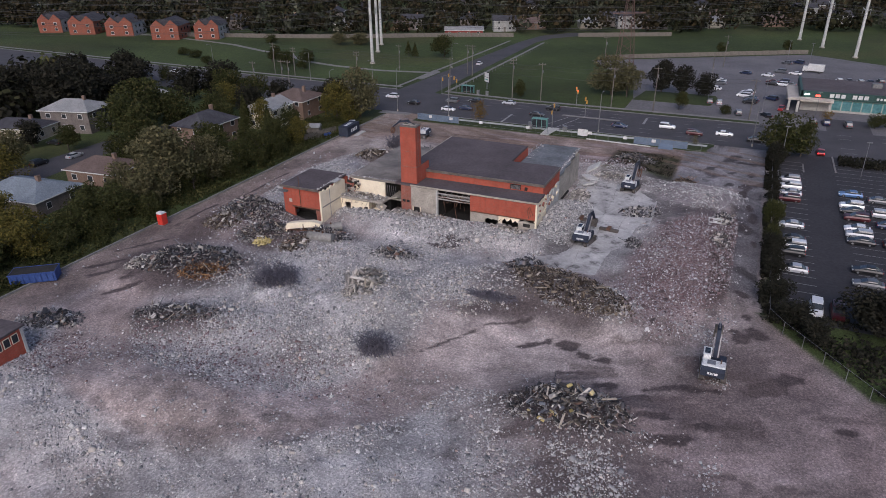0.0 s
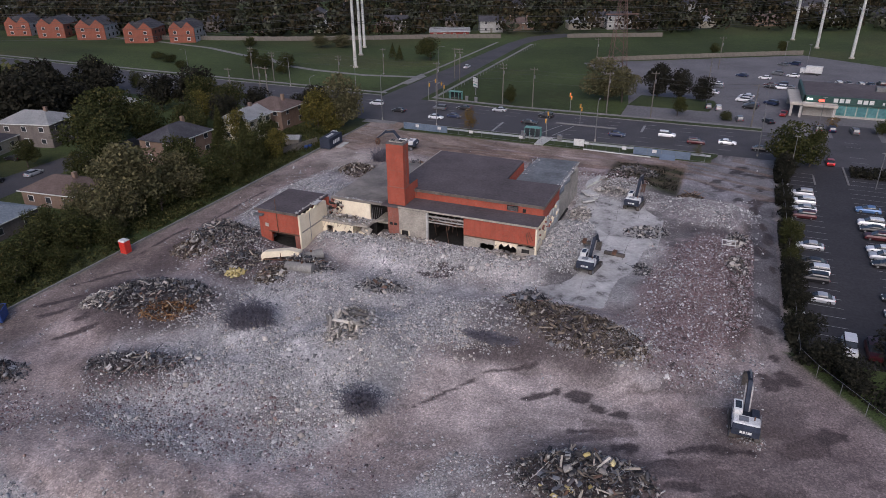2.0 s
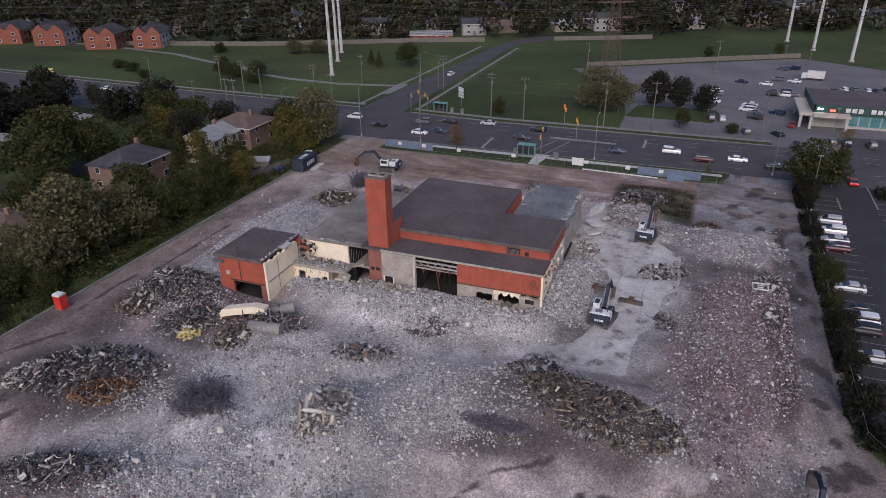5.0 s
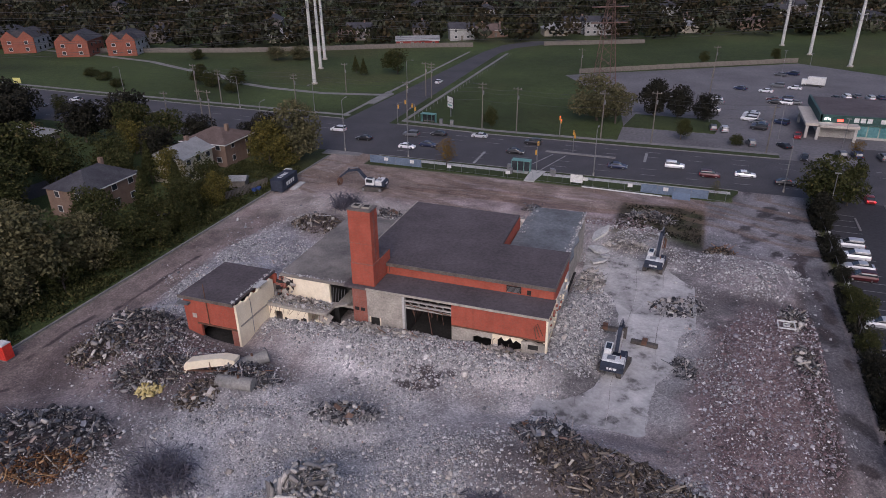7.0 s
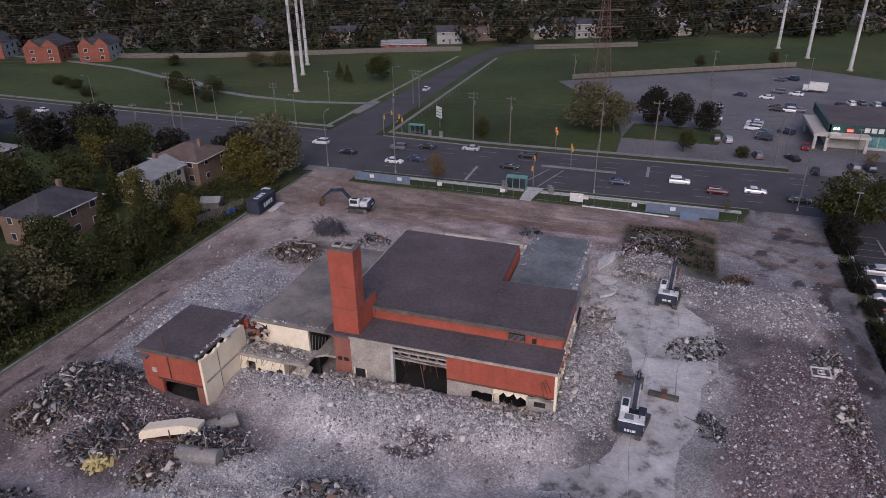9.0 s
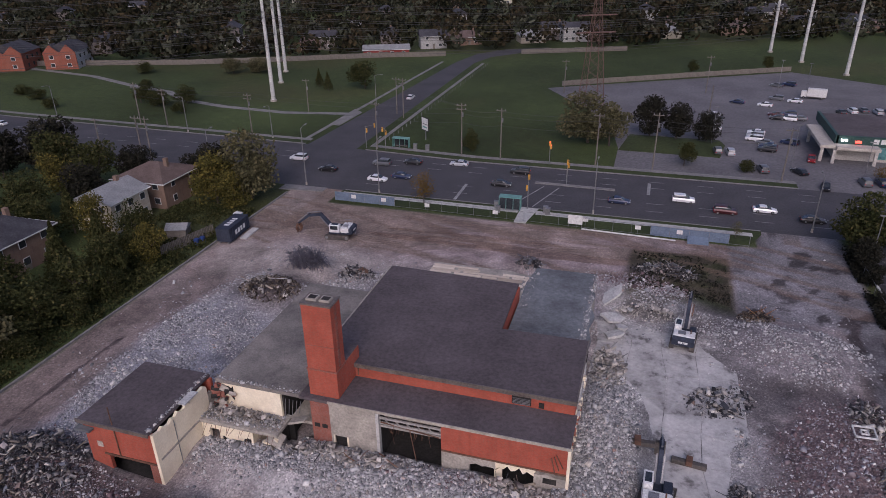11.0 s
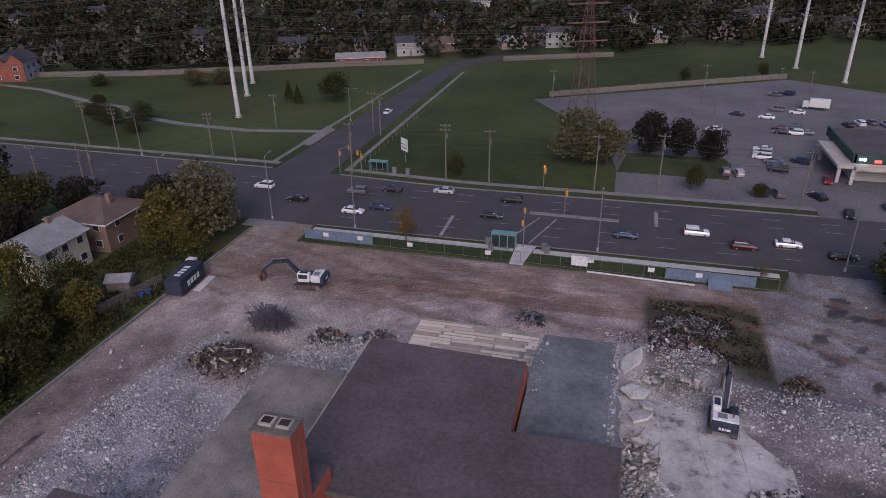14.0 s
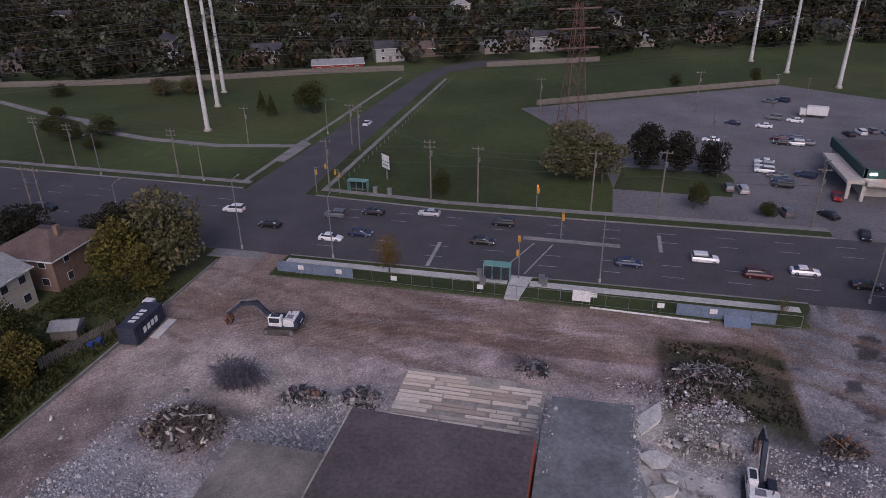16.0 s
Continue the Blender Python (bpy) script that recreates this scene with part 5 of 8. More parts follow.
heap(-21.8, 131.5, 3.4, 1.4, -10, [("slab", 12), ("sheet", 4)], "large pale concrete flags tipped on rubble", 31, 0.6, steep=18)


def tangle(cx, cy, rx, ry, h, n, label, seed):
    """A bundle of thin dark rods, springing out of one another."""
    r = np.random.default_rng(seed)
    a, d = r.uniform(0, 6.283, n), np.sqrt(r.random(n)) * 0.8
    start = np.stack([d * rx * np.cos(a), d * ry * np.sin(a), r.uniform(0.0, 0.4, n)], -1)
    th, up = r.uniform(0, 6.283, n), r.uniform(0.1, 1.0, n)
    way = np.stack([np.cos(th) * rx * 0.45, np.sin(th) * ry * 0.45, up * h], -1)
    bend = np.stack([r.normal(0, 0.25, n), r.normal(0, 0.25, n), r.uniform(0.0, 0.4, n)], -1)
    w = 0.03
    ring = np.array([(-w, -w, 0), (w, -w, 0), (0, w, w)])
    v, q = [], []
    for k, t in enumerate((0, 0.5, 1.0)):
        p = start + way * t + bend * (4 * t * (1 - t)) - np.array([0, 0, h * 0.45 * t * t])
        v.append(p[:, None, :] + ring[None])
    v = np.concatenate(v, axis=1)
    for k in range(2):
        for j in range(3):
            q.append((3 * k + j, 3 * k + (j + 1) % 3, 3 * k + 3 + (j + 1) % 3, 3 * k + 3 + j))
    q = (np.array(q)[None] + 9 * np.arange(n)[:, None, None]).reshape(-1, 4)
    ob = new("rebar_tangle", mesh_of("rebar_tangle", v.reshape(-1, 3), q, M_WIRE))
    ob.location = (cx, cy, ground_z(cx, cy) - 0.25)
    return tagged(ob, label, "rebar pile", "rebar tangles")


tangle(-56.3, 66.6, 3.6, 3.0, 4.4, 520, "rounded dark tangle of reinforcing rods on crushed stone", 1)
tangle(-35.0, 57.0, 2.4, 1.9, 3.4, 320, "small dark tangle of reinforcing rods beside a stone berm", 2)
tangle(-70.5, 131.3, 3.0, 2.4, 4.6, 520, "dark bushy tangle of reinforcing rods on brown earth", 3)
tangle(-26.4, 73.6, 3.2, 1.2, 0.7, 350, "flat dark red tangle of thin rods", 4)

# ---- single pieces near the building ----
boiler = thing("storage_tank", pose(-58.0, 80.6, ground_z(-58.0, 80.6) + 0.25, 0, 0, 8), "dented grey steel tank lying on its side", "tank")
M_DUSTY = surface("dusty_steel", (0.15, 0.145, 0.135), (0.28, 0.27, 0.25), 0.7, 5.0, 0.85)
part("shell", cyl((-2.0, 0, 0), (2.0, 0, 0), 0.75, seg=16), M_DUSTY, boiler)
part("end_rim", cyl((1.95, 0, 0), (2.1, 0, 0), 0.8, seg=16), M_DUSTY, boiler)
part("end_rim", cyl((-2.1, 0, 0), (-1.95, 0, 0), 0.8, seg=16), M_DUSTY, boiler)
part("nozzle", cyl((0.4, 0, 0.7), (0.4, 0, 1.0), 0.15, seg=8), M_RUST, boiler)
boiler2 = copy_thing(boiler, pose(-59.4, 85.2, ground_z(-59.4, 85.2) + 0.1, 6, -8, 40))
# long cream wall panel, buckled
panel = thing("wall_panel", pose(-61.8, 81.6, ground_z(-61.8, 81.6) + 0.1, 0, 0, 16), "buckled slab of cream painted wall lying on scrap", "wall panel")
segs = [(-3.0, 0.55), (-2.6, 1.15), (-0.8, 1.35), (1.2, 1.45), (2.6, 1.05)]
bm = bmesh.new()
rows = [[bm.verts.new((px_, py_, pz_ + dz)) for dz in (-0.75, 0.25)] + [bm.verts.new((px_ + 0.1, py_ + 1.5, pz_ - 0.25 + dz)) for dz in (0, 0.25)] for (px_, pz_), py_ in zip(segs, (-0.4, -0.5, -0.3, 0.0, 0.2))]
for p, q in zip(rows, rows[1:]):
    bm.faces.new((p[1], q[1], q[3], p[3]))
    bm.faces.new((p[0], p[2], q[2], q[0]))
    bm.faces.new((p[0], q[0], q[1], p[1]))
    bm.faces.new((p[2], p[3], q[3], q[2]))
bm.faces.new((rows[0][0], rows[0][1], rows[0][3], rows[0][2]))
bm.faces.new((rows[-1][0], rows[-1][2], rows[-1][3], rows[-1][1]))
bmesh.ops.recalc_face_normals(bm, faces=bm.faces)
part("panel", bm, M_CREAM, panel)
part("bracket", box(-3.1, 2.8, -0.45, -0.25, 0.2, 0.32), M_RUST, panel)
part("bracket", box(-0.2, 0.0, -0.2, 1.0, 0.0, 1.3), M_RUST, panel)
# timber sub-floor behind the hall
deck = thing("gym_floor", pose(-45, 130, 0.05), "pale stripped timber gym floor with gaps and dark joist lines", "floor", kind="")
r2 = random.Random(3)
M_DECK = varied("stripped_floorboard", [(0.0, (0.42, 0.34, 0.26)), (0.3, (0.66, 0.56, 0.44)), (1.0, (0.80, 0.71, 0.59))], 0.85, by="object")
part("bed", box(-8.0, 8.0, -8.4, 8.9, -0.1, 0.12), M_CONCRETE, deck, "dusty concrete bed")
strip = lump_mesh("floorboard", M_DECK, 2, 0.015)
for k in range(24):
    y = -8.0 + k * 0.7
    x = -7.8
    while x < 7.4:
        ln = r2.uniform(2.0, 7.0)
        x1 = min(x + ln, 7.6)
        if x1 - x > 0.6 and r2.random() > 0.14:
            shared("floorboard", strip, deck, pose((x + x1) / 2, y, 0.17, 0, 0, r2.uniform(-0.4, 0.4)) @ Matrix.Diagonal((x1 - x, 0.62 if r2.random() > 0.3 else 0.45, 0.08, 1)))
        x = x1 + r2.uniform(0.05, 0.7)
# bare concrete floor plates of the pulled-down wing
M_PLATE, pnt, pb = material("bare_dusty_floor", 0.95, 0.0, 0.2)
p_broad, p_fine, p_stain = noise_node(pnt, 0.11, 5.0, 0.65), noise_node(pnt, 2.2, 4.0, 0.7), noise_node(pnt, 0.33, 6.0, 0.62)
p_col = ramp(pnt, p_broad.outputs[0], [(0.34, (0.30, 0.29, 0.28)), (0.48, (0.43, 0.42, 0.405)), (0.68, (0.54, 0.53, 0.51))])
p_col = mix(pnt, "MULTIPLY", 0.9, p_col, ramp(pnt, p_stain.outputs[0], [(0.36, (0.25, 0.24, 0.24)), (0.44, (0.8, 0.8, 0.8)), (0.6, (1.08, 1.08, 1.08))]))
p_col = mix(pnt, "MULTIPLY", 0.6, p_col, ramp(pnt, p_fine.outputs[0], [(0.3, (0.72, 0.72, 0.72)), (0.7, (1.2, 1.2, 1.2))]))
pnt.links.new(p_col, pb.inputs["Base Color"])
bump(pnt, pb, p_fine.outputs[0], 0.4, 0.03)
floor = thing("floor_plates", pose(-19, 112, 0), "bare cracked concrete floor plates of a removed wing", "floor slab")
NI, NJ = 4, 9
corner = {}
for i in range(NI + 1):
    for j in range(NJ + 1):
        corner[i, j] = Vector((-27.4 + i * 4.0 + r2.uniform(-0.5, 0.5), 86.2 + j * 4.7 + r2.uniform(-0.6, 0.6)))
for i in range(NI):
    for j in range(NJ):
        quad = [corner[i, j], corner[i + 1, j], corner[i + 1, j + 1], corner[i, j + 1]]
        mid_ = sum(quad, Vector((0, 0))) / 4
        if mid_.x < -22.0 and 96 < mid_.y < 116:
            continue
        ring = []
        for k in range(4):
            p, q = quad[k], quad[(k + 1) % 4]
            for t in (0.0, 0.34, 0.67):
                v = p.lerp(q, t)
                v = v + (mid_ - v).normalized() * r2.uniform(0.015, 0.06)
                ring.append((v.x + 19, v.y - 112))
        part("plate", prism(ring, -0.3, 0.05 + r2.uniform(0.0, 0.025)), M_PLATE, floor)
# tipped flags beside the torn roof
for k, (x, y, a, sx, sy) in enumerate(((-25.4, 125.4, -12, 3.4, 2.4), (-25.9, 129.4, 14, 3.8, 2.2), (-26.2, 134.4, -20, 4.2, 2.2), (-23.8, 131.6, 24, 2.0, 1.1), (-24.6, 127.2, 10, 2.2, 1.3))):
    ring = [(sx * 0.5 * r2.uniform(0.55, 1.2) * math.cos(t), sy * 0.5 * r2.uniform(0.55, 1.2) * math.sin(t)) for t in [6.283 * (j + r2.uniform(-0.3, 0.3)) / 7 for j in range(7)]]
    tagged(part("concrete_flag", prism(ring, -0.15, 0.15), M_CONCRETE_PALE), "large pale broken concrete flag tipped on rubble", "concrete slab", "tipped concrete flags").matrix_basis = pose(x, y, ground_z(x, y) + 0.45, a * 0.6, a, 30 * k)

# ---- plant and vehicles ----
M_WHITE = surface("white_machine_paint", (0.55, 0.55, 0.54), (0.74, 0.74, 0.72), 0.7, 6.0, 0.45, 0.0, relief=0.0)
M_NAVY = surface("navy_machine_paint", (0.022, 0.027, 0.042), (0.05, 0.058, 0.08), 0.7, 6.0, 0.75, relief=0.0, spec=0.15)
M_TRACK = surface("muddy_track_steel", (0.06, 0.055, 0.05), (0.16, 0.14, 0.125), 0.9, 5.0, 0.8, 0.3)
M_RUBBER = surface("black_rubber", (0.015, 0.015, 0.015), (0.03, 0.03, 0.03), 1.0, 8.0, 0.8, relief=0.0)
M_CHROME = surface("polished_rod", (0.5, 0.5, 0.5), (0.65, 0.65, 0.65), 1.0, 4.0, 0.25, 0.9, relief=0.0)


def limb(points, width, deep):
    """A box beam through points of the y-z plane, deep[i] deep at each."""
    bm = bmesh.new()
    rows = []
    for i, (y, z) in enumerate(points):
        a, b = points[max(i - 1, 0)], points[min(i + 1, len(points) - 1)]
        d = Vector((b[0] - a[0], b[1] - a[1])).normalized()
        n = Vector((-d.y, d.x)) * deep[i] / 2
        rows.append([bm.verts.new((sx * width / 2, y + s * n.x, z + s * n.y)) for sx, s in ((-1, -1), (1, -1), (1, 1), (-1, 1))])
    for p, q in zip(rows, rows[1:]):
        for k in range(4):
            bm.faces.new((p[k], p[(k + 1) % 4], q[(k + 1) % 4], q[k]))
    bm.faces.new(rows[0][::-1])
    bm.faces.new(rows[-1])
    bmesh.ops.recalc_face_normals(bm, faces=bm.faces)
    return bm


def excavator(m, swing, elbow, wrist, tip, label, tool="bucket"):
    """Tracked excavator facing +y; elbow, wrist and tip are places of the arm's joints (y, z)."""
    ob = thing("excavator", m @ Matrix.Scale(0.9, 4), label, "excavator", "excavators on the site")
    for s in (-1, 1):
        loop = [(-2.35, 0.45), (-2.1, 0.08), (-1.7, 0.0), (1.7, 0.0), (2.1, 0.08), (2.35, 0.45), (2.15, 0.82), (1.7, 0.95), (-1.7, 0.95), (-2.15, 0.82)]
        tr = part("track", profile(loop, s * 1.3 - 0.3, s * 1.3 + 0.3), M_TRACK, ob, "muddy steel crawler track")
        for k in range(16):
            y = -1.7 + k * 0.227
            part("track_shoe", box(s * 1.3 - 0.32, s * 1.3 + 0.32, y - 0.07, y + 0.07, 0.93, 1.0), M_TRACK, tr)
        for y in (-1.9, 1.9):
            part("sprocket", cyl((s * 1.3 - 0.34, y, 0.47), (s * 1.3 + 0.34, y, 0.47), 0.32, seg=12), M_STEEL, tr)
    part("undercarriage", box(-1.1, 1.1, -1.2, 1.2, 0.35, 0.95, 0.08), M_TRACK, ob)
    part("turntable", cyl((0, 0, 0.95), (0, 0, 1.2), 0.75, seg=16), M_STEEL, ob)
    up = new("upper_body")
    up.parent = ob
    up.matrix_basis = pose(0, 0, 0, 0, 0, swing)
    part("deck", box(-1.45, 1.45, -2.2, 1.5, 1.15, 1.4, 0.05), M_NAVY, up)
    part("counterweight", profile([(-3.0, 1.3), (-2.2, 1.2), (-2.0, 1.4), (-2.0, 2.35), (-2.6, 2.35), (-3.0, 2.1)], -1.4, 1.4), M_NAVY, up, "dark navy counterweight with pale lettering bars")
    for i, (a, b) in enumerate(((-0.6, -0.36), (-0.28, -0.06), (0.02, 0.12), (0.2, 0.6))):
        part("marking", box(a, b, -3.03, -2.99, 1.62, 1.92), M_WHITE, up)
    part("engine_cover", box(-1.42, 1.42, -2.45, -0.75, 1.4, 2.45, 0.14), M_WHITE, up, "white engine cover")
    part("hatch", box(-0.8, 0.2, -2.0, -1.1, 2.44, 2.52, 0.03), M_STEEL, up)
    part("exhaust", cyl((0.8, -1.4, 2.4), (0.8, -1.4, 2.95), 0.08), M_RUST, up)
    part("tool_box", box(0.55, 1.42, -0.75, 1.3, 1.4, 2.0, 0.06), M_NAVY, up)
    cab = part("cab", box(-1.42, -0.45, -0.6, 1.35, 1.4, 2.9, 0.08), M_WHITE, up, "white operator cab")
    part("window", box(-1.435, -1.41, -0.3, 1.15, 2.0, 2.75), M_GLASS, cab)
    part("window", box(-1.3, -0.55, 1.33, 1.37, 1.75, 2.8), M_GLASS, cab)
    part("window", box(-0.46, -0.435, -0.3, 1.15, 2.0, 2.75), M_GLASS, cab)
    part("roof_window", box(-1.25, -0.6, -0.3, 1.0, 2.89, 2.93), M_GLASS, cab)
    for s in (-1.38, 1.38):
        part("handrail", limb([(-2.2, 2.5), (-2.2, 2.95), (-0.8, 2.95), (-0.8, 2.5)], 0.05, [0.05] * 4), M_STEEL, up).location.x = s
    foot = (0.9, 1.7)
    mid = ((foot[0] * 0.5 + elbow[0] * 0.5), max(foot[1], elbow[1]) * 0.55 + 0.45 * (foot[1] + elbow[1]) / 2 + 0.9)
    boom = part("boom", limb([foot, mid, elbow], 0.46, [0.5, 0.66, 0.38]), M_NAVY, up, "dark navy boom")
    part("boom_cylinder", limb([(1.3, 1.5), (mid[0], mid[1] - 0.35)], 0.14, [0.16, 0.16]), M_STEEL, boom).location.x = 0.36
    part("boom_cylinder", limb([(1.3, 1.5), (mid[0], mid[1] - 0.35)], 0.14, [0.16, 0.16]), M_STEEL, boom).location.x = -0.36
    part("arm_cylinder", limb([(mid[0], mid[1] + 0.55), (elbow[0] + 0.2, elbow[1] + 0.55)], 0.16, [0.18, 0.14]), M_STEEL, boom)
    arm = part("arm", limb([(elbow[0] - 0.3, elbow[1] + 0.5), elbow, wrist], 0.34, [0.28, 0.48, 0.26]), M_NAVY, up, "dark navy arm with pale worn edges")
    part("bucket_cylinder", limb([(elbow[0] + 0.2, elbow[1] + 0.35), (wrist[0] + 0.1, wrist[1] + 0.35)], 0.14, [0.14, 0.1]), M_STEEL, arm)
    if tool == "bucket":
        part("bucket", limb([wrist, ((wrist[0] + tip[0]) / 2 + 0.25, (wrist[1] + tip[1]) / 2), tip], 1.1, [0.4, 0.9, 0.15]), M_TRACK, up, "worn steel bucket")
    else:
        for s in (-1, 0, 1):
            part("grapple_tine", limb([wrist, (wrist[0] + 0.45 + 0.1 * s, (wrist[1] + tip[1]) / 2), tip], 0.14, [0.3, 0.3, 0.1]), M_RUST, up, "worn steel grapple tine").location.x = s * 0.4
            part("grapple_tine", limb([wrist, (wrist[0] - 0.45, (wrist[1] + tip[1]) / 2), (tip[0] - 0.3, tip[1])], 0.14, [0.3, 0.3, 0.1]), M_RUST, up).location.x = s * 0.4 + 0.2
    return ob


excavator(pose(1.9, 69.9, ground_z(1.9, 69.9), 0, 0, 3), -3, (4.7, 4.2), (6.6, 3.2), (6.4, 1.4), "white and navy tracked excavator parked on bare dirt", "bucket")
excavator(pose(-19.9, 99.2, ground_z(-19.9, 99.2), 0, 0, -12), 10, (5.2, 3.6), (7.0, 1.9), (6.6, 0.4), "white and navy tracked excavator on a bare concrete floor", "bucket")
excavator(pose(-17.2, 126.4, ground_z(-17.2, 126.4), 0, 0, -8), 2, (4.8, 4.8), (5.8, 3.0), (5.4, 1.4), "white and navy tracked excavator beside broken concrete", "grapple")
excavator(pose(-71.2, 143.6, ground_z(-71.2, 143.6), 0, 0, 96), 0, (5.6, 3.9), (7.8, 2.2), (7.9, 0.5), "white and navy tracked excavator with a grapple on brown earth", "grapple")
for x, y, a in ((-21.8, 105.3, 4), (-17.0, 104.8, -6)):
    b = thing("spare_bucket", pose(x, y, ground_z(x, y) + 0.1, 0, 0, a), "dark worn excavator attachment lying on concrete", "attachment")
    part("beam", box(-1.6, 1.6, -0.3, 0.3, 0, 0.5, 0.06), M_TRACK, b)
    part("lug", box(-0.3, 0.3, -0.5, 0.5, 0.3, 0.8, 0.05), M_RUST, b)

# dark site container with pale lettering bars
M_BLUE = surface("blue_dumpster_paint", (0.02, 0.045, 0.16), (0.05, 0.09, 0.26), 0.6, 5.0, 0.55, relief=0.0)
cont = thing("site_container", pose(-88.6, 139.4, 0.02, 0, 0, 4), "dark navy roll-off container with pale lettering bars", "container")
part("body", box(-1.25, 1.25, -3.2, 3.2, 0.25, 2.5, 0.04), M_NAVY, cont)
for k in range(9):
    part("rib", box(1.25, 1.33, -3.0 + k * 0.72, -2.88 + k * 0.72, 0.3, 2.4), M_NAVY, cont)
part("roof", box(-1.28, 1.28, -3.22, 3.22, 2.5, 2.58), M_NAVY, cont)
for k in range(4):
    part("marking", box(1.34, 1.36, -1.6 + k * 0.85, -1.0 + k * 0.85, 1.0, 1.8), M_WHITE, cont)
    part("marking", box(-0.5, 0.4, -1.8 + k * 0.85, -1.25 + k * 0.85, 2.59, 2.6), M_WHITE, cont)
part("skid", box(-0.9, -0.6, -3.2, 3.2, 0, 0.25), M_STEEL, cont)
part("skid", box(0.6, 0.9, -3.2, 3.2, 0, 0.25), M_STEEL, cont)
step_b = tagged(part("timber_pallet", box(-0.6, 0.6, -2.2, 2.2, 0, 0.25, 0.03), M_CONCRETE_PALE), "pale timber platform beside the container", "pallet")
step_b.matrix_basis = pose(-86.4, 140.6, 0.02, 0, 0, 4)


def toilet(x, y, mat, label):
    t = thing("portable_toilet", pose(x, y, ground_z(x, y)), label, "portable toilet")
    part("cabin", box(-0.6, 0.6, -0.6, 0.6, 0.1, 2.1, 0.04), mat, t)
    part("roof", profile([(-0.65, 2.1), (0.65, 2.1), (0.45, 2.32), (-0.45, 2.32)], -0.62, 0.62), M_WHITE, t, "white translucent roof")
    part("door", box(-0.4, 0.4, -0.64, -0.6, 0.2, 1.95), mat, t)
    part("base", box(-0.65, 0.65, -0.65, 0.65, 0, 0.12), M_STEEL, t)
    part("vent_pipe", cyl((0.4, 0.4, 2.1), (0.4, 0.4, 2.6), 0.05), M_STEEL, t)


M_REDP = surface("red_plastic", (0.50, 0.03, 0.02), (0.62, 0.06, 0.04), 0.8, 4.0, 0.5, relief=0.0)
M_SKYBLUE = surface("light_blue_plastic", (0.10, 0.22, 0.34), (0.16, 0.32, 0.46), 0.8, 4.0, 0.5, relief=0.0)
toilet(-88.9, 77.8, M_REDP, "bright red portable toilet beside the dirt track")
toilet(-90.2, 143.6, M_SKYBLUE, "light blue portable toilet beside a dark container")

dump = thing("dumpster", pose(-90.4, 54.6, 0.0, 0, 0, 37), "blue steel roll-off dumpster on dirt", "dumpster")
part("body", profile([(-1.2, 0.2), (1.2, 0.2), (1.3, 1.7), (-1.3, 1.7)], -3.1, 3.1), M_BLUE, dump)
for k in range(8):
    x = -2.9 + k * 0.8
    part("rib", box(x, x + 0.1, -1.36, -1.22, 0.3, 1.65), M_BLUE, dump)
part("rim", box(-3.15, 3.15, -1.38, -1.24, 1.6, 1.75), M_BLUE, dump)
part("rim", box(-3.15, 3.15, 1.24, 1.38, 1.6, 1.75), M_BLUE, dump)
part("load", box(-3.0, 3.0, -1.2, 1.2, 1.4, 1.73), M_DARK, dump, "dark load inside")
# small brick hut
hut = thing("brick_hut", pose(-76.5, 38.2, ground_z(-74, 38.5) - 0.3, 0, 0, 6), "small red brick hut with a row of windows", "hut")
part("wall", box(-3.6, 3.6, -3, 2.2, 0, 3.6), M_BRICK, hut)
part("roof", box(-3.9, 3.9, -3.3, 2.5, 3.6, 3.85), M_ROOF, hut)
part("pillar", box(3.35, 3.66, 1.9, 2.26, 0, 3.6), M_CONCRETE_PALE, hut)
for k in range(4):
    w = part("window", box(3.59, 3.64, -2.7 + k * 1.1, -1.8 + k * 1.1, 2.0, 3.2), M_CREAM, hut)
    part("pane", box(3.63, 3.66, -2.6 + k * 1.1, -1.9 + k * 1.1, 2.1, 3.1), M_GLASS, w)


# ---- cars ----
def car_paint(name, c):
    m, nt, b = material(name, 0.3, 0.2, 0.5)
    n = noise_node(nt, 3.0, 3.0)
    nt.links.new(ramp(nt, n.outputs[0], [(0.3, tuple(v * 0.85 for v in c)), (0.7, c)]), b.inputs["Base Color"])
    return m


PAINTS = {"white": (0.72, 0.72, 0.72), "silver": (0.42, 0.43, 0.45), "black": (0.018, 0.018, 0.02), "grey": (0.12, 0.125, 0.135), "red": (0.28, 0.02, 0.02), "blue": (0.08, 0.16, 0.32), "dark_blue": (0.02, 0.03, 0.07), "maroon": (0.06, 0.012, 0.015)}
M_LAMP = surface("clear_headlight", (0.6, 0.6, 0.58), (0.75, 0.75, 0.72), 1.0, 3.0, 0.2, relief=0.0)
M_TAIL, _nt, _b = material("red_tail_light", 0.3)
_b.inputs["Base Color"].default_value = (0.35, 0.01, 0.01, 1)
M_TAIL_ON, _nt, _b = material("lit_tail_light", 0.3)
_b.inputs["Base Color"].default_value = (0.5, 0.02, 0.02, 1)
_b.inputs["Emission Color"].default_value = (1, 0.03, 0.03, 1)
_b.inputs["Emission Strength"].default_value = 3.0
CARS = {}


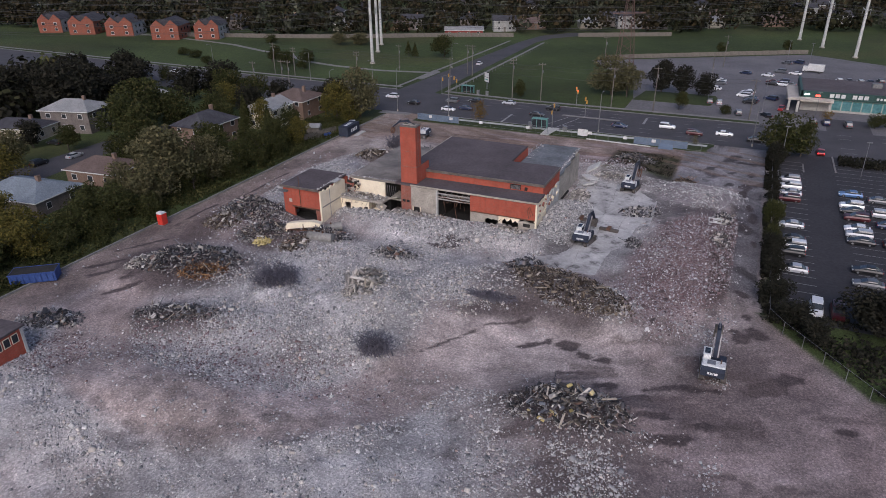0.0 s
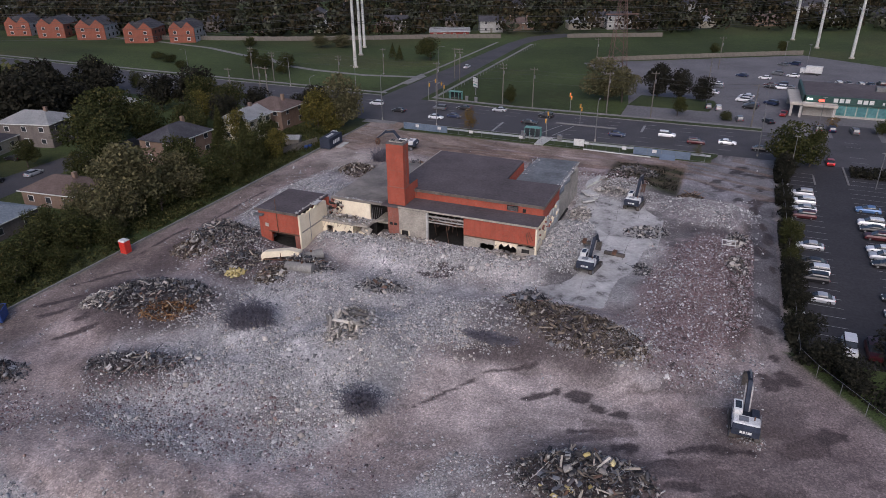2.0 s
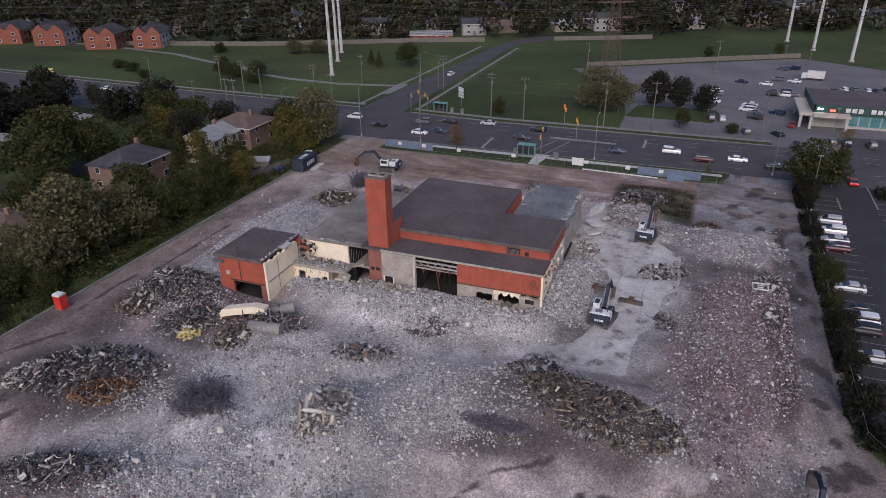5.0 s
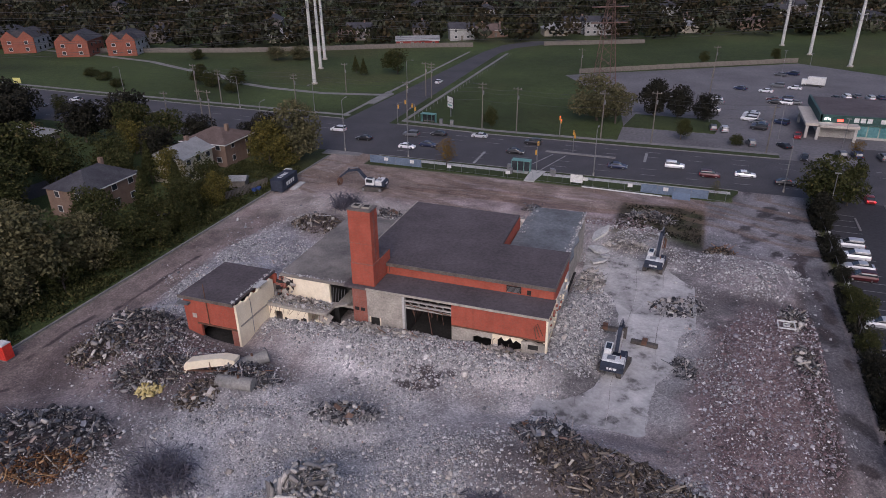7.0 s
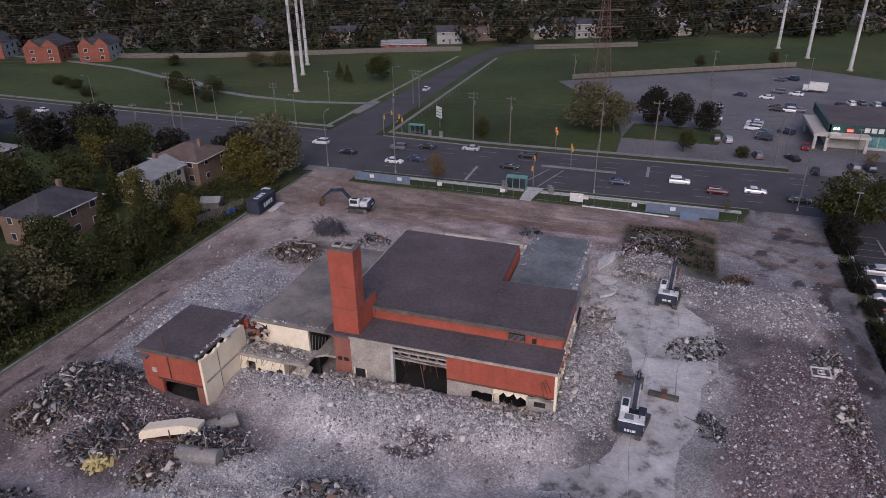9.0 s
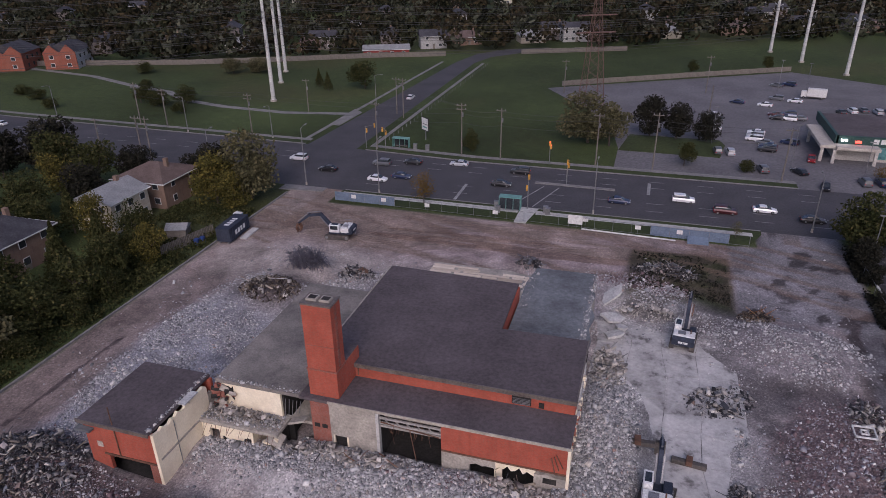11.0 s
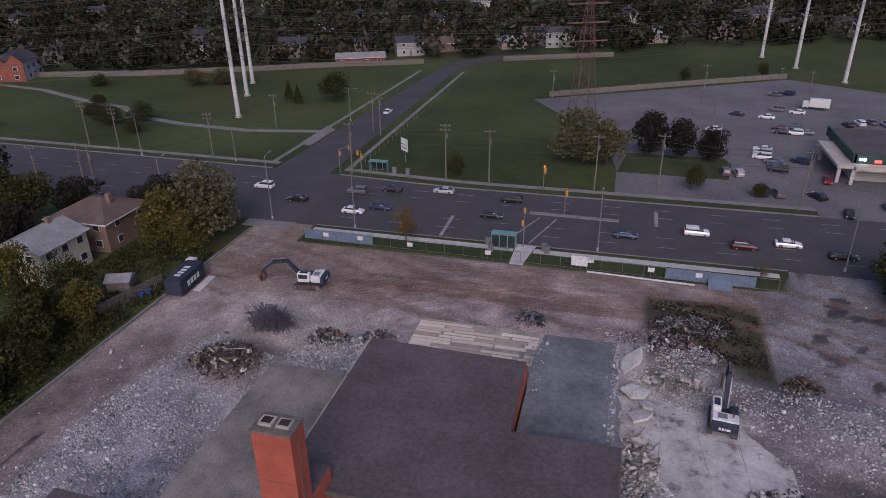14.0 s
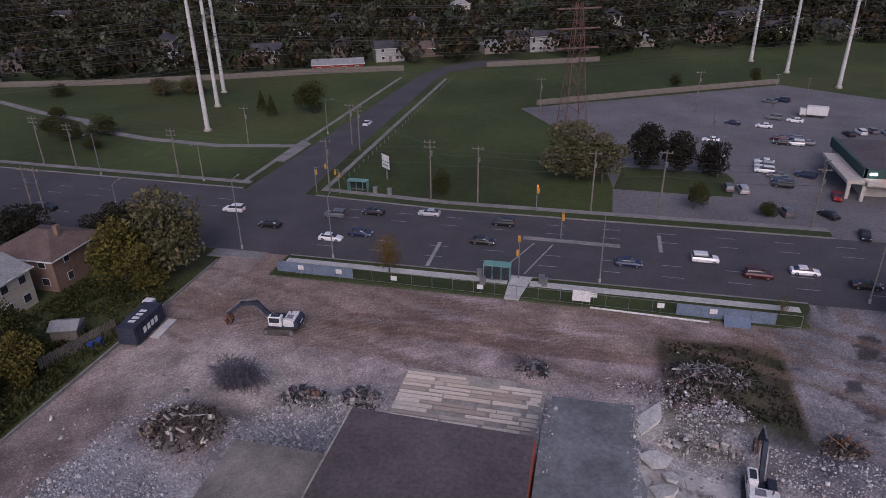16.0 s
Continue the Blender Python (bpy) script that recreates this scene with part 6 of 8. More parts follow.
def section(rows, mat, name, parent, label=""):
    """A body lofted along y: rows of (y, half width, z low, z high)."""
    bm = bmesh.new()
    rings = [[bm.verts.new(p) for p in ((-w, y, z0), (w, y, z0), (w, y, z0 + (z1 - z0) * 0.6), (w * 0.86, y, z1), (-w * 0.86, y, z1), (-w, y, z0 + (z1 - z0) * 0.6))] for y, w, z0, z1 in rows]
    for p, q in zip(rings, rings[1:]):
        for k in range(6):
            bm.faces.new((p[k], p[(k + 1) % 6], q[(k + 1) % 6], q[k]))
    bm.faces.new(rings[0][::-1])
    bm.faces.new(rings[-1])
    bmesh.ops.recalc_face_normals(bm, faces=bm.faces)
    return part(name, bm, mat, parent, label)


def build_car(shape, paint, lit=False):
    mat = car_paint(paint + "_car_paint", PAINTS[paint])
    ob = thing("car", pose(0, 0, -50), "", "car")
    if shape == "sedan":
        section([(-2.3, 0.80, 0.35, 0.75), (-2.2, 0.88, 0.25, 0.92), (-1.3, 0.9, 0.22, 0.98), (0.9, 0.9, 0.22, 0.95), (1.9, 0.86, 0.22, 0.78), (2.3, 0.78, 0.3, 0.62)], mat, "body", ob)
        section([(-1.85, 0.70, 0.9, 0.95), (-1.1, 0.76, 0.9, 1.36), (0.2, 0.76, 0.9, 1.38), (1.15, 0.72, 0.88, 0.95)], M_GLASS, "glasshouse", ob, "dark glass cabin windows")
        section([(-1.12, 0.70, 1.3, 1.41), (-0.4, 0.74, 1.32, 1.45), (0.25, 0.70, 1.3, 1.41)], mat, "roof", ob)
    else:
        section([(-2.25, 0.84, 0.4, 0.9), (-2.2, 0.92, 0.3, 1.1), (-1.0, 0.94, 0.28, 1.12), (1.0, 0.94, 0.28, 1.08), (2.0, 0.9, 0.28, 0.98), (2.3, 0.84, 0.35, 0.8)], mat, "body", ob)
        section([(-2.15, 0.78, 1.0, 1.1), (-1.95, 0.80, 1.0, 1.64), (0.3, 0.80, 1.0, 1.66), (1.2, 0.76, 1.0, 1.08)], M_GLASS, "glasshouse", ob, "dark glass cabin windows")
        section([(-2.0, 0.74, 1.6, 1.72), (-0.6, 0.78, 1.62, 1.76), (0.35, 0.74, 1.6, 1.7)], mat, "roof", ob)
    for s in (-1, 1):
        for y in (-1.4, 1.4):
            w = part("wheel", cyl((s * 0.92, y, 0.33), (s * 0.70, y, 0.33), 0.33, seg=12), M_RUBBER, ob)
            part("rim", cyl((s * 0.935, y, 0.33), (s * 0.9, y, 0.33), 0.2, seg=8), M_STEEL, w)
        part("headlight", box(s * 0.62 - 0.16, s * 0.62 + 0.16, 2.12, 2.28, 0.56, 0.7), M_LAMP, ob)
        part("tail_light", box(s * 0.68 - 0.14, s * 0.68 + 0.14, -2.32, -2.2, 0.68, 0.84), M_TAIL_ON if lit else M_TAIL, ob)
    return ob


def car(x, y, heading, shape, paint, where, lit=False, group=""):
    key = (shape, paint, lit)
    if key not in CARS:
        ob = CARS[key] = build_car(shape, paint, lit)
        ob.matrix_basis = pose(x, y, 0.03, 0, 0, heading) @ Matrix.Scale(0.86, 4)
    else:
        ob = copy_thing(CARS[key], pose(x, y, 0.03, 0, 0, heading))
    kind = "utility car" if shape == "suv" else "saloon car"
    colour = paint.replace("_", " ")
    return tagged(ob, f"{colour} {kind} {where}", "car", group)


# car park beside the drive; heading 90 noses towards -x
LOT = "parked in a marked asphalt bay"
for x, y, h, s, p in ((10.9, 143.1, 90, "suv", "silver"), (11.0, 138.8, 90, "suv", "white"), (10.9, 135.1, 90, "sedan", "silver"), (10.6, 131.7, 90, "suv", "maroon"), (10.8, 118.7, 90, "sedan", "silver"), (10.8, 112.4, 90, "sedan", "black"), (10.9, 109.7, 90, "suv", "white"), (10.6, 107.0, 90, "suv", "black"), (10.8, 101.0, 90, "sedan", "silver"), (21.2, 138.4, 90, "sedan", "blue"), (20.8, 131.9, 90, "suv", "white"), (20.8, 129.2, 90, "sedan", "black"), (21.1, 126.0, 90, "suv", "maroon"), (20.8, 120.9, 90, "sedan", "white"), (20.8, 118.2, 90, "suv", "silver"), (20.8, 115.4, 90, "sedan", "black"), (20.6, 104.4, 90, "sedan", "black"), (20.3, 99.8, 90, "sedan", "grey"),
                      (25.6, 129.0, -90, "suv", "silver"), (25.8, 136.5, -90, "sedan", "grey"), (25.8, 124.0, -90, "sedan", "dark_blue"), (25.8, 115.5, -90, "suv", "black"), (25.6, 107.0, -90, "sedan", "grey"), (13.3, 89.4, 178, "suv", "white"), (15.8, 89.4, 180, "suv", "maroon"), (34.0, 146.0, 90, "suv", "black"), (34.0, 138.0, 90, "sedan", "silver"), (34.0, 128.0, 90, "sedan", "blue"), (34.0, 120.0, 90, "suv", "grey")):
    car(x, y, h, s, p, LOT, group="cars in the car park")
car(17.5, 165.5, 0, "sedan", "red", "leaving the car park with lit tail lights", True)
# shop car park
SHOP = "parked on the pale shop car park"
for x, y, h, s, p in ((-8.3, 239.8, 80, "sedan", "white"), (-8.0, 236.0, 80, "sedan", "grey"), (-1.1, 256.5, 70, "sedan", "dark_blue"), (5.9, 254.6, 75, "sedan", "white"), (9.8, 263.2, 75, "suv", "grey"), (14.4, 261.2, 75, "sedan", "white"),
                      (7.4, 244.0, 80, "sedan", "maroon"), (10.6, 244.8, 80, "suv", "dark_blue"), (7.3, 240.4, 80, "sedan", "black"), (9.9, 240.0, 80, "suv", "white"), (12.4, 241.0, 80, "sedan", "grey"),
                      (0.7, 225.0, 78, "sedan", "white"), (0.2, 222.0, 78, "suv", "silver"), (-0.3, 219.0, 78, "suv", "white"), (1.7, 216.4, 78, "sedan", "grey"), (2.0, 213.6, 78, "sedan", "dark_blue"), (1.6, 210.8, 78, "suv", "black"),
                      (-9.0, 207.0, 5, "suv", "grey"), (-6.4, 206.6, 5, "suv", "silver"), (7.1, 217.6, 60, "suv", "dark_blue"), (-0.9, 196.2, 10, "suv", "grey"), (-9.0, 226.5, 80, "sedan", "white"), (6.0, 196.5, 30, "sedan", "black"),
                      (17.0, 192.8, 5, "suv", "grey"), (20.0, 193.2, 5, "suv", "dark_blue"), (25.0, 193.0, 5, "suv", "grey"), (37.0, 193.0, 5, "suv", "black"), (12.2, 282.0, 60, "sedan", "grey"), (16.0, 284.0, 60, "suv", "dark_blue")):
    car(x, y, h, s, p, SHOP, group="cars on the shop car park")
for k in range(9):
    car(24 + 3.0 * k, 250.5 + 1.2 * (k % 3) + 0.6 * k, 8, ("sedan", "suv")[k % 2], ("black", "white", "grey", "silver", "dark_blue")[k % 5], SHOP, group="cars on the shop car park")
car(9.8, 206.0, 170, "sedan", "red", "waiting by the shop canopy with lit tail lights", True)
# traffic, held at the junction
for x, y, h, s, p in ((-97.5, 178.9, 90, "suv", "white"), (-87.9, 173.8, 90, "sedan", "black"), (-78.3, 180.2, 90, "suv", "grey"), (-75.4, 170.7, -90, "sedan", "white"), (-71.2, 173.4, -90, "sedan", "dark_blue"), (-72.0, 182.6, 90, "sedan", "black"),
                      (-132.6, 172.7, -90, "suv", "black"), (-213.5, 184.0, 90, "sedan", "black"), (-194.5, 176.9, -90, "sedan", "black"), (-190.0, 185.2, 90, "sedan", "white"), (-48.4, 182.2, 90, "suv", "black"), (-50.6, 174.2, -90, "sedan", "black"),
                      (-27.8, 170.9, -90, "sedan", "dark_blue"), (-16.6, 174.5, -90, "suv", "white"), (-9.7, 170.7, -90, "suv", "maroon"), (-3.0, 173.1, -90, "sedan", "white"), (4.2, 170.3, -90, "sedan", "black"), (9.4, 188.5, 170, "sedan", "black"),
                      (-93.0, 240.0, 0, "sedan", "white"), (-62.0, 184.0, 90, "sedan", "silver")):
    car(x, y, h, s, p, "on the wide asphalt road", group="cars on the road")

# ---- trees ----
def leaf_material(name, stops, spread=0.35, low=(0.65, 0.7, 0.65), high=(1.25, 1.2, 1.1)):
    m, nt, b = material(name, 0.8, 0.0, 0.05)
    geo = nt.nodes.new("ShaderNodeNewGeometry")
    n = noise_node(nt, spread, 3.0)
    col = mix(nt, "MULTIPLY", 0.8, ramp(nt, geo.outputs["Random Per Island"], stops), ramp(nt, n.outputs[0], [(0.35, low), (0.65, high)]))
    nt.links.new(col, b.inputs["Base Color"])
    return m


M_LEAF = leaf_material("green_leaves", [(0.0, (0.022, 0.027, 0.010)), (0.5, (0.038, 0.043, 0.017)), (0.85, (0.060, 0.063, 0.024)), (1.0, (0.085, 0.072, 0.03))])
M_LEAF_OLIVE = leaf_material("olive_leaves", [(0.0, (0.055, 0.052, 0.026)), (0.5, (0.085, 0.082, 0.045)), (1.0, (0.13, 0.118, 0.065))])
M_LEAF_YEL = leaf_material("yellowing_leaves", [(0.0, (0.045, 0.042, 0.014)), (0.5, (0.085, 0.078, 0.022)), (1.0, (0.14, 0.115, 0.03))])
M_LEAF_DARK = leaf_material("dark_leaves", [(0.0, (0.012, 0.012, 0.010)), (0.5, (0.022, 0.022, 0.017)), (1.0, (0.036, 0.034, 0.026))])
M_LEAF_RUST = leaf_material("autumn_leaves", [(0.0, (0.06, 0.045, 0.015)), (0.5, (0.12, 0.075, 0.02)), (1.0, (0.19, 0.12, 0.03))])
M_BARK = surface("grey_bark", (0.05, 0.04, 0.032), (0.11, 0.09, 0.075), 1.0, 8.0, 0.95, stretch=(1, 1, 0.3))


def leaf_quads(centres, size, r, hang=0.0):
    n = len(centres)
    q = np.array([(-0.5, -0.32, 0), (0.5, -0.32, 0), (0.5, 0.32, 0), (-0.5, 0.32, 0)])
    s = size * r.uniform(0.6, 1.4, n)
    v = np.einsum("nij,nkj->nki", turns(n, r), q[None] * s[:, None, None])
    if hang:
        v[:, :, 2] *= 1 + hang
    return (v + centres[:, None, :]).reshape(-1, 3), np.arange(4 * n).reshape(-1, 4)


def crown_points(h, w, n, r, lobes=16, low=0.25, hang=False):
    """Leaf places in uneven lobes about the limbs' ends."""
    a = r.uniform(0, 6.283, lobes)
    zz = r.uniform(low, 0.95, lobes)
    girth = np.sin(np.clip((zz - low * 0.5) / (1.02 - low * 0.5), 0, 1) * math.pi) ** 0.6
    d = r.uniform(0.25, 0.85, lobes) * girth
    c = np.stack([d * w * 0.5 * np.cos(a), d * w * 0.5 * np.sin(a), zz * h], -1)
    rad = r.uniform(0.16, 0.30, lobes) * w
    pick = r.integers(0, lobes, n)
    v = r.normal(size=(n, 3))
    v /= np.linalg.norm(v, axis=1)[:, None]
    p = c[pick] + v * (rad[pick] * r.uniform(0.55, 1.05, n))[:, None] * np.array([1, 1, 0.8])
    p[:, 2] = np.clip(p[:, 2], 0.12 * h, None)
    return p, c


TREES = {}


def tree(kind, x, y, h, w, label, group="", seed=0):
    key = (kind, seed % 3)
    if key not in TREES:
        r = np.random.default_rng(seed % 3 + 17 * len(TREES))
        mat, leaf, n, low = {"green": (M_LEAF, 0.34, 4200, 0.22), "olive": (M_LEAF_OLIVE, 0.34, 4600, 0.2), "yellow": (M_LEAF_YEL, 0.34, 3600, 0.18), "dark": (M_LEAF_DARK, 0.42, 4200, 0.25), "rust": (M_LEAF_RUST, 0.30, 1600, 0.3), "thin": (M_LEAF_OLIVE, 0.26, 1500, 0.3),
                             "conifer": (M_LEAF, 0.36, 3600, 0.1)}[kind]
        ob = thing("tree", pose(x, y, 0), "", "tree")
        if kind == "conifer":
            t = r.uniform(0, 1, n) ** 0.7
            a = r.uniform(0, 6.283, n)
            d = (1 - t) * 4.2 * np.sqrt(r.uniform(0.3, 1, n)) * (0.8 + 0.2 * np.sin(t * 60))
            pts, lobes = np.stack([d * np.cos(a), d * np.sin(a), 0.8 + t * 9.2], -1), np.zeros((0, 3))
        else:
            pts, lobes = crown_points(10.0, 9.0, n, r, 22, low)
        v, q = leaf_quads(pts, leaf, r)
        bm = cyl((0, 0, -0.2), (0.1, 0.1, 5.5), 0.26, 0.12, 8)
        for c in lobes[:9]:
            add_cyl(bm, (0.05, 0.05, 2.2 + 0.25 * c[2]), tuple(c), 0.10, 0.03, 5)
        part("trunk", bm, M_BARK, ob, "grey-brown trunk and limbs")
        crown = new("crown", mesh_of("crown", v, q, mat))
        crown.parent = ob
        TREES[key] = ob
    else:
        ob = copy_thing(TREES[key], pose(x, y, 0))
    turn = (seed * 67) % 360
    ob.matrix_basis = pose(x, y, ground_z(x, y), 0, 0, turn) @ Matrix.Diagonal((w / 9.0, w / 9.0, h / 10.0, 1))
    return tagged(ob, label, "tree", group)


BELT = "trees along the site's edge"
rt = random.Random(21)
# belt along the left edge of the site
for k, (x, y, h, w, kd) in enumerate((
        (-99.5, 90.5, 12.2, 12.5, "olive"), (-97.5, 84.0, 8.5, 8.5, "olive"), (-96.5, 99.0, 9.0, 8.5, "olive"), (-95.8, 106.5, 7.0, 7.5, "green"), (-100.0, 104.0, 8.0, 8.0, "green"), (-96.0, 113.5, 7.2, 7.5, "green"),
        (-101.0, 124.0, 9.5, 6.5, "conifer"), (-97.0, 120.0, 7.5, 6.5, "green"), (-95.0, 126.5, 6.5, 5.5, "yellow"), (-103.5, 118.5, 9.5, 7.0, "conifer"), (-106.0, 129.0, 9.0, 6.5, "yellow"), (-99.5, 130.0, 8.0, 6.0, "green"),
        (-97.5, 76.0, 6.5, 7.0, "green"), (-101.0, 71.5, 5.5, 7.0, "green"), (-98.0, 67.5, 5.5, 7.0, "green"), (-103.0, 62.0, 7.0, 8.5, "yellow"), (-97.5, 59.5, 6.0, 7.0, "yellow"), (-104.5, 54.0, 7.5, 8.0, "yellow"),
        (-98.5, 52.0, 6.0, 7.0, "green"), (-97.0, 46.5, 5.5, 6.5, "yellow"), (-103.0, 46.0, 7.0, 8.0, "green"), (-105.5, 98.0, 7.5, 7.5, "green"), (-106.0, 110.0, 8.5, 7.5, "green"), (-104.0, 84.0, 7.0, 7.0, "olive"), (-106.5, 77.5, 5.0, 6.0, "green"),
        (-95.3, 92.5, 5.0, 5.5, "green"), (-94.2, 80.0, 3.8, 5.0, "green"), (-94.0, 101.5, 4.2, 4.6, "green"), (-93.6, 110.0, 4.0, 4.6, "green"), (-94.0, 117.0, 4.2, 5.0, "green"), (-94.3, 70.0, 3.6, 5.0, "green"), (-94.4, 63.0, 3.4, 5.0, "green"))):
    tree(kd, x, y, h, w, {"olive": "full olive-green tree at the edge of the dirt track", "green": "dark green leafy tree at the edge of the site", "yellow": "yellowing green tree at the edge of the site", "conifer": "dark green pointed tree behind the site fence"}[kd], BELT, k)
# big trees at the corner by the road and behind the houses
for k, (x, y, h, w, kd, lab) in enumerate((
        (-164.9, 121.7, 14, 15, "dark", "dense dark tree beside a residential street"), (-183.5, 131.3, 13, 14, "dark", "dense dark tree beside a residential street"), (-174.1, 135.1, 12, 13, "dark", "dense dark tree beside a residential street"), (-179.3, 115.8, 13, 14, "dark", "dense dark tree beside a residential street"), (-134.6, 113.9, 12, 13, "green", "dense green tree beside a residential street"), (-126.4, 111.2, 10, 11, "green", "dense green tree beside a residential street"), (-132.5, 80.1, 8, 9, "yellow", "dense yellowing tree beside a residential street"), (-141.5, 87.8, 8, 8, "olive", "dense olive tree beside a residential street"), (-152.2, 100.5, 6, 6, "dark", "dense dark tree beside a residential street"),
        (-95.0, 155.5, 12.8, 11.5, "olive", "large full olive tree by the road corner"), (-99.5, 151.0, 10.5, 9.5, "yellow", "broad yellow-green tree by the road corner"), (-94.8, 149.5, 7.0, 6.5, "yellow", "yellow-green tree beside the dirt track"), (-103.5, 157.5, 9.0, 8.0, "dark", "dark dense tree behind a larger one"), (-109.0, 160.5, 6.5, 7.5, "dark", "dark dense tree beside the road"),
        (-139.0, 121.0, 13.0, 13.0, "green", "tall dark green tree beside a house"), (-132.5, 127.0, 10.0, 10.0, "green", "dark green tree between houses"), (-147.0, 160.0, 11.0, 11.0, "dark", "dark dense tree near the road"), (-139.0, 155.0, 10.0, 10.0, "green", "dark green tree near the road"), (-152.0, 152.0, 9.5, 10.0, "dark", "dark dense tree behind houses"),
        (-133.0, 148.0, 8.0, 8.5, "yellow", "yellow-green tree behind houses"), (-127.5, 152.5, 9.0, 9.0, "green", "dark green tree behind houses"), (-123.0, 158.0, 7.0, 7.0, "dark", "dark dense tree near the road"), (-172.0, 150.0, 11.0, 12.0, "dark", "dark dense tree behind houses"), (-185.0, 160.0, 10.5, 12.0, "dark", "dark dense tree beside the road"), (-197.0, 150.0, 11.0, 13.0, "dark", "dark dense tree beside the road"),
        (-168.0, 136.0, 10.0, 11.0, "dark", "dark dense tree behind a house"), (-180.0, 128.0, 11.0, 12.0, "dark", "dark dense tree behind a house"), (-195.0, 132.0, 11.0, 13.0, "dark", "dark dense tree behind a house"), (-146.0, 132.0, 10.0, 10.0, "green", "dark green tree behind a house"), (-142.0, 102.0, 6.0, 6.0, "green", "small green tree beside a street"), (-122.0, 100.0, 7.0, 7.0, "green", "dark green tree between houses"), (-113.0, 101.0, 8.0, 7.5, "olive", "olive tree between houses"), (-112.0, 66.0, 6.0, 6.5, "yellow", "yellowing tree beside a bungalow"),
        (-170.0, 96.0, 8.0, 9.0, "dark", "dark dense tree beside a bungalow"), (-180.0, 108.0, 9.0, 10.0, "dark", "dark dense tree beside houses"), (-128.0, 66.0, 6.0, 7.0, "green", "dark green tree beside a bungalow"), (-125.0, 108.0, 8.0, 8.0, "green", "dark green tree between houses"), (-118.0, 128.5, 8.0, 7.0, "green", "dark green tree between houses"), (-115.5, 133.0, 9.0, 6.0, "conifer", "tall pointed tree beside a pale house"), (-121.0, 142.0, 8.5, 8.0, "dark", "dark dense tree behind a pale house"), (-127.0, 135.0, 9.0, 9.0, "green", "dark green tree behind houses"))):
    tree(kd, x, y, h, w, lab, "trees among the houses", k + 5)
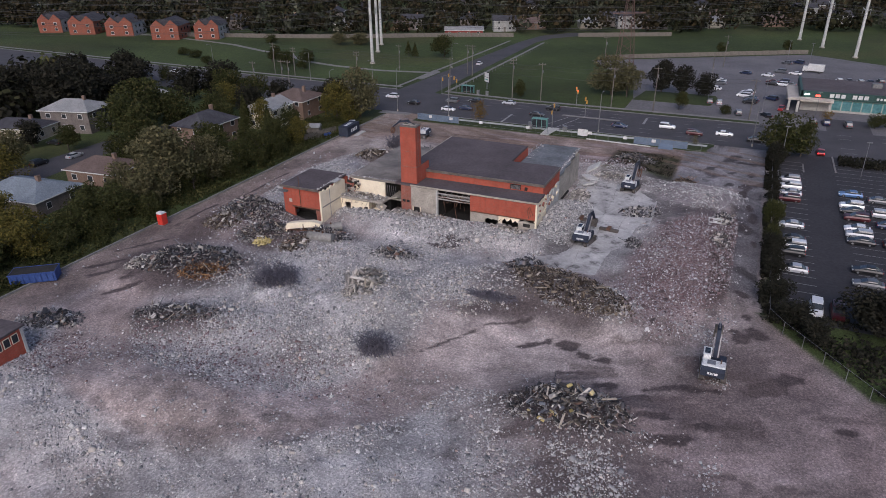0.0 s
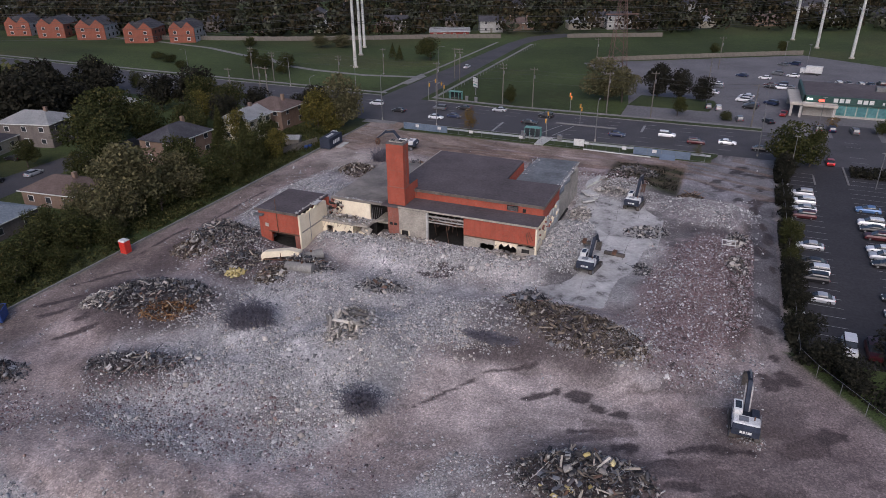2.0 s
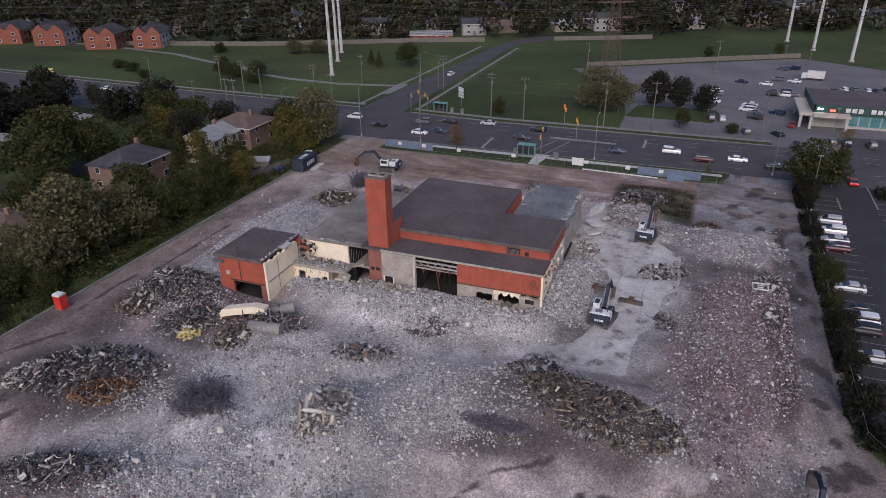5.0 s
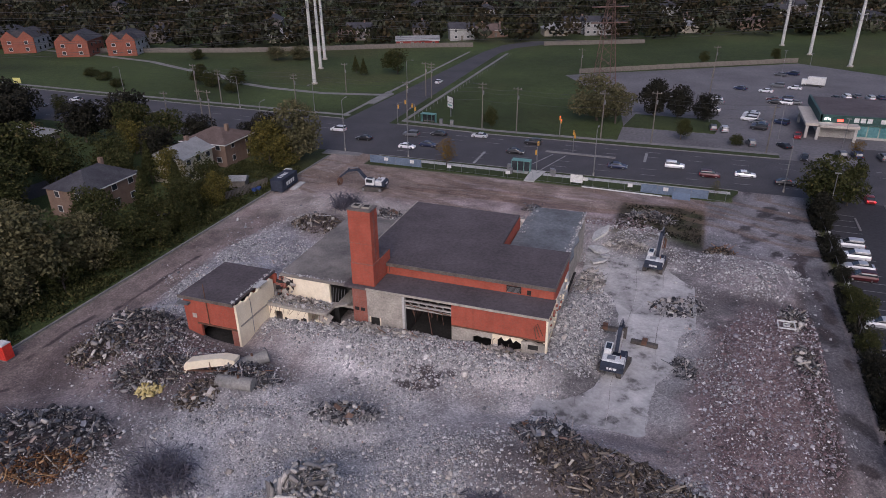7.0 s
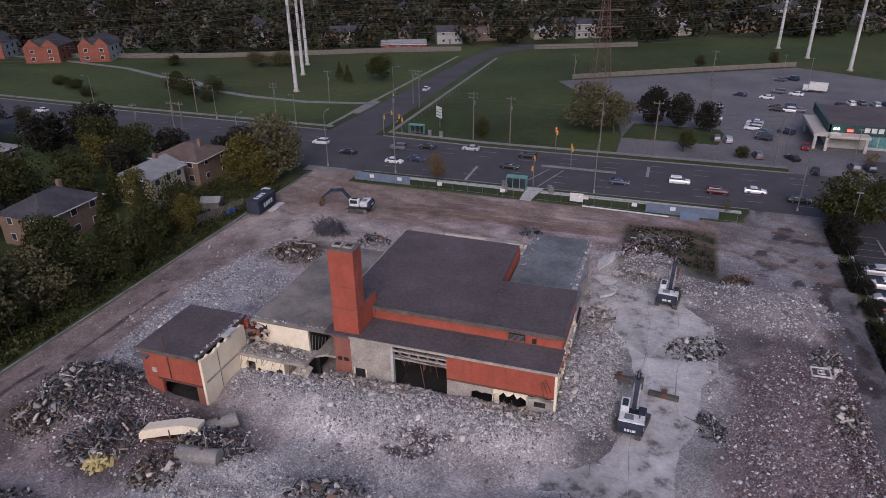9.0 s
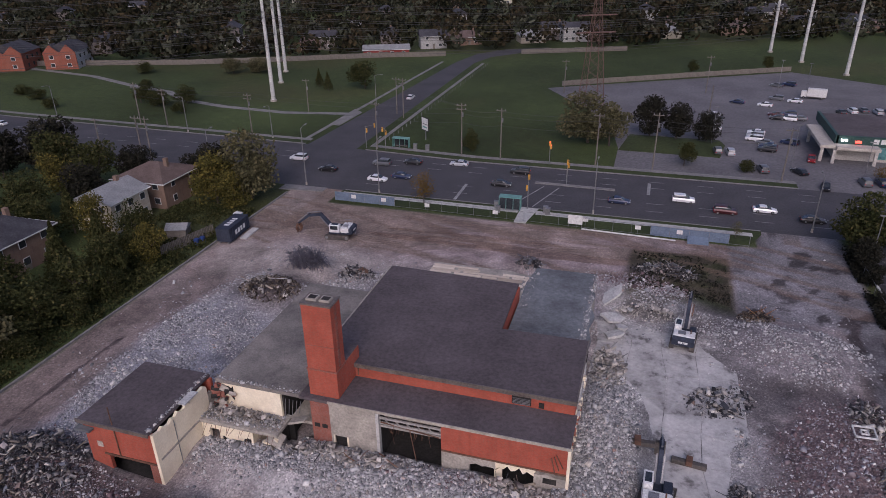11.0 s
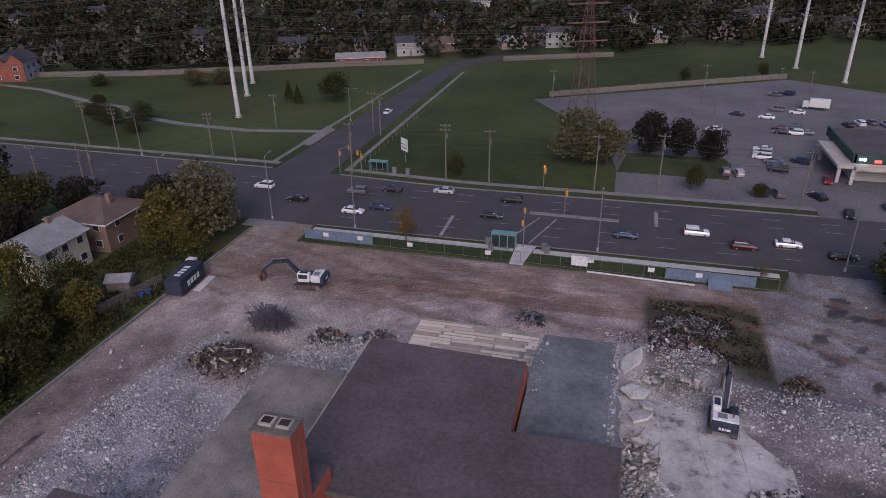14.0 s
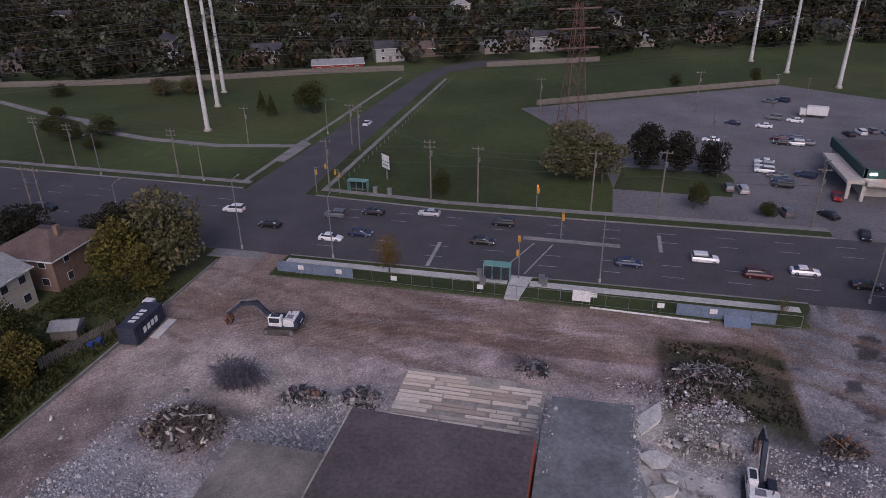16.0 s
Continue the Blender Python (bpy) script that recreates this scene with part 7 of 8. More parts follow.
# along the right-hand fence, lots and verges
for k, (x, y, h, w, kd, lab) in enumerate((
        (8.6, 159.0, 9.6, 9.0, "green", "dark green leafy tree by the drive entrance"), (8.0, 97.5, 2.8, 3.4, "dark", "dark bushy shrub on the fence line"), (7.9, 102.5, 2.6, 3.2, "dark", "dark bushy shrub on the fence line"), (8.0, 106.5, 3.4, 3.8, "dark", "dark bushy shrub on the fence line"), (7.9, 130.0, 2.2, 2.8, "dark", "dark bushy shrub on the fence line"), (8.0, 136.0, 2.4, 3.0, "dark", "dark bushy shrub on the fence line"), (8.0, 142.0, 2.2, 2.6, "dark", "dark bushy shrub on the fence line"), (8.2, 148.0, 3.2, 3.4, "dark", "dark bushy shrub on the fence line"), (8.2, 153.5, 4.6, 4.6, "dark", "dark bushy shrub on the fence line"), (10.2, 84.5, 3.6, 4.6, "dark", "dark bushy shrub on the fence line"), (12.6, 81.0, 3.0, 4.4, "dark", "dark bushy shrub on the fence line"), (13.4, 162.0, 8.5, 6.0, "green", "dark green tree by the road"), (9.6, 163.0, 5.5, 5.0, "green", "dark green tree by the drive entrance"), (7.8, 117.0, 4.6, 3.6, "green", "bushy green tree on the fence line"), (7.8, 111.5, 3.2, 3.0, "green", "bushy green shrub on the fence line"),
        (8.2, 90.0, 3.6, 4.4, "dark", "bushy green shrub at the corner of the fence"), (8.0, 124.0, 2.6, 2.6, "green", "green shrub on the fence line"), (19.8, 86.5, 5.5, 8.0, "dark", "thin spreading tree beside the car park"), (25.0, 84.0, 5.0, 7.0, "dark", "dark dense tree beside the car park"), (30.0, 90.0, 5.0, 7.0, "thin", "thin spreading tree beside the car park"),
        (-194.4, 169.5, 5.0, 5.0, "green", "small green street tree beside the road"), (-180.0, 170.9, 5.5, 5.0, "green", "small green street tree beside the road"), (-62.4, 161.4, 5.8, 4.6, "rust", "small autumn-brown street tree on the lawn strip"), (-37.5, 208.0, 11.2, 13.5, "olive", "large grey-green tree at the edge of a car park"), (-32.5, 206.5, 9.0, 9.0, "olive", "grey-green tree at the edge of a car park"), (-23.8, 216.4, 8.8, 7.6, "dark", "dark red-brown rounded tree on a car park island"), (-17.7, 215.4, 8.2, 7.0, "dark", "dark red-brown rounded tree on a car park island"),
        (-11.0, 215.2, 7.0, 6.2, "dark", "dark red-brown rounded tree on a car park island"), (-16.2, 196.0, 5.0, 4.6, "green", "small green tree on the verge"), (-4.0, 195.0, 2.6, 3.4, "green", "low green bush on the verge"), (-62.0, 193.8, 5.0, 3.8, "green", "small green tree beside a utility pole"), (-112.0, 250.0, 8.0, 11.0, "green", "round green tree on the grass corridor"), (-122.0, 244.0, 6.0, 4.5, "conifer", "pointed green tree on the grass corridor"), (-127.0, 248.0, 6.0, 4.5, "conifer", "pointed green tree on the grass corridor"),
        (-170.0, 216.0, 4.5, 7.0, "green", "low green tree on the grass corridor"), (-162.0, 214.0, 5.0, 7.0, "green", "low green tree on the grass corridor"), (-156.0, 219.0, 5.0, 7.0, "green", "low green tree on the grass corridor"), (-150.0, 208.0, 3.0, 5.0, "green", "low green bush on the grass corridor"), (-205.0, 212.0, 3.2, 6.0, "green", "low green bush on the grass corridor"), (-215.0, 216.0, 3.0, 6.0, "green", "low green bush on the grass corridor"), (-178.0, 228.0, 4.0, 5.0, "green", "low green tree on the grass corridor"), (-192.0, 204.0, 3.0, 5.0, "green", "low green bush on the grass corridor"),
        (-168.0, 262.0, 5.0, 9.0, "olive", "olive tree by the far fence"), (-160.0, 266.0, 5.0, 9.0, "olive", "olive tree by the far fence"), (-200.0, 255.0, 4.0, 6.0, "green", "low green tree on the grass corridor"), (31.0, 194.0, 3.6, 4.0, "green", "green bush beside the shop"), (34.0, 194.5, 3.6, 4.2, "green", "green bush beside the shop"), (20.0, 194.6, 3.2, 3.4, "rust", "brown-green bush beside the shop"),
        (-12.0, 300.0, 4.0, 4.0, "green", "green tree beside the car park fence"), (12.0, 307.0, 5.0, 4.0, "green", "green tree beside the car park fence"), (-8.8, 160.0, 3.0, 2.2, "thin", "thin sapling beside the road"))):
    tree(kd, x, y, h, w, lab, "trees beside roads and car parks", k)
# rough growth under the belt and on banks
def growth(name, n, density, box_, size, mat, label, seed, rise=0.6):
    r = np.random.default_rng(seed)
    x, y = scatter(n, *box_, density, r)
    pts = np.stack([x, y, height_at(x, y) + r.uniform(0.0, rise, n)], -1)
    v, q = leaf_quads(pts, size, r)
    return tagged(new(name, mesh_of(name, v, q, mat)), label, "undergrowth", kind="stuff")


growth("undergrowth", 42000, lambda x, y: step(0.25, 0.6, fractal(x, y, 4.0, 300, 3)), (-106, -90.8, 40, 150), 0.28, M_LEAF, "dark weeds and brush under the edge trees", 31, 0.9)
growth("fence_weeds", 7000, lambda x, y: step(0.3, 0.6, fractal(x, y, 3.0, 301, 3)), (6.4, 8.8, 84, 160), 0.30, M_LEAF_DARK, "dark weeds along the right-hand fence", 32, 0.9)
growth("bank_weeds", 14000, lambda x, y: (x - 8.0 > (85.5 - y) * 0.80) * step(0.2, 0.6, fractal(x, y, 5.0, 302, 3)) * (y < 88), (8, 45, 40, 90), 0.36, M_LEAF_DARK, "dark rough grass bank below the car park", 33, 0.5)
growth("hedge", 9000, lambda x, y: np.ones_like(x), (20.5, 60, 157.0, 162.2), 0.3, M_LEAF_DARK, "long dark clipped hedge at the car park's edge", 34, 1.3)
growth("grass_tufts", 1200, lambda x, y: step(0.4, 0.6, fractal(x, y, 3.0, 303, 3)), (-24.5, -11, 137, 151), 0.28, M_LEAF_DARK, "scrappy grass on the old lawn", 35, 0.2)

# ---- houses ----
M_SHINGLE = surface("dark_shingles", (0.035, 0.035, 0.042), (0.075, 0.073, 0.08), 0.4, 4.0, 0.95)
M_SHINGLE_BROWN = surface("brown_shingles", (0.09, 0.065, 0.055), (0.15, 0.11, 0.095), 0.4, 4.0, 0.95)
M_SHINGLE_BLUE = surface("blue_grey_shingles", (0.14, 0.165, 0.19), (0.21, 0.24, 0.265), 0.4, 4.0, 0.9)
M_SHINGLE_PALE = surface("pale_grey_shingles", (0.20, 0.205, 0.205), (0.30, 0.30, 0.295), 0.4, 4.0, 0.9)
M_TANBRICK = brick_material("tan_brick", (0.22, 0.15, 0.11), (0.18, 0.12, 0.09), (0.20, 0.16, 0.13))
M_SIDING = surface("cream_siding", (0.38, 0.34, 0.26), (0.50, 0.46, 0.37), 0.6, 5.0, 0.8, stretch=(0.3, 0.3, 4))
M_GREYWALL = surface("grey_house_brick", (0.12, 0.105, 0.095), (0.19, 0.165, 0.15), 0.6, 5.0, 0.9)
M_TRIM = surface("white_trim", (0.52, 0.52, 0.50), (0.66, 0.66, 0.63), 0.8, 4.0, 0.7, relief=0.0)
M_FARRED = brick_material("orange_brick", (0.27, 0.085, 0.052), (0.23, 0.075, 0.046), (0.22, 0.12, 0.09))


def house_at(m, w, d, wall_h, roof_h, wall_mat, roof_mat, label, hip=True, group="", windows=3, chimney=True, plain=False):
    """A house with its long side along x; hip or gable roof."""
    ob = thing("house", m, label, "house", group)
    wall = part("wall", box(-w / 2, w / 2, -d / 2, d / 2, 0, wall_h), wall_mat, ob)
    e = 0.45
    bm = bmesh.new()
    a = [bm.verts.new((sx * (w / 2 + e), sy * (d / 2 + e), wall_h)) for sx, sy in ((-1, -1), (1, -1), (1, 1), (-1, 1))]
    inset = d / 2 if hip else -0.0
    r0, r1_ = bm.verts.new((-w / 2 - e + inset * 0.95, 0, wall_h + roof_h)), bm.verts.new((w / 2 + e - inset * 0.95, 0, wall_h + roof_h))
    bm.faces.new((a[0], a[1], r1_, r0))
    bm.faces.new((a[2], a[3], r0, r1_))
    bm.faces.new((a[1], a[2], r1_))
    bm.faces.new((a[3], a[0], r0))
    bm.faces.new((a[3], a[2], a[1], a[0]))
    bmesh.ops.recalc_face_normals(bm, faces=bm.faces)
    roof = part("roof", bm, roof_mat, ob)
    part("gutter", box(-w / 2 - e - 0.06, w / 2 + e + 0.06, -d / 2 - e - 0.08, -d / 2 - e, wall_h - 0.12, wall_h + 0.06), M_TRIM, roof)
    part("gutter", box(w / 2 + e, w / 2 + e + 0.08, -d / 2 - e, d / 2 + e, wall_h - 0.12, wall_h + 0.06), M_TRIM, roof)
    if chimney:
        part("chimney", box(w * 0.2, w * 0.2 + 0.7, -0.3, 0.4, wall_h + 0.3, wall_h + roof_h + 0.8), M_TANBRICK, roof)
    storeys = 2 if wall_h > 4.5 else 1
    for s in range(storeys):
        z = 0.9 + s * 2.8
        for k in range(windows):
            x = -w / 2 + (k + 0.5) * w / windows
            for side, y in ((-1, -d / 2), (1, d / 2))[:1 if plain else 2]:
                f = part("window", box(x - 0.65, x + 0.65, y - 0.06, y + 0.06, z, z + 1.25), M_TRIM, wall)
                part("pane", box(x - 0.55, x + 0.55, y - 0.09, y + 0.09, z + 0.1, z + 1.15), M_GLASS, f)
        for k in range(0 if plain else 2):
            y = -d / 2 + (k + 0.5) * d / 2
            for x in (-w / 2, w / 2):
                f = part("window", box(x - 0.06, x + 0.06, y - 0.55, y + 0.55, z, z + 1.25), M_TRIM, wall)
                part("pane", box(x - 0.09, x + 0.09, y - 0.45, y + 0.45, z + 0.1, z + 1.15), M_GLASS, f)
    part("door", box(-0.5, 0.5, -d / 2 - 0.08, -d / 2 + 0.05, 0, 2.05), M_WOOD, wall)
    return ob


NEAR_H = "houses beside the site"
house_at(pose(-116.5, 120.0, 0, 0, 0, 90), 12, 9.5, 5.2, 2.6, M_TANBRICK, M_SHINGLE, "two-storey tan brick house with dark hip roof", True, NEAR_H)
house_at(pose(-112.0, 138.8, 0, 0, 0, 90), 9.0, 8.0, 5.4, 1.8, M_SIDING, M_SHINGLE_PALE, "two-storey cream-sided house with pale grey roof", False, NEAR_H)
house_at(pose(-112.5, 151.5, 0, 0, 0, 0), 11.0, 10.5, 5.0, 2.2, M_TANBRICK, M_SHINGLE_BROWN, "two-storey tan brick house with brown hip roof", True, NEAR_H)
house_at(pose(-157.0, 117.5, 0, 0, 0, 14), 13.5, 9.5, 5.6, 2.2, M_GREYWALL, M_SHINGLE_PALE, "two-storey grey brick house with pale grey roof", True, NEAR_H)
house_at(pose(-163.5, 106.5, 0, 0, 0, 14), 14.0, 8.0, 3.0, 1.8, M_SIDING, M_SHINGLE, "low pale bungalow with dark grey roof", True, NEAR_H)
house_at(pose(-175.0, 101.0, 0, 0, 0, 14), 14.0, 9.0, 3.0, 2.0, M_SIDING, M_SHINGLE_PALE, "low pale bungalow with light grey roof", True, NEAR_H)
house_at(pose(-119.5, 75.5, 0, 0, 0, 6), 15.0, 10.5, 2.9, 2.2, M_GREYWALL, M_SHINGLE_BLUE, "bungalow with a broad blue-grey shingle roof", True, NEAR_H)
house_at(pose(-117.5, 91.5, 0, 0, 0, 6), 12.0, 9.0, 2.9, 2.0, M_TANBRICK, M_SHINGLE_BROWN, "brick bungalow with a brown shingle roof", True, NEAR_H)
house_at(pose(-163.0, 146.0, 0, 0, 0, 0), 10.0, 8.0, 3.0, 2.0, M_GREYWALL, M_SHINGLE_PALE, "small bungalow among dark trees", True, NEAR_H)
# street and drives between them
sheet("street", [(-141, 60), (-133, 60), (-130, 84), (-133, 112), (-128, 140), (-136, 141), (-141, 112)], -0.2, 0.02, M_ASPHALT, "dark narrow residential street", "road")
for x, y, h, s, p in ((-136.5, 99.0, 5, "sedan", "silver"), (-139.0, 92.0, 5, "suv", "black"), (-150.0, 104.5, 95, "sedan", "black"), (-100.5, 118.5, 20, "sedan", "white"), (-134.0, 82.0, 5, "sedan", "grey")):
    car(x, y, h, s, p, "parked beside a house", group="cars beside houses")
shed = thing("garden_shed", pose(-97.0, 136.3, 0, 0, 0, 20), "small grey garden shed with pale sheet roof", "shed")
part("wall", box(-1.6, 1.6, -1.3, 1.3, 0, 2.0), M_WOOD, shed)
part("roof", profile([(-1.6, 1.95), (1.6, 1.95), (0, 2.7)], -1.8, 1.8), M_SHINGLE_PALE, shed)
fence = thing("garden_fence", pose(-93.2, 134.0, 0, 0, 0, 0), "weathered grey board fence beside the site", "fence")
for k in range(34):
    y = -4.8 + k * 0.29
    part("board", box(-0.4 + y * 0.30 - 0.03, -0.4 + y * 0.30 + 0.03, y, y + 0.26, 0.1, 1.8 + 0.06 * (k % 3)), M_WOOD, fence)
for x, y in ((-92.4, 134.6), (-92.0, 135.6)):
    b = thing("recycling_bin", pose(x, y, 0, 0, 0, 12), "bright blue plastic bin beside a fence", "bin")
    part("tub", profile([(-0.3, 0), (0.3, 0), (0.36, 1.0), (-0.36, 1.0)], -0.33, 0.33), M_BLUE, b)
    part("lid", box(-0.36, 0.36, -0.4, 0.4, 1.0, 1.07, 0.02), M_BLUE, b)

# ---- the far suburb ----
def edge_y(x):
    """Where the grass corridor ends and the far houses begin."""
    return np.interp(x, [-600, -260, -195, -132, -100, -36, 8, 67, 400], [215, 258, 274, 304, 316, 342, 368, 388, 480])


rf = np.random.default_rng(77)
fx, fy = rf.uniform(-620, 420, 3600), rf.uniform(0, 420, 3600)
far = np.stack([fx, edge_y(fx) + 4.0 + fy * (0.35 + 0.65 * fy / 420), np.zeros(3600)], -1)
lane = (np.abs((far[:, 0] + 84) - (far[:, 1] - 316) * 0.9) < 7) & (far[:, 1] < 350)
far = far[~lane]
left_wood = np.stack([rf.uniform(-420, -172, 420), rf.uniform(60, 166, 420), np.zeros(420)], -1)
left_wood = left_wood[(np.abs(left_wood[:, 0] + 157) > 14) | (left_wood[:, 1] > 128)]
left_wood = left_wood[left_wood[:, 1] < 150 + (left_wood[:, 0] + 172) * -0.03]
HOUSE_SPOTS = [(x_, float(edge_y(np.array(x_))) + d_) for x_, d_ in [(-560 + 19 * k + 7 * ((k * 7) % 3), 30 + 17 * ((k * 5) % 5)) for k in range(50)]] + [(x_, float(edge_y(np.array(x_))) + d_) for x_, d_ in [(-560 + 37 * k + 9 * ((k * 5) % 4), 22 + 16 * ((k * 7) % 6)) for k in range(24)]] + [(x_, float(edge_y(np.array(x_))) + d_) for x_, d_ in [(-590 + 31 * k + 8 * ((k * 5) % 3), 100 + 34 * ((k * 7) % 6)) for k in range(30)]]
HOUSE_SPOTS = [(x_, y_) for x_, y_ in HOUSE_SPOTS if not (-320 < x_ < -215 and y_ < 290) and not (abs((x_ + 84) - (y_ - 316) * 0.9) < 14 and y_ < 352)]
for hx, hy in HOUSE_SPOTS:
    far = far[~((np.abs(far[:, 0] - hx) < 8.5) & (far[:, 1] - hy > -11) & (far[:, 1] - hy < 6.5))]


def wood(name, spots, per, mats, label, seed):
    r = np.random.default_rng(seed)
    group = r.integers(0, len(mats), len(spots))
    for k, mat in enumerate(mats):
        s = spots[group == k]
        n = len(s)
        hgt, wid = r.uniform(5.5, 13.0, n), r.uniform(6.0, 13.0, n)
        v = r.normal(size=(n, per, 3))
        v /= np.linalg.norm(v, axis=2)[:, :, None]
        bump_ = 1 + 0.3 * np.sin(v[:, :, 0] * 5 + np.arange(n)[:, None]) * np.cos(v[:, :, 2] * 4 + v[:, :, 1] * 3)
        p = v * bump_[:, :, None] * r.uniform(0.8, 1.0, (n, per))[:, :, None]
        p = p * np.stack([wid / 2, wid / 2, hgt * 0.42], -1)[:, None, :]
        p[:, :, 2] += (hgt * 0.56)[:, None]
        p += s[:, None, :]
        out = v.reshape(-1, 3) + r.normal(0, 0.28, (n * per, 3))
        out /= np.linalg.norm(out, axis=1)[:, None]
        t1 = np.cross(out, r.normal(size=out.shape))
        t1 /= np.linalg.norm(t1, axis=1)[:, None]
        t2 = np.cross(out, t1)
        sz = (1.5 * r.uniform(0.6, 1.3, n * per))[:, None]
        pc = p.reshape(-1, 3)
        vv = np.stack([pc - t1 * sz * 0.5 - t2 * sz * 0.38, pc + t1 * sz * 0.5 - t2 * sz * 0.3, pc + t1 * sz * 0.42 + t2 * sz * 0.4, pc - t1 * sz * 0.5 + t2 * sz * 0.32], 1).reshape(-1, 3)
        q = np.arange(len(vv)).reshape(-1, 4)
        tagged(new(name, mesh_of(name, vv, q, mat)), label, "trees", kind="stuff")


M_FAR1 = leaf_material("far_dark_leaves", [(0.0, (0.008, 0.009, 0.006)), (0.5, (0.017, 0.019, 0.011)), (1.0, (0.034, 0.034, 0.019))], 0.09, (0.35, 0.35, 0.38), (1.8, 1.7, 1.4))
M_FAR2 = leaf_material("far_brown_leaves", [(0.0, (0.018, 0.017, 0.011)), (0.6, (0.036, 0.031, 0.018)), (1.0, (0.062, 0.05, 0.027))], 0.09, (0.4, 0.4, 0.4), (1.4, 1.3, 1.2))
M_FAR3 = leaf_material("far_grey_leaves", [(0.0, (0.03, 0.033, 0.022)), (0.6, (0.058, 0.062, 0.042)), (1.0, (0.095, 0.095, 0.068))], 0.09, (0.5, 0.5, 0.5), (1.5, 1.5, 1.4))
wood("far_trees", far, 70, [M_FAR1, M_FAR3, M_FAR2, M_FAR1, M_FAR2], "dark massed trees of the far suburb", 5)
wood("street_trees", left_wood, 90, [M_FAR1, M_LEAF_DARK, M_LEAF], "dark massed trees among the nearby streets", 6)
M_DULLWHITE = surface("dull_white_siding", (0.28, 0.28, 0.27), (0.38, 0.38, 0.365), 0.5, 4.0, 0.85)
rh = random.Random(4)
kinds = [(M_SIDING, M_SHINGLE_PALE, "cream-walled far house with a grey roof"), (M_GREYWALL, M_SHINGLE, "grey brick far house with a dark roof"), (M_TANBRICK, M_SHINGLE_BROWN, "tan brick far house with a brown roof"), (M_DULLWHITE, M_SHINGLE, "white-walled far house with a dark roof")]
base_houses = []
for k, (hx, hy) in enumerate(HOUSE_SPOTS):
    j = rh.randrange(4)
    m = pose(hx, hy, 0, 0, 0, 22 + rh.choice((0, 90)) + rh.uniform(-6, 6))
    if k < 4:
        base_houses.append(house_at(m, 11, 8.5, 5.0 if k % 2 else 3.2, 2.4, kinds[k][0], kinds[k][1], kinds[k][2], k % 2 == 0, "far suburban houses", 2, True, True))
    else:
        copy_thing(base_houses[j], m)
# row of orange brick town houses on the far left
ORANGE = "row of orange brick town houses"
M_PALESIDE = surface("pale_grey_siding", (0.34, 0.34, 0.34), (0.48, 0.48, 0.47), 0.5, 4.0, 0.85, stretch=(0.3, 0.3, 4))


def town_house(x, y, w, pale):
    """A deep brick house: a front with two pointed gables, a roof ridge running back."""
    ob = thing("town_house", pose(x, y, 0, 0, 0, 22), "orange brick town house with twin gables and a dark roof", "house", ORANGE)
    side = M_PALESIDE if pale else M_FARRED
    body = part("wall", box(-w / 2, w / 2, 0.3, 15.0, 0, 6.2), side, ob)
    front = part("front_wall", box(-w / 2 - 0.1, w / 2 + 0.1, -0.1, 0.32, 0, 6.3), M_FARRED, ob, "orange brick front")
    roof_bm = bmesh.new()
    pts_ = [(-w / 2 - 0.4, 6.2), (w / 2 + 0.4, 6.2), (0, 9.4)]
    rows_ = [[roof_bm.verts.new((px_, yy, pz_)) for px_, pz_ in pts_] for yy in (1.2, 15.4)]
    roof_bm.faces.new(rows_[0])
    roof_bm.faces.new(rows_[1][::-1])
    for k in range(3):
        roof_bm.faces.new((rows_[0][k], rows_[1][k], rows_[1][(k + 1) % 3], rows_[0][(k + 1) % 3]))
    bmesh.ops.recalc_face_normals(roof_bm, faces=roof_bm.faces)
    part("roof", roof_bm, M_SHINGLE, ob)
    for gx_ in (-w * 0.26, w * 0.26):
        g = part("gable", profile([(-w * 0.23, 6.25), (w * 0.23, 6.25), (0, 8.9)], -0.12, 0.4), M_FARRED, ob)
        g.matrix_basis = pose(gx_, 0, 0, 0, 0, 90)
        cap = part("gable_roof", profile([(-w * 0.25, 6.3), (w * 0.25, 6.3), (0, 9.05)], -5.0, -0.42), M_SHINGLE, ob)
        cap.matrix_basis = pose(gx_, 0, 0, 0, 0, -90)
        for z in (0.9, 3.7):
            f = part("window", box(gx_ - 0.8, gx_ + 0.8, -0.16, -0.08, z, z + 1.4), M_TRIM, front)
            part("pane", box(gx_ - 0.68, gx_ + 0.68, -0.2, -0.14, z + 0.12, z + 1.28), M_GLASS, f)
    for yy in (4.0, 8.0, 12.0):
        for z in (0.9, 3.7):
            part("window", box(w / 2 - 0.02, w / 2 + 0.06, yy - 0.6, yy + 0.6, z, z + 1.3), M_GLASS, body)
    return ob


for x, y, w, pale in ((-330.0, 244.0, 12.0, True), (-308.0, 244.5, 13.0, False), (-285.0, 247.0, 13.5, True), (-254.5, 246.0, 13.0, False), (-236.5, 254.0, 11.5, True)):
    town_house(x, y, w, pale)
M_REDBARN = surface("red_painted_wall", (0.20, 0.03, 0.025), (0.28, 0.05, 0.04), 0.6, 4.0, 0.8)
house_at(pose(-128, 309, 0, 0, 0, 22), 18, 8, 2.8, 1.5, M_REDBARN, M_SHINGLE_PALE, "low red-walled house beside the far fence", False, "far suburban houses", 4, False)
house_at(pose(-60, 362, 0, 0, 0, 22), 12, 8, 6.0, 2.0, M_DULLWHITE, M_SHINGLE, "tall white-walled house among far trees", False, "far suburban houses", 4, False)
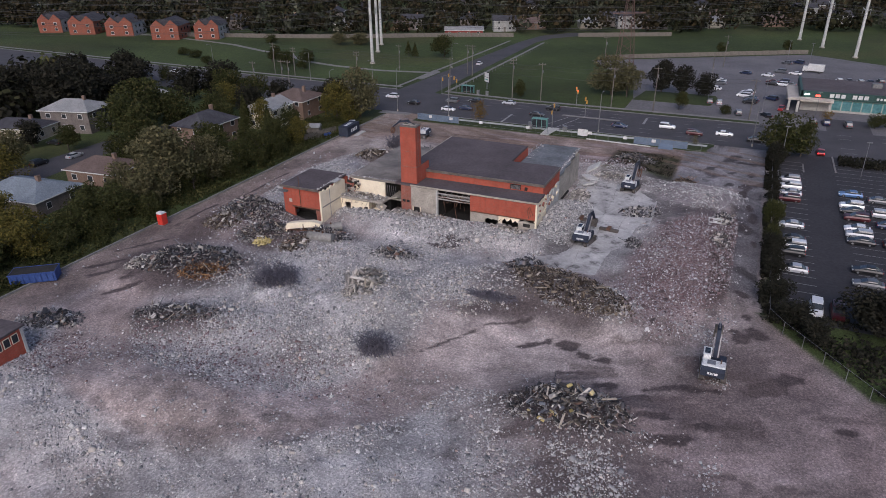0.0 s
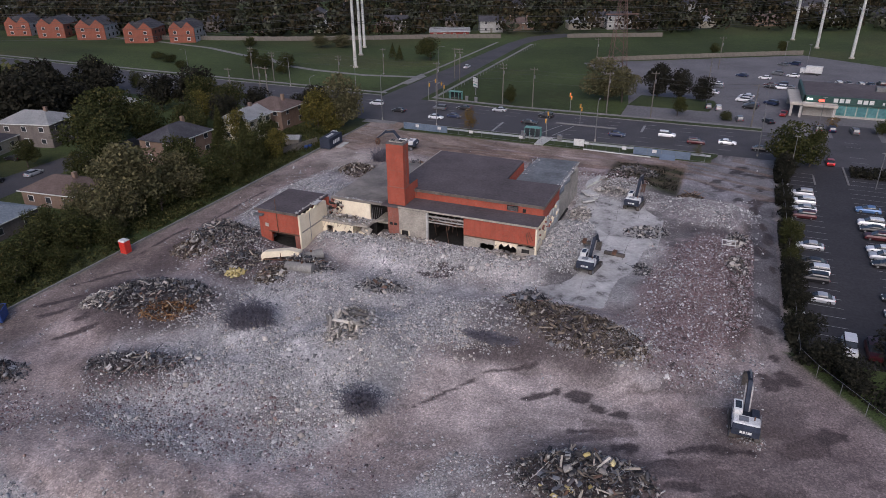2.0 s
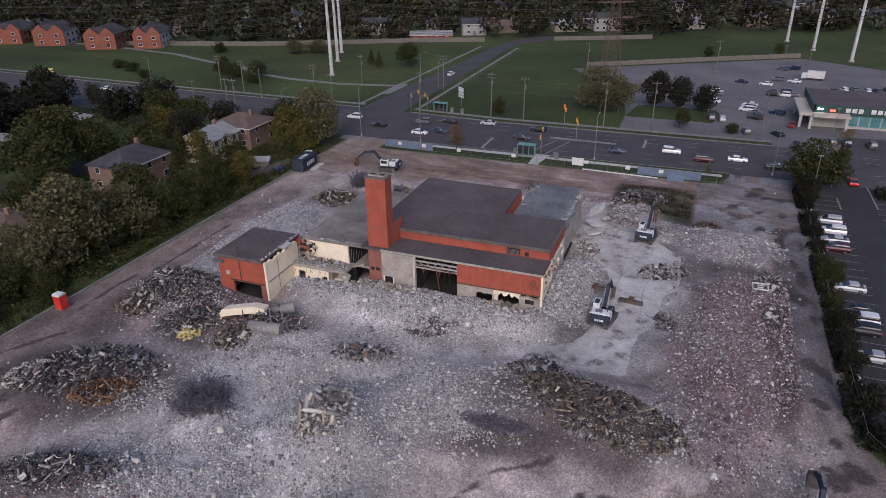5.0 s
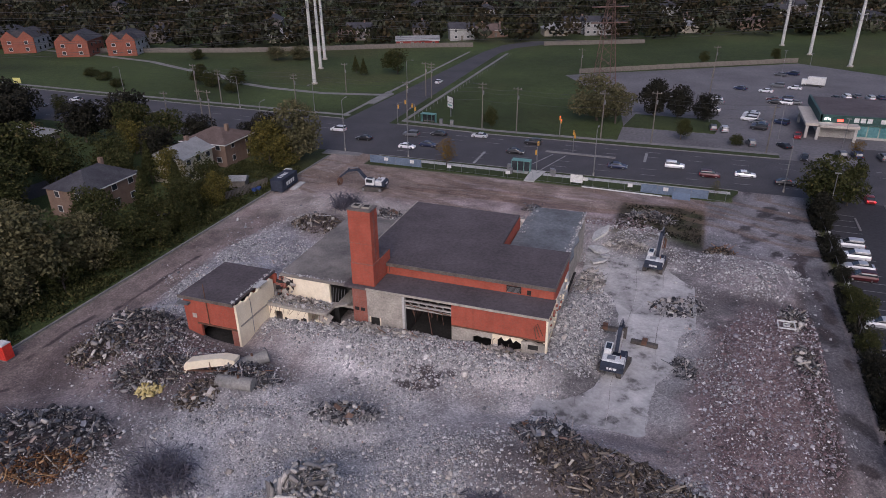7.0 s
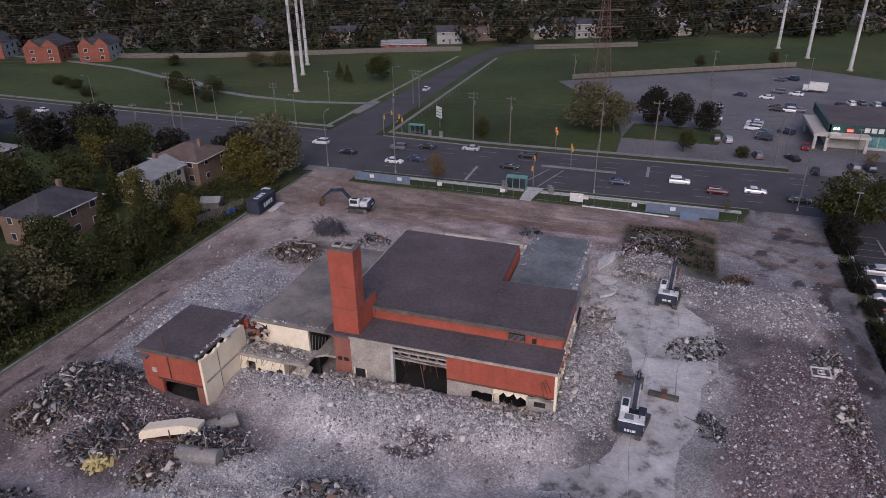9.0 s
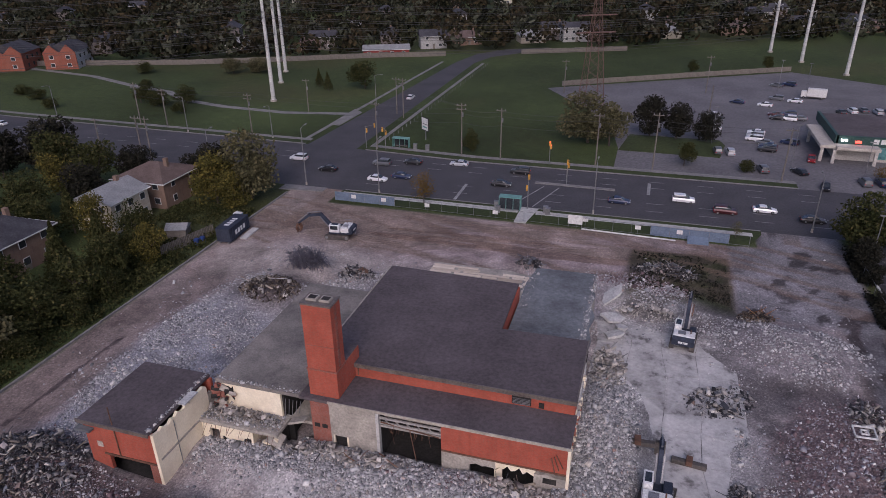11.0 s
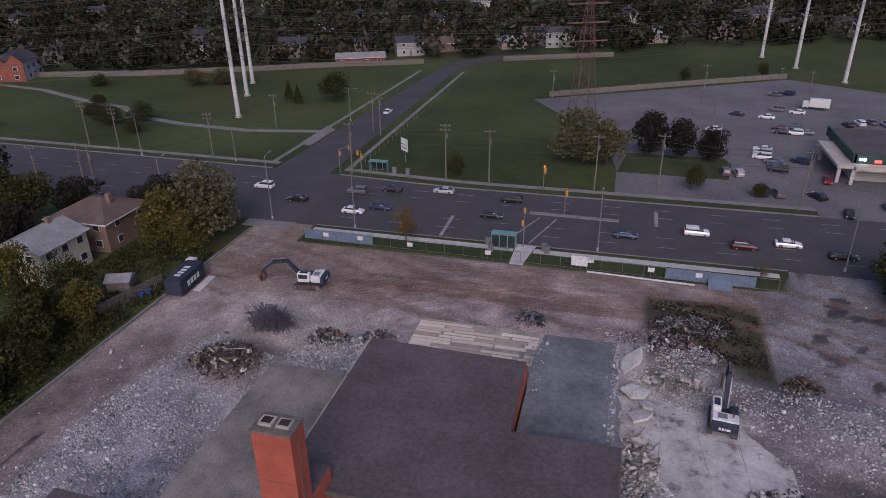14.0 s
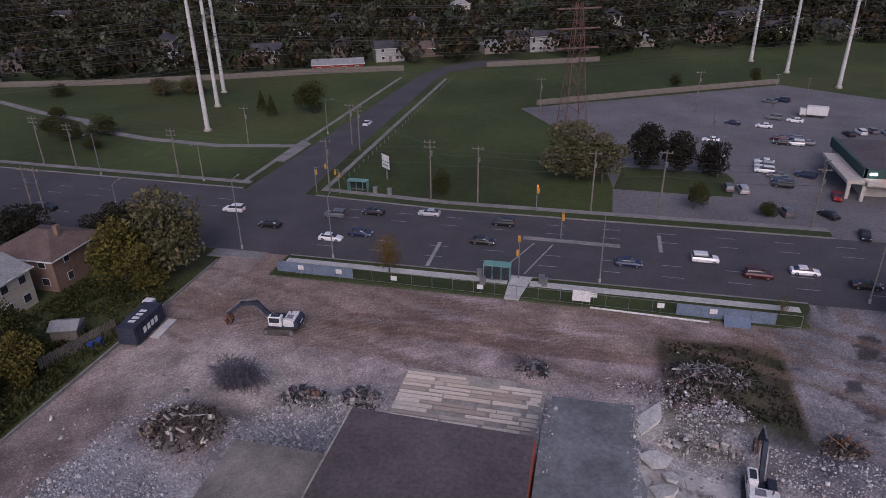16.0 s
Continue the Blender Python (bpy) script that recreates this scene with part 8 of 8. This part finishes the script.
# far board fence along the corridor
def far_fence(points, label, mat, high=1.9):
    ob = thing("board_fence", pose(points[0][0], points[0][1], 0), label, "fence", "board fences of the corridor")
    for (ax, ay), (bx, by) in zip(points, points[1:]):
        n = max(1, int(math.hypot(bx - ax, by - ay) / 3.0))
        ang = math.degrees(math.atan2(by - ay, bx - ax))
        ln = math.hypot(bx - ax, by - ay) / n
        for k in range(n):
            t = (k + 0.5) / n
            part("panel", box(-ln / 2 + 0.02, ln / 2 - 0.02, -0.05, 0.05, 0.05, high + 0.08 * (k % 2)), mat, ob).matrix_basis = pose(ax + (bx - ax) * t - points[0][0], ay + (by - ay) * t - points[0][1], 0, 0, 0, ang)


far_fence([(-255, 257), (-195, 273), (-160, 288), (-132, 302), (-104, 312)], "long pale weathered board fence at the corridor's edge", M_WOOD)
far_fence([(-52, 268), (-11, 292), (20, 309)], "long grey board fence behind the shop car park", M_WOOD, 1.6)
far_fence([(-76, 323), (-36, 340)], "brown board fence before far houses", M_WOOD, 1.8)

# ---- poles, lamps and wires ----
TALL = "tall steel power poles"
for x, y in ((-132, 227.5), (-143.1, 251.5), (-151, 268.9), (36.2, 305.4), (26, 327.5), (18, 348)):
    p = thing("power_pole", pose(x, y, 0, 0, 0, 25), "tall pale tapered steel power-line pole", "power pole", TALL)
    part("shaft", cyl((0, 0, 0), (0, 0, 44), 0.62, 0.34, 12), M_POLE, p)
    part("base_plate", cyl((0, 0, 0), (0, 0, 0.5), 1.0, 1.0, 12), M_CONCRETE, p)
    for z in (17.5, 25.5, 33.5):
        for s in (-1, 1):
            arm = part("arm", limb([(0.3, z - 0.4), (2.6, z + 0.5)], 0.22, [0.3, 0.16]), M_POLE, p)
            arm.matrix_basis = pose(0, 0, 0, 0, 0, 0 if s > 0 else 180)
            part("insulator", cyl((0, 2.5, z - 1.9), (0, 2.5, z + 0.4), 0.09, seg=6), M_STEEL, arm)
M_CABLE = surface("dark_cable", (0.05, 0.05, 0.05), (0.09, 0.09, 0.09), 1.0, 4.0, 0.6, 0.3, relief=0.0)


def wire(points, sag, r, label, name="power_line"):
    cu = bpy.data.curves.new(name, "CURVE")
    cu.dimensions, cu.bevel_depth, cu.bevel_resolution = "3D", r, 0
    for a, b in zip(points, points[1:]):
        sp = cu.splines.new("POLY")
        sp.points.add(16)
        for i in range(17):
            t = i / 16
            v = Vector(a).lerp(Vector(b), t)
            sp.points[i].co = (v.x, v.y, v.z - sag * 4 * t * (1 - t), 1)
    cu.materials.append(M_CABLE)
    return tagged(new(name, cu), label, "wire", "wires over the corridor")


ux, uy = 0.907, 0.421
for (ax, ay), (bx, by) in (((-132, 227.5), (36.2, 305.4)), ((-143.1, 251.5), (26, 327.5)), ((-151, 268.9), (18, 348))):
    for z in (16.0, 24.0, 32.0):
        for s in (-2.5, 2.5):
            ox, oy = -uy * s, ux * s
            wire([(ax - 185 * ux + ox, ay - 185 * uy + oy, z), (ax + ox, ay + oy, z), (bx + ox, by + oy, z), (bx + 185 * ux + ox, by + 185 * uy + oy, z)], 4.5, 0.05, "thin dark high-voltage line sagging across the corridor")
# lattice tower
M_LATTICE = surface("rusty_lattice", (0.10, 0.06, 0.05), (0.20, 0.13, 0.11), 0.8, 4.0, 0.8, 0.3, relief=0.0)
tw = thing("lattice_tower", pose(-40.8, 246, 0, 0, 0, 25), "rust-brown steel lattice power tower", "power tower")
def half(z):
    return 2.9 * (1 - z / 30.0) + 0.6 * (z / 30.0)


for sx in (-1, 1):
    for sy in (-1, 1):
        part("leg", cyl((sx * half(0), sy * half(0), 0), (sx * half(30), sy * half(30), 30), 0.13, 0.09, 5), M_LATTICE, tw)
for k in range(9):
    z0, z1 = k * 3.3, (k + 1) * 3.3
    a, b = half(z0), half(z1)
    for (p, q) in (((-a, -a), (b, -b)), ((a, -a), (-b, -b)), ((-a, a), (b, b)), ((a, a), (-b, b)), ((-a, -a), (-b, b)), ((-a, a), (-b, -b)), ((a, -a), (b, b)), ((a, a), (b, -b))):
        part("brace", cyl((*p, z0), (*q, z1), 0.05, seg=4), M_LATTICE, tw)
for z in (19.5, 24.0, 28.5):
    part("cross_arm", box(-5.5, 5.5, -0.3, 0.3, z, z + 0.3), M_LATTICE, tw)
# utility poles along the far pavement
UT = "wooden utility poles"


def utility(x, y, h, arms, mat=None):
    p = thing("utility_pole", pose(x, y, 0), "weathered wooden utility pole with crossarm", "utility pole", UT)
    part("shaft", cyl((0, 0, 0), (0.1, 0, h), 0.17, 0.11, 8), mat or M_WOOD, p)
    for k in range(arms):
        part("crossarm", box(-1.1, 1.1, -0.07, 0.07, h - 0.6 - k * 0.9, h - 0.45 - k * 0.9), M_WOOD, p)
        for s in (-0.9, 0, 0.9):
            part("insulator", cyl((s, 0, h - 0.45 - k * 0.9), (s, 0, h - 0.2 - k * 0.9), 0.06, seg=6), M_STEEL, p)
    part("transformer", cyl((0.28, 0, h - 3.0), (0.28, 0, h - 2.1), 0.2, seg=10), M_STEEL, p)
    return p


for x, y, h, a in ((-54.5, 190.4, 11.3, 1), (-63.5, 191.0, 11.8, 2), (-34.1, 191.2, 11.3, 1), (-22.5, 190.9, 12.2, 1), (-83.6, 190.6, 11.0, 1), (-118.4, 193.6, 10.5, 2), (-153.4, 195.6, 11.0, 2), (-144.5, 195.0, 10.0, 2), (-87.6, 219.0, 10.5, 2), (-90.6, 222.0, 10.0, 1),
                   (2.0, 190.8, 10.8, 1), (-116.0, 219.0, 9.0, 1), (-50.0, 258.0, 10.0, 1), (-10.5, 226.0, 11.0, 0), (-9.0, 268.0, 11.0, 1), (-126.0, 163.6, 12.0, 1), (-123.5, 163.4, 12.0, 1), (-136.0, 163.0, 11.0, 1)):
    utility(x, y, h, a)
for z in (10.6, 9.6, 7.6):
    wire([(-153.4, 195.6, z), (-118.4, 193.6, z), (-83.6, 190.6, z), (-63.5, 191.0, z), (-54.5, 190.4, z), (-34.1, 191.2, z), (-22.5, 190.9, z), (2.0, 190.8, z)], 0.5, 0.025, "thin dark overhead cable along the pavement", "overhead_cable")
for s in (-1, 0, 1):
    wire([(-63.5 + s * 0.9, 191.0, 11.2), (-90.6 + s, 222.0, 9.6)], 1.0, 0.02, "thin dark overhead cable crossing the lawn", "overhead_cable")


def street_lamp(x, y, h, head, label):
    p = thing("street_lamp", pose(x, y, 0, 0, 0, head), label, "street lamp", "street lamps")
    part("shaft", cyl((0, 0, 0), (0, 0, h), 0.12, 0.07, 8), M_POST, p)
    part("base", cyl((0, 0, 0), (0, 0, 0.6), 0.2, 0.18, 8), M_CONCRETE, p)
    part("arm", limb([(0, h - 0.1), (0.8, h + 0.25), (1.9, h + 0.3)], 0.07, [0.09, 0.07, 0.07]), M_POST, p)
    part("lamp_head", box(-0.14, 0.14, 1.7, 2.4, h + 0.2, h + 0.38, 0.03), M_POST, p)


for x, y, h, a in ((-72.6, 164.6, 10.2, 0), (-31.9, 164.8, 9.4, 0), (-88.4, 164.9, 11.5, 0), (-136.0, 192.0, 9.0, 180), (3.4, 166.0, 9.5, 0), (-100.0, 230.0, 8.5, -90), (-112.0, 192.5, 8.0, 180), (-180, 194.5, 9, 180), (-110.0, 164.6, 9.5, 0)):
    street_lamp(x, y, h, a, "pale steel street lamp beside the road")
for x, y, h in ((-9.9, 214.0, 8.5), (5.0, 200.0, 9.0), (17.5, 196.0, 7.5), (11.8, 276.0, 9.0), (18.8, 272.0, 9.0), (28.0, 120.0, 7.0), (24.2, 152.0, 7.0), (9.4, 155.0, 8.0)):
    p = thing("car_park_lamp", pose(x, y, 0), "dark steel car park lamp post", "street lamp", "car park lamps")
    part("shaft", cyl((0, 0, 0), (0, 0, h), 0.09, 0.07, 6), M_STEEL, p)
    part("lamp_head", box(-0.5, 0.5, -0.15, 0.15, h, h + 0.15), M_POST, p)
M_AMBER = surface("yellow_signal_case", (0.42, 0.22, 0.03), (0.55, 0.30, 0.05), 0.8, 4.0, 0.6, relief=0.0)
M_REDLAMP, _nt, _b = material("lit_red_signal", 0.4)
_b.inputs["Base Color"].default_value = (0.4, 0.02, 0.02, 1)
_b.inputs["Emission Color"].default_value = (1.0, 0.06, 0.03, 1)
_b.inputs["Emission Strength"].default_value = 4.0
for x, y, a, lit in ((-43.6, 189.4, 0, True), (-38.4, 178.0, 0, False), (-43.4, 163.4, 180, False), (-81.5, 190.6, 0, False), (-86.5, 191.0, 90, False)):
    p = thing("traffic_light", pose(x, y, 0, 0, 0, a), "steel traffic light pole with yellow signal heads", "traffic light", "traffic lights at the crossing")
    part("shaft", cyl((0, 0, 0), (0, 0, 5.2), 0.1, 0.08, 8), M_POST, p)
    part("arm", cyl((0, 0, 5.0), (0.3, -2.2, 5.6), 0.05, seg=6), M_POST, p)
    for k, (hx, hy, hz) in enumerate(((0.3, -2.2, 4.9), (0.25, -0.2, 3.6))):
        hd = part("signal_head", box(hx - 0.18, hx + 0.18, hy - 0.15, hy + 0.15, hz, hz + 1.0, 0.03), M_AMBER, p, "yellow signal head")
        part("lens", cyl((hx, hy - 0.2, hz + 0.82), (hx, hy - 0.14, hz + 0.82), 0.11, seg=10), M_REDLAMP if lit else M_DARK, hd)
# bus shelters
M_SHELTER = surface("green_shelter_frame", (0.10, 0.24, 0.21), (0.17, 0.34, 0.30), 0.6, 4.0, 0.5, relief=0.0)
for x, y, a in ((-46.4, 162.6, 0), (-78.4, 192.4, 180)):
    s = thing("bus_shelter", pose(x, y, 0.15, 0, 0, a), "pale green framed glass bus shelter on the pavement", "bus shelter", "bus shelters")
    part("roof", box(-2.0, 2.0, -0.8, 0.8, 2.35, 2.5, 0.04), M_SHELTER, s)
    for sx in (-1.9, -0.65, 0.65, 1.9):
        part("post", box(sx - 0.05, sx + 0.05, -0.75, -0.65, 0, 2.35), M_SHELTER, s)
    for sx in (-1.28, 0.0, 1.28):
        part("pane", box(sx - 0.55, sx + 0.55, -0.72, -0.70, 0.3, 2.2), M_GLASS, s, "glass pane")
    part("side", box(-1.97, -1.93, -0.7, 0.5, 0.3, 2.2), M_SHELTER, s)
    part("side", box(1.93, 1.97, -0.7, 0.5, 0.3, 2.2), M_SHELTER, s)
    part("bench", box(-1.4, 1.4, -0.55, -0.15, 0.42, 0.5), M_WOOD, s)
for x, y in ((-49.0, 162.8), (-40.0, 162.6), (-48.2, 160.6), (-75, 192.6), (-72, 192.4), (-39.5, 161.8)):
    b = thing("utility_box", pose(x, y, 0.13), "small grey steel cabinet on the verge", "cabinet", "cabinets on the verge")
    part("body", box(-0.4, 0.4, -0.3, 0.3, 0, 1.2, 0.03), M_POST, b)
    part("lid", box(-0.43, 0.43, -0.33, 0.33, 1.2, 1.26), M_STEEL, b)
# roadside board
bd = thing("roadside_board", pose(-75.2, 200.8, 0, 0, 0, -40), "white roadside board on a dark post", "sign")
part("post", cyl((0, 0, 0), (0, 0, 3.0), 0.16, seg=8), M_STEEL, bd)
part("panel", box(-1.5, 1.5, -0.15, 0.15, 2.2, 5.4, 0.03), M_DARK, bd)
for z, c in ((3.9, M_TRIM), (2.4, M_SHELTER)):
    part("face", box(-1.38, 1.38, -0.19, -0.15, z, z + 1.35), M_TRIM, bd)
    part("marking", box(-1.0, 0.9, -0.21, -0.19, z + 0.5, z + 0.85), c, bd)
ys = thing("yellow_sign", pose(-227.0, 196.6, 0, 0, 0, 15), "pale yellow sign board on two short posts", "sign")
M_YSIGN = surface("pale_yellow_board", (0.50, 0.48, 0.14), (0.62, 0.60, 0.22), 0.5, 4.0, 0.7, relief=0.0)
part("panel", box(-1.3, 1.3, -0.06, 0.06, 0.9, 2.7, 0.02), M_YSIGN, ys)
for x in (-1.1, 1.1):
    part("post", cyl((x, 0.1, 0), (x, 0.1, 2.7), 0.05, seg=5), M_STEEL, ys)
# site fence with blue screens
M_SCREEN = surface("blue_fence_screen", (0.10, 0.135, 0.19), (0.15, 0.19, 0.25), 0.5, 4.0, 0.9, relief=0.01)
fn = thing("site_fence", pose(-45, 158.3, 0), "thin steel site fence hung with faded blue screens", "fence")
xs = [-79.0 + 3.0 * k for k in range(25)]
for k, x in enumerate(xs):
    y = 158.5 - (x + 79) * 0.018
    part("post", cyl((x + 45, y - 158.3, 0.1), (x + 45, y - 158.3, 1.9), 0.035, seg=5), M_STEEL, fn)
    if k < 24:
        part("rail", box(x + 45, x + 48, y - 158.32, y - 158.28, 1.84, 1.9), M_STEEL, fn)
        part("rail", box(x + 45, x + 48, y - 158.32, y - 158.28, 0.2, 0.24), M_STEEL, fn)
        if k < 4 or 19 <= k < 23:
            part("screen", box(x + 45.03, x + 47.97, y - 158.36, y - 158.33, 0.2, 1.85), M_SCREEN, fn, "faded blue screen")
for x, y in ((-60.5, 157.6), (-48.0, 157.6), (-32.6, 158.4), (-24.0, 157.4), (-17.5, 157.2), (-69.0, 158.0), (-75.0, 158.1), (-34.0, 158.6)):
    s = thing("notice_board", pose(x, y, 0.1), "small white notice panel on the site fence", "sign", "white notices on the fence")
    part("panel", box(-0.45, 0.45, -0.05, -0.02, 0.9, 1.6), M_TRIM, s)
    part("post", cyl((0, 0.02, 0), (0, 0.02, 1.6), 0.03, seg=5), M_STEEL, s)
big = thing("notice_board", pose(-34.2, 157.6, 0.1), "large white notice board on the lawn strip", "sign")
part("panel", box(-1.2, 1.2, -0.05, 0.0, 0.6, 2.2), M_TRIM, big)
part("post", cyl((-1.1, 0.05, 0), (-1.1, 0.05, 2.2), 0.05, seg=5), M_WOOD, big)
part("post", cyl((1.1, 0.05, 0), (1.1, 0.05, 2.2), 0.05, seg=5), M_WOOD, big)
tagged(part("white_pipe", cyl((-33.0, 156.9, 0.25), (-18.0, 156.2, 0.25), 0.13, seg=8), M_TRIM), "long white pipe lying on the lawn edge", "pipe")
scr = thing("screen_panel", pose(-14.6, 155.8, 0, -60, 0, 2), "blue screen panel fallen by the fence end", "screen")
part("sheet", box(-1.6, 1.6, -0.03, 0.03, 0.1, 1.9), M_SCREEN, scr)
part("frame", box(-1.66, 1.66, -0.04, 0.04, 1.86, 1.94), M_STEEL, scr)
# right-hand chain-link fence
cf = thing("chain_fence", pose(7.6, 120, 0), "thin steel chain-link fence overgrown with weeds", "fence")
pts = [(7.6, 160 - 3.0 * k) for k in range(26)] + [(9.3 + 2.1 * k, 82.0 - 2.7 * k) for k in range(10)]
for (ax, ay), (bx, by) in zip(pts, pts[1:]):
    part("post", cyl((ax - 7.6, ay - 120, 0), (ax - 7.6, ay - 120, 1.7), 0.04, seg=5), M_STEEL, cf)
    part("rail", cyl((ax - 7.6, ay - 120, 1.65), (bx - 7.6, by - 120, 1.65), 0.025, seg=4), M_STEEL, cf)
sheet("kerb", [(8.7, 91), (9.0, 91), (9.0, 152), (8.7, 152)], -0.1, 0.15, M_TRIM, "white concrete kerb of the car park", "kerb")
sheet("kerb", [(19.6, 152.5), (19.9, 152.5), (19.9, 164), (19.6, 164)], -0.1, 0.15, M_WALK, "pale kerb of the hedge bed", "kerb")
sheet("kerb", [(13.6, 150.5), (13.9, 150.5), (13.9, 156), (13.6, 156)], -0.1, 0.15, M_WALK, "pale kerb by the car park entrance", "kerb")
sheet("verge", [(-92.5, 161.2), (-83.5, 162.0), (-83.5, 164.0), (-92.5, 164.0)], -0.1, 0.14, M_WALK, "pale concrete corner pavement", "pavement")
sheet("site_kerb", [(-90.2, 40), (-89.9, 40), (-89.9, 160), (-90.2, 160)], -0.1, 0.22, M_WALK, "long low pale concrete kerb beside the dirt track", "kerb")
# pale frame standing on the rubble
fr = thing("hatch_frame", pose(-1.0, 112.2, ground_z(-1.0, 112.2) + 0.45, 8, 0, 3), "small white steel frame lying on rubble", "frame")
for a in ((-1.0, 1.0, -0.75, -0.65), (-1.0, 1.0, 0.65, 0.75), (-1.0, -0.9, -0.75, 0.75), (0.9, 1.0, -0.75, 0.75), (-0.35, 0.35, -0.3, -0.22), (-0.35, 0.35, 0.22, 0.3), (-0.35, -0.27, -0.3, 0.3), (0.27, 0.35, -0.3, 0.3)):
    part("bar", box(*a, 0.0, 0.18), M_TRIM, fr)
# guard rail posts along the side road
gr = thing("guard_posts", pose(-83.5, 240, 0), "row of short pale posts beside the side road", "fence")
for k in range(34):
    part("post", cyl((0.0, -42 + k * 3.0, 0), (0.0, -42 + k * 3.0, 0.9), 0.06, seg=6), M_POST, gr)

# ---- shop ----
shop = thing("shop_building", pose(30, 215, 0), "low shop with dark green fascia and pale canopy", "shop")
M_SHOPWALL = surface("pale_shop_wall", (0.34, 0.32, 0.29), (0.46, 0.44, 0.40), 0.5, 4.0, 0.8)
M_FASCIA = surface("dark_green_fascia", (0.02, 0.05, 0.045), (0.035, 0.08, 0.07), 0.5, 4.0, 0.6, relief=0.0)
M_SHOPGLASS = surface("teal_shop_glass", (0.06, 0.16, 0.17), (0.12, 0.26, 0.27), 0.5, 1.5, 0.15, relief=0.0, spec=0.6)
M_CANOPY = surface("pale_canopy", (0.36, 0.33, 0.28), (0.46, 0.42, 0.37), 0.4, 3.0, 0.7)
part("wall", box(-15.6, 60, -6.5, 14, 0, 4.6), M_SHOPWALL, shop)
part("roof", box(-15.9, 60.3, -6.8, 14.3, 4.6, 5.0), M_ROOF, shop)
part("fascia", box(-16.0, 60.4, -7.1, -6.5, 3.4, 5.4), M_FASCIA, shop, "dark green fascia band")
part("fascia", box(-16.2, -15.6, -7.1, 14.3, 3.4, 5.4), M_FASCIA, shop, "dark green fascia band")
part("canopy", box(-19.2, -16.2, -9.0, 8.0, 3.0, 3.7, 0.08), M_CANOPY, shop, "pale lit canopy")
part("canopy", box(-16.2, -8.0, -10.0, -7.2, 3.0, 3.7, 0.08), M_CANOPY, shop, "pale front canopy")
for x, y in ((-18.6, -8.4), (-16.4, -9.4), (-18.6, 6), (-8.6, -9.4)):
    part("column", box(x - 0.3, x + 0.3, y - 0.3, y + 0.3, 0, 3.0), M_SHOPWALL, shop)
for k in range(11):
    w = part("window", box(-8.0 + k * 2.4, -5.8 + k * 2.4, -6.62, -6.48, 0.6, 3.2), M_SHELTER, shop)
    part("pane", box(-7.85 + k * 2.4, -5.95 + k * 2.4, -6.7, -6.6, 0.75, 3.05), M_SHOPGLASS, w, "teal shop glass")
# fascia marking as plain bars
for k in range(7):
    if k == 3:
        continue
    part("marking", box(-9.0 + k * 1.35, -8.0 + k * 1.35, -7.16, -7.1, 4.0, 5.0), M_TRIM, shop)
for k in range(9):
    part("marking", box(2.0 + k * 0.8, 2.5 + k * 0.8, -7.16, -7.1, 4.1, 4.7), M_TRIM, shop)
M_LAMPWHITE, _nt, _b = material("lit_flood_lamp", 0.4)
_b.inputs["Emission Color"].default_value = (1.0, 0.95, 0.8, 1)
_b.inputs["Emission Strength"].default_value = 8.0
for x in (-14.9, -14.2):
    part("flood_lamp", box(x - 0.22, x + 0.22, -7.35, -7.12, 4.3, 4.7), M_LAMPWHITE, shop, "lit white flood lamp")
part("marking", box(-12.4, -11.2, -7.16, -7.1, 4.0, 4.5), M_REDLAMP, shop, "lit red sign bar")
for x, y in ((2, 5), (14, 2), (22, 9)):
    u = part("rooftop_unit", box(x, x + 2.4, y, y + 1.8, 5.0, 6.2, 0.05), M_POST, shop)
tr = thing("box_truck", pose(20.0, 267.5, 0, 0, 0, 78) @ Matrix.Scale(0.8, 4), "white box lorry parked on the shop car park", "lorry")
part("box_body", box(-1.25, 1.25, -4.2, 2.0, 0.9, 3.6, 0.05), M_TRIM, tr)
part("cab", box(-1.1, 1.1, 2.1, 4.0, 0.5, 2.6, 0.15), M_TRIM, tr)
part("windscreen", box(-0.95, 0.95, 3.98, 4.03, 1.5, 2.4), M_GLASS, tr)
part("chassis", box(-0.9, 0.9, -4.0, 3.6, 0.5, 0.9), M_TRACK, tr)
for s in (-1, 1):
    for y in (-2.8, 3.0):
        w = part("wheel", cyl((s * 1.2, y, 0.45), (s * 0.9, y, 0.45), 0.45, seg=12), M_RUBBER, tr)
        part("rim", cyl((s * 1.22, y, 0.45), (s * 1.18, y, 0.45), 0.25, seg=8), M_STEEL, w)
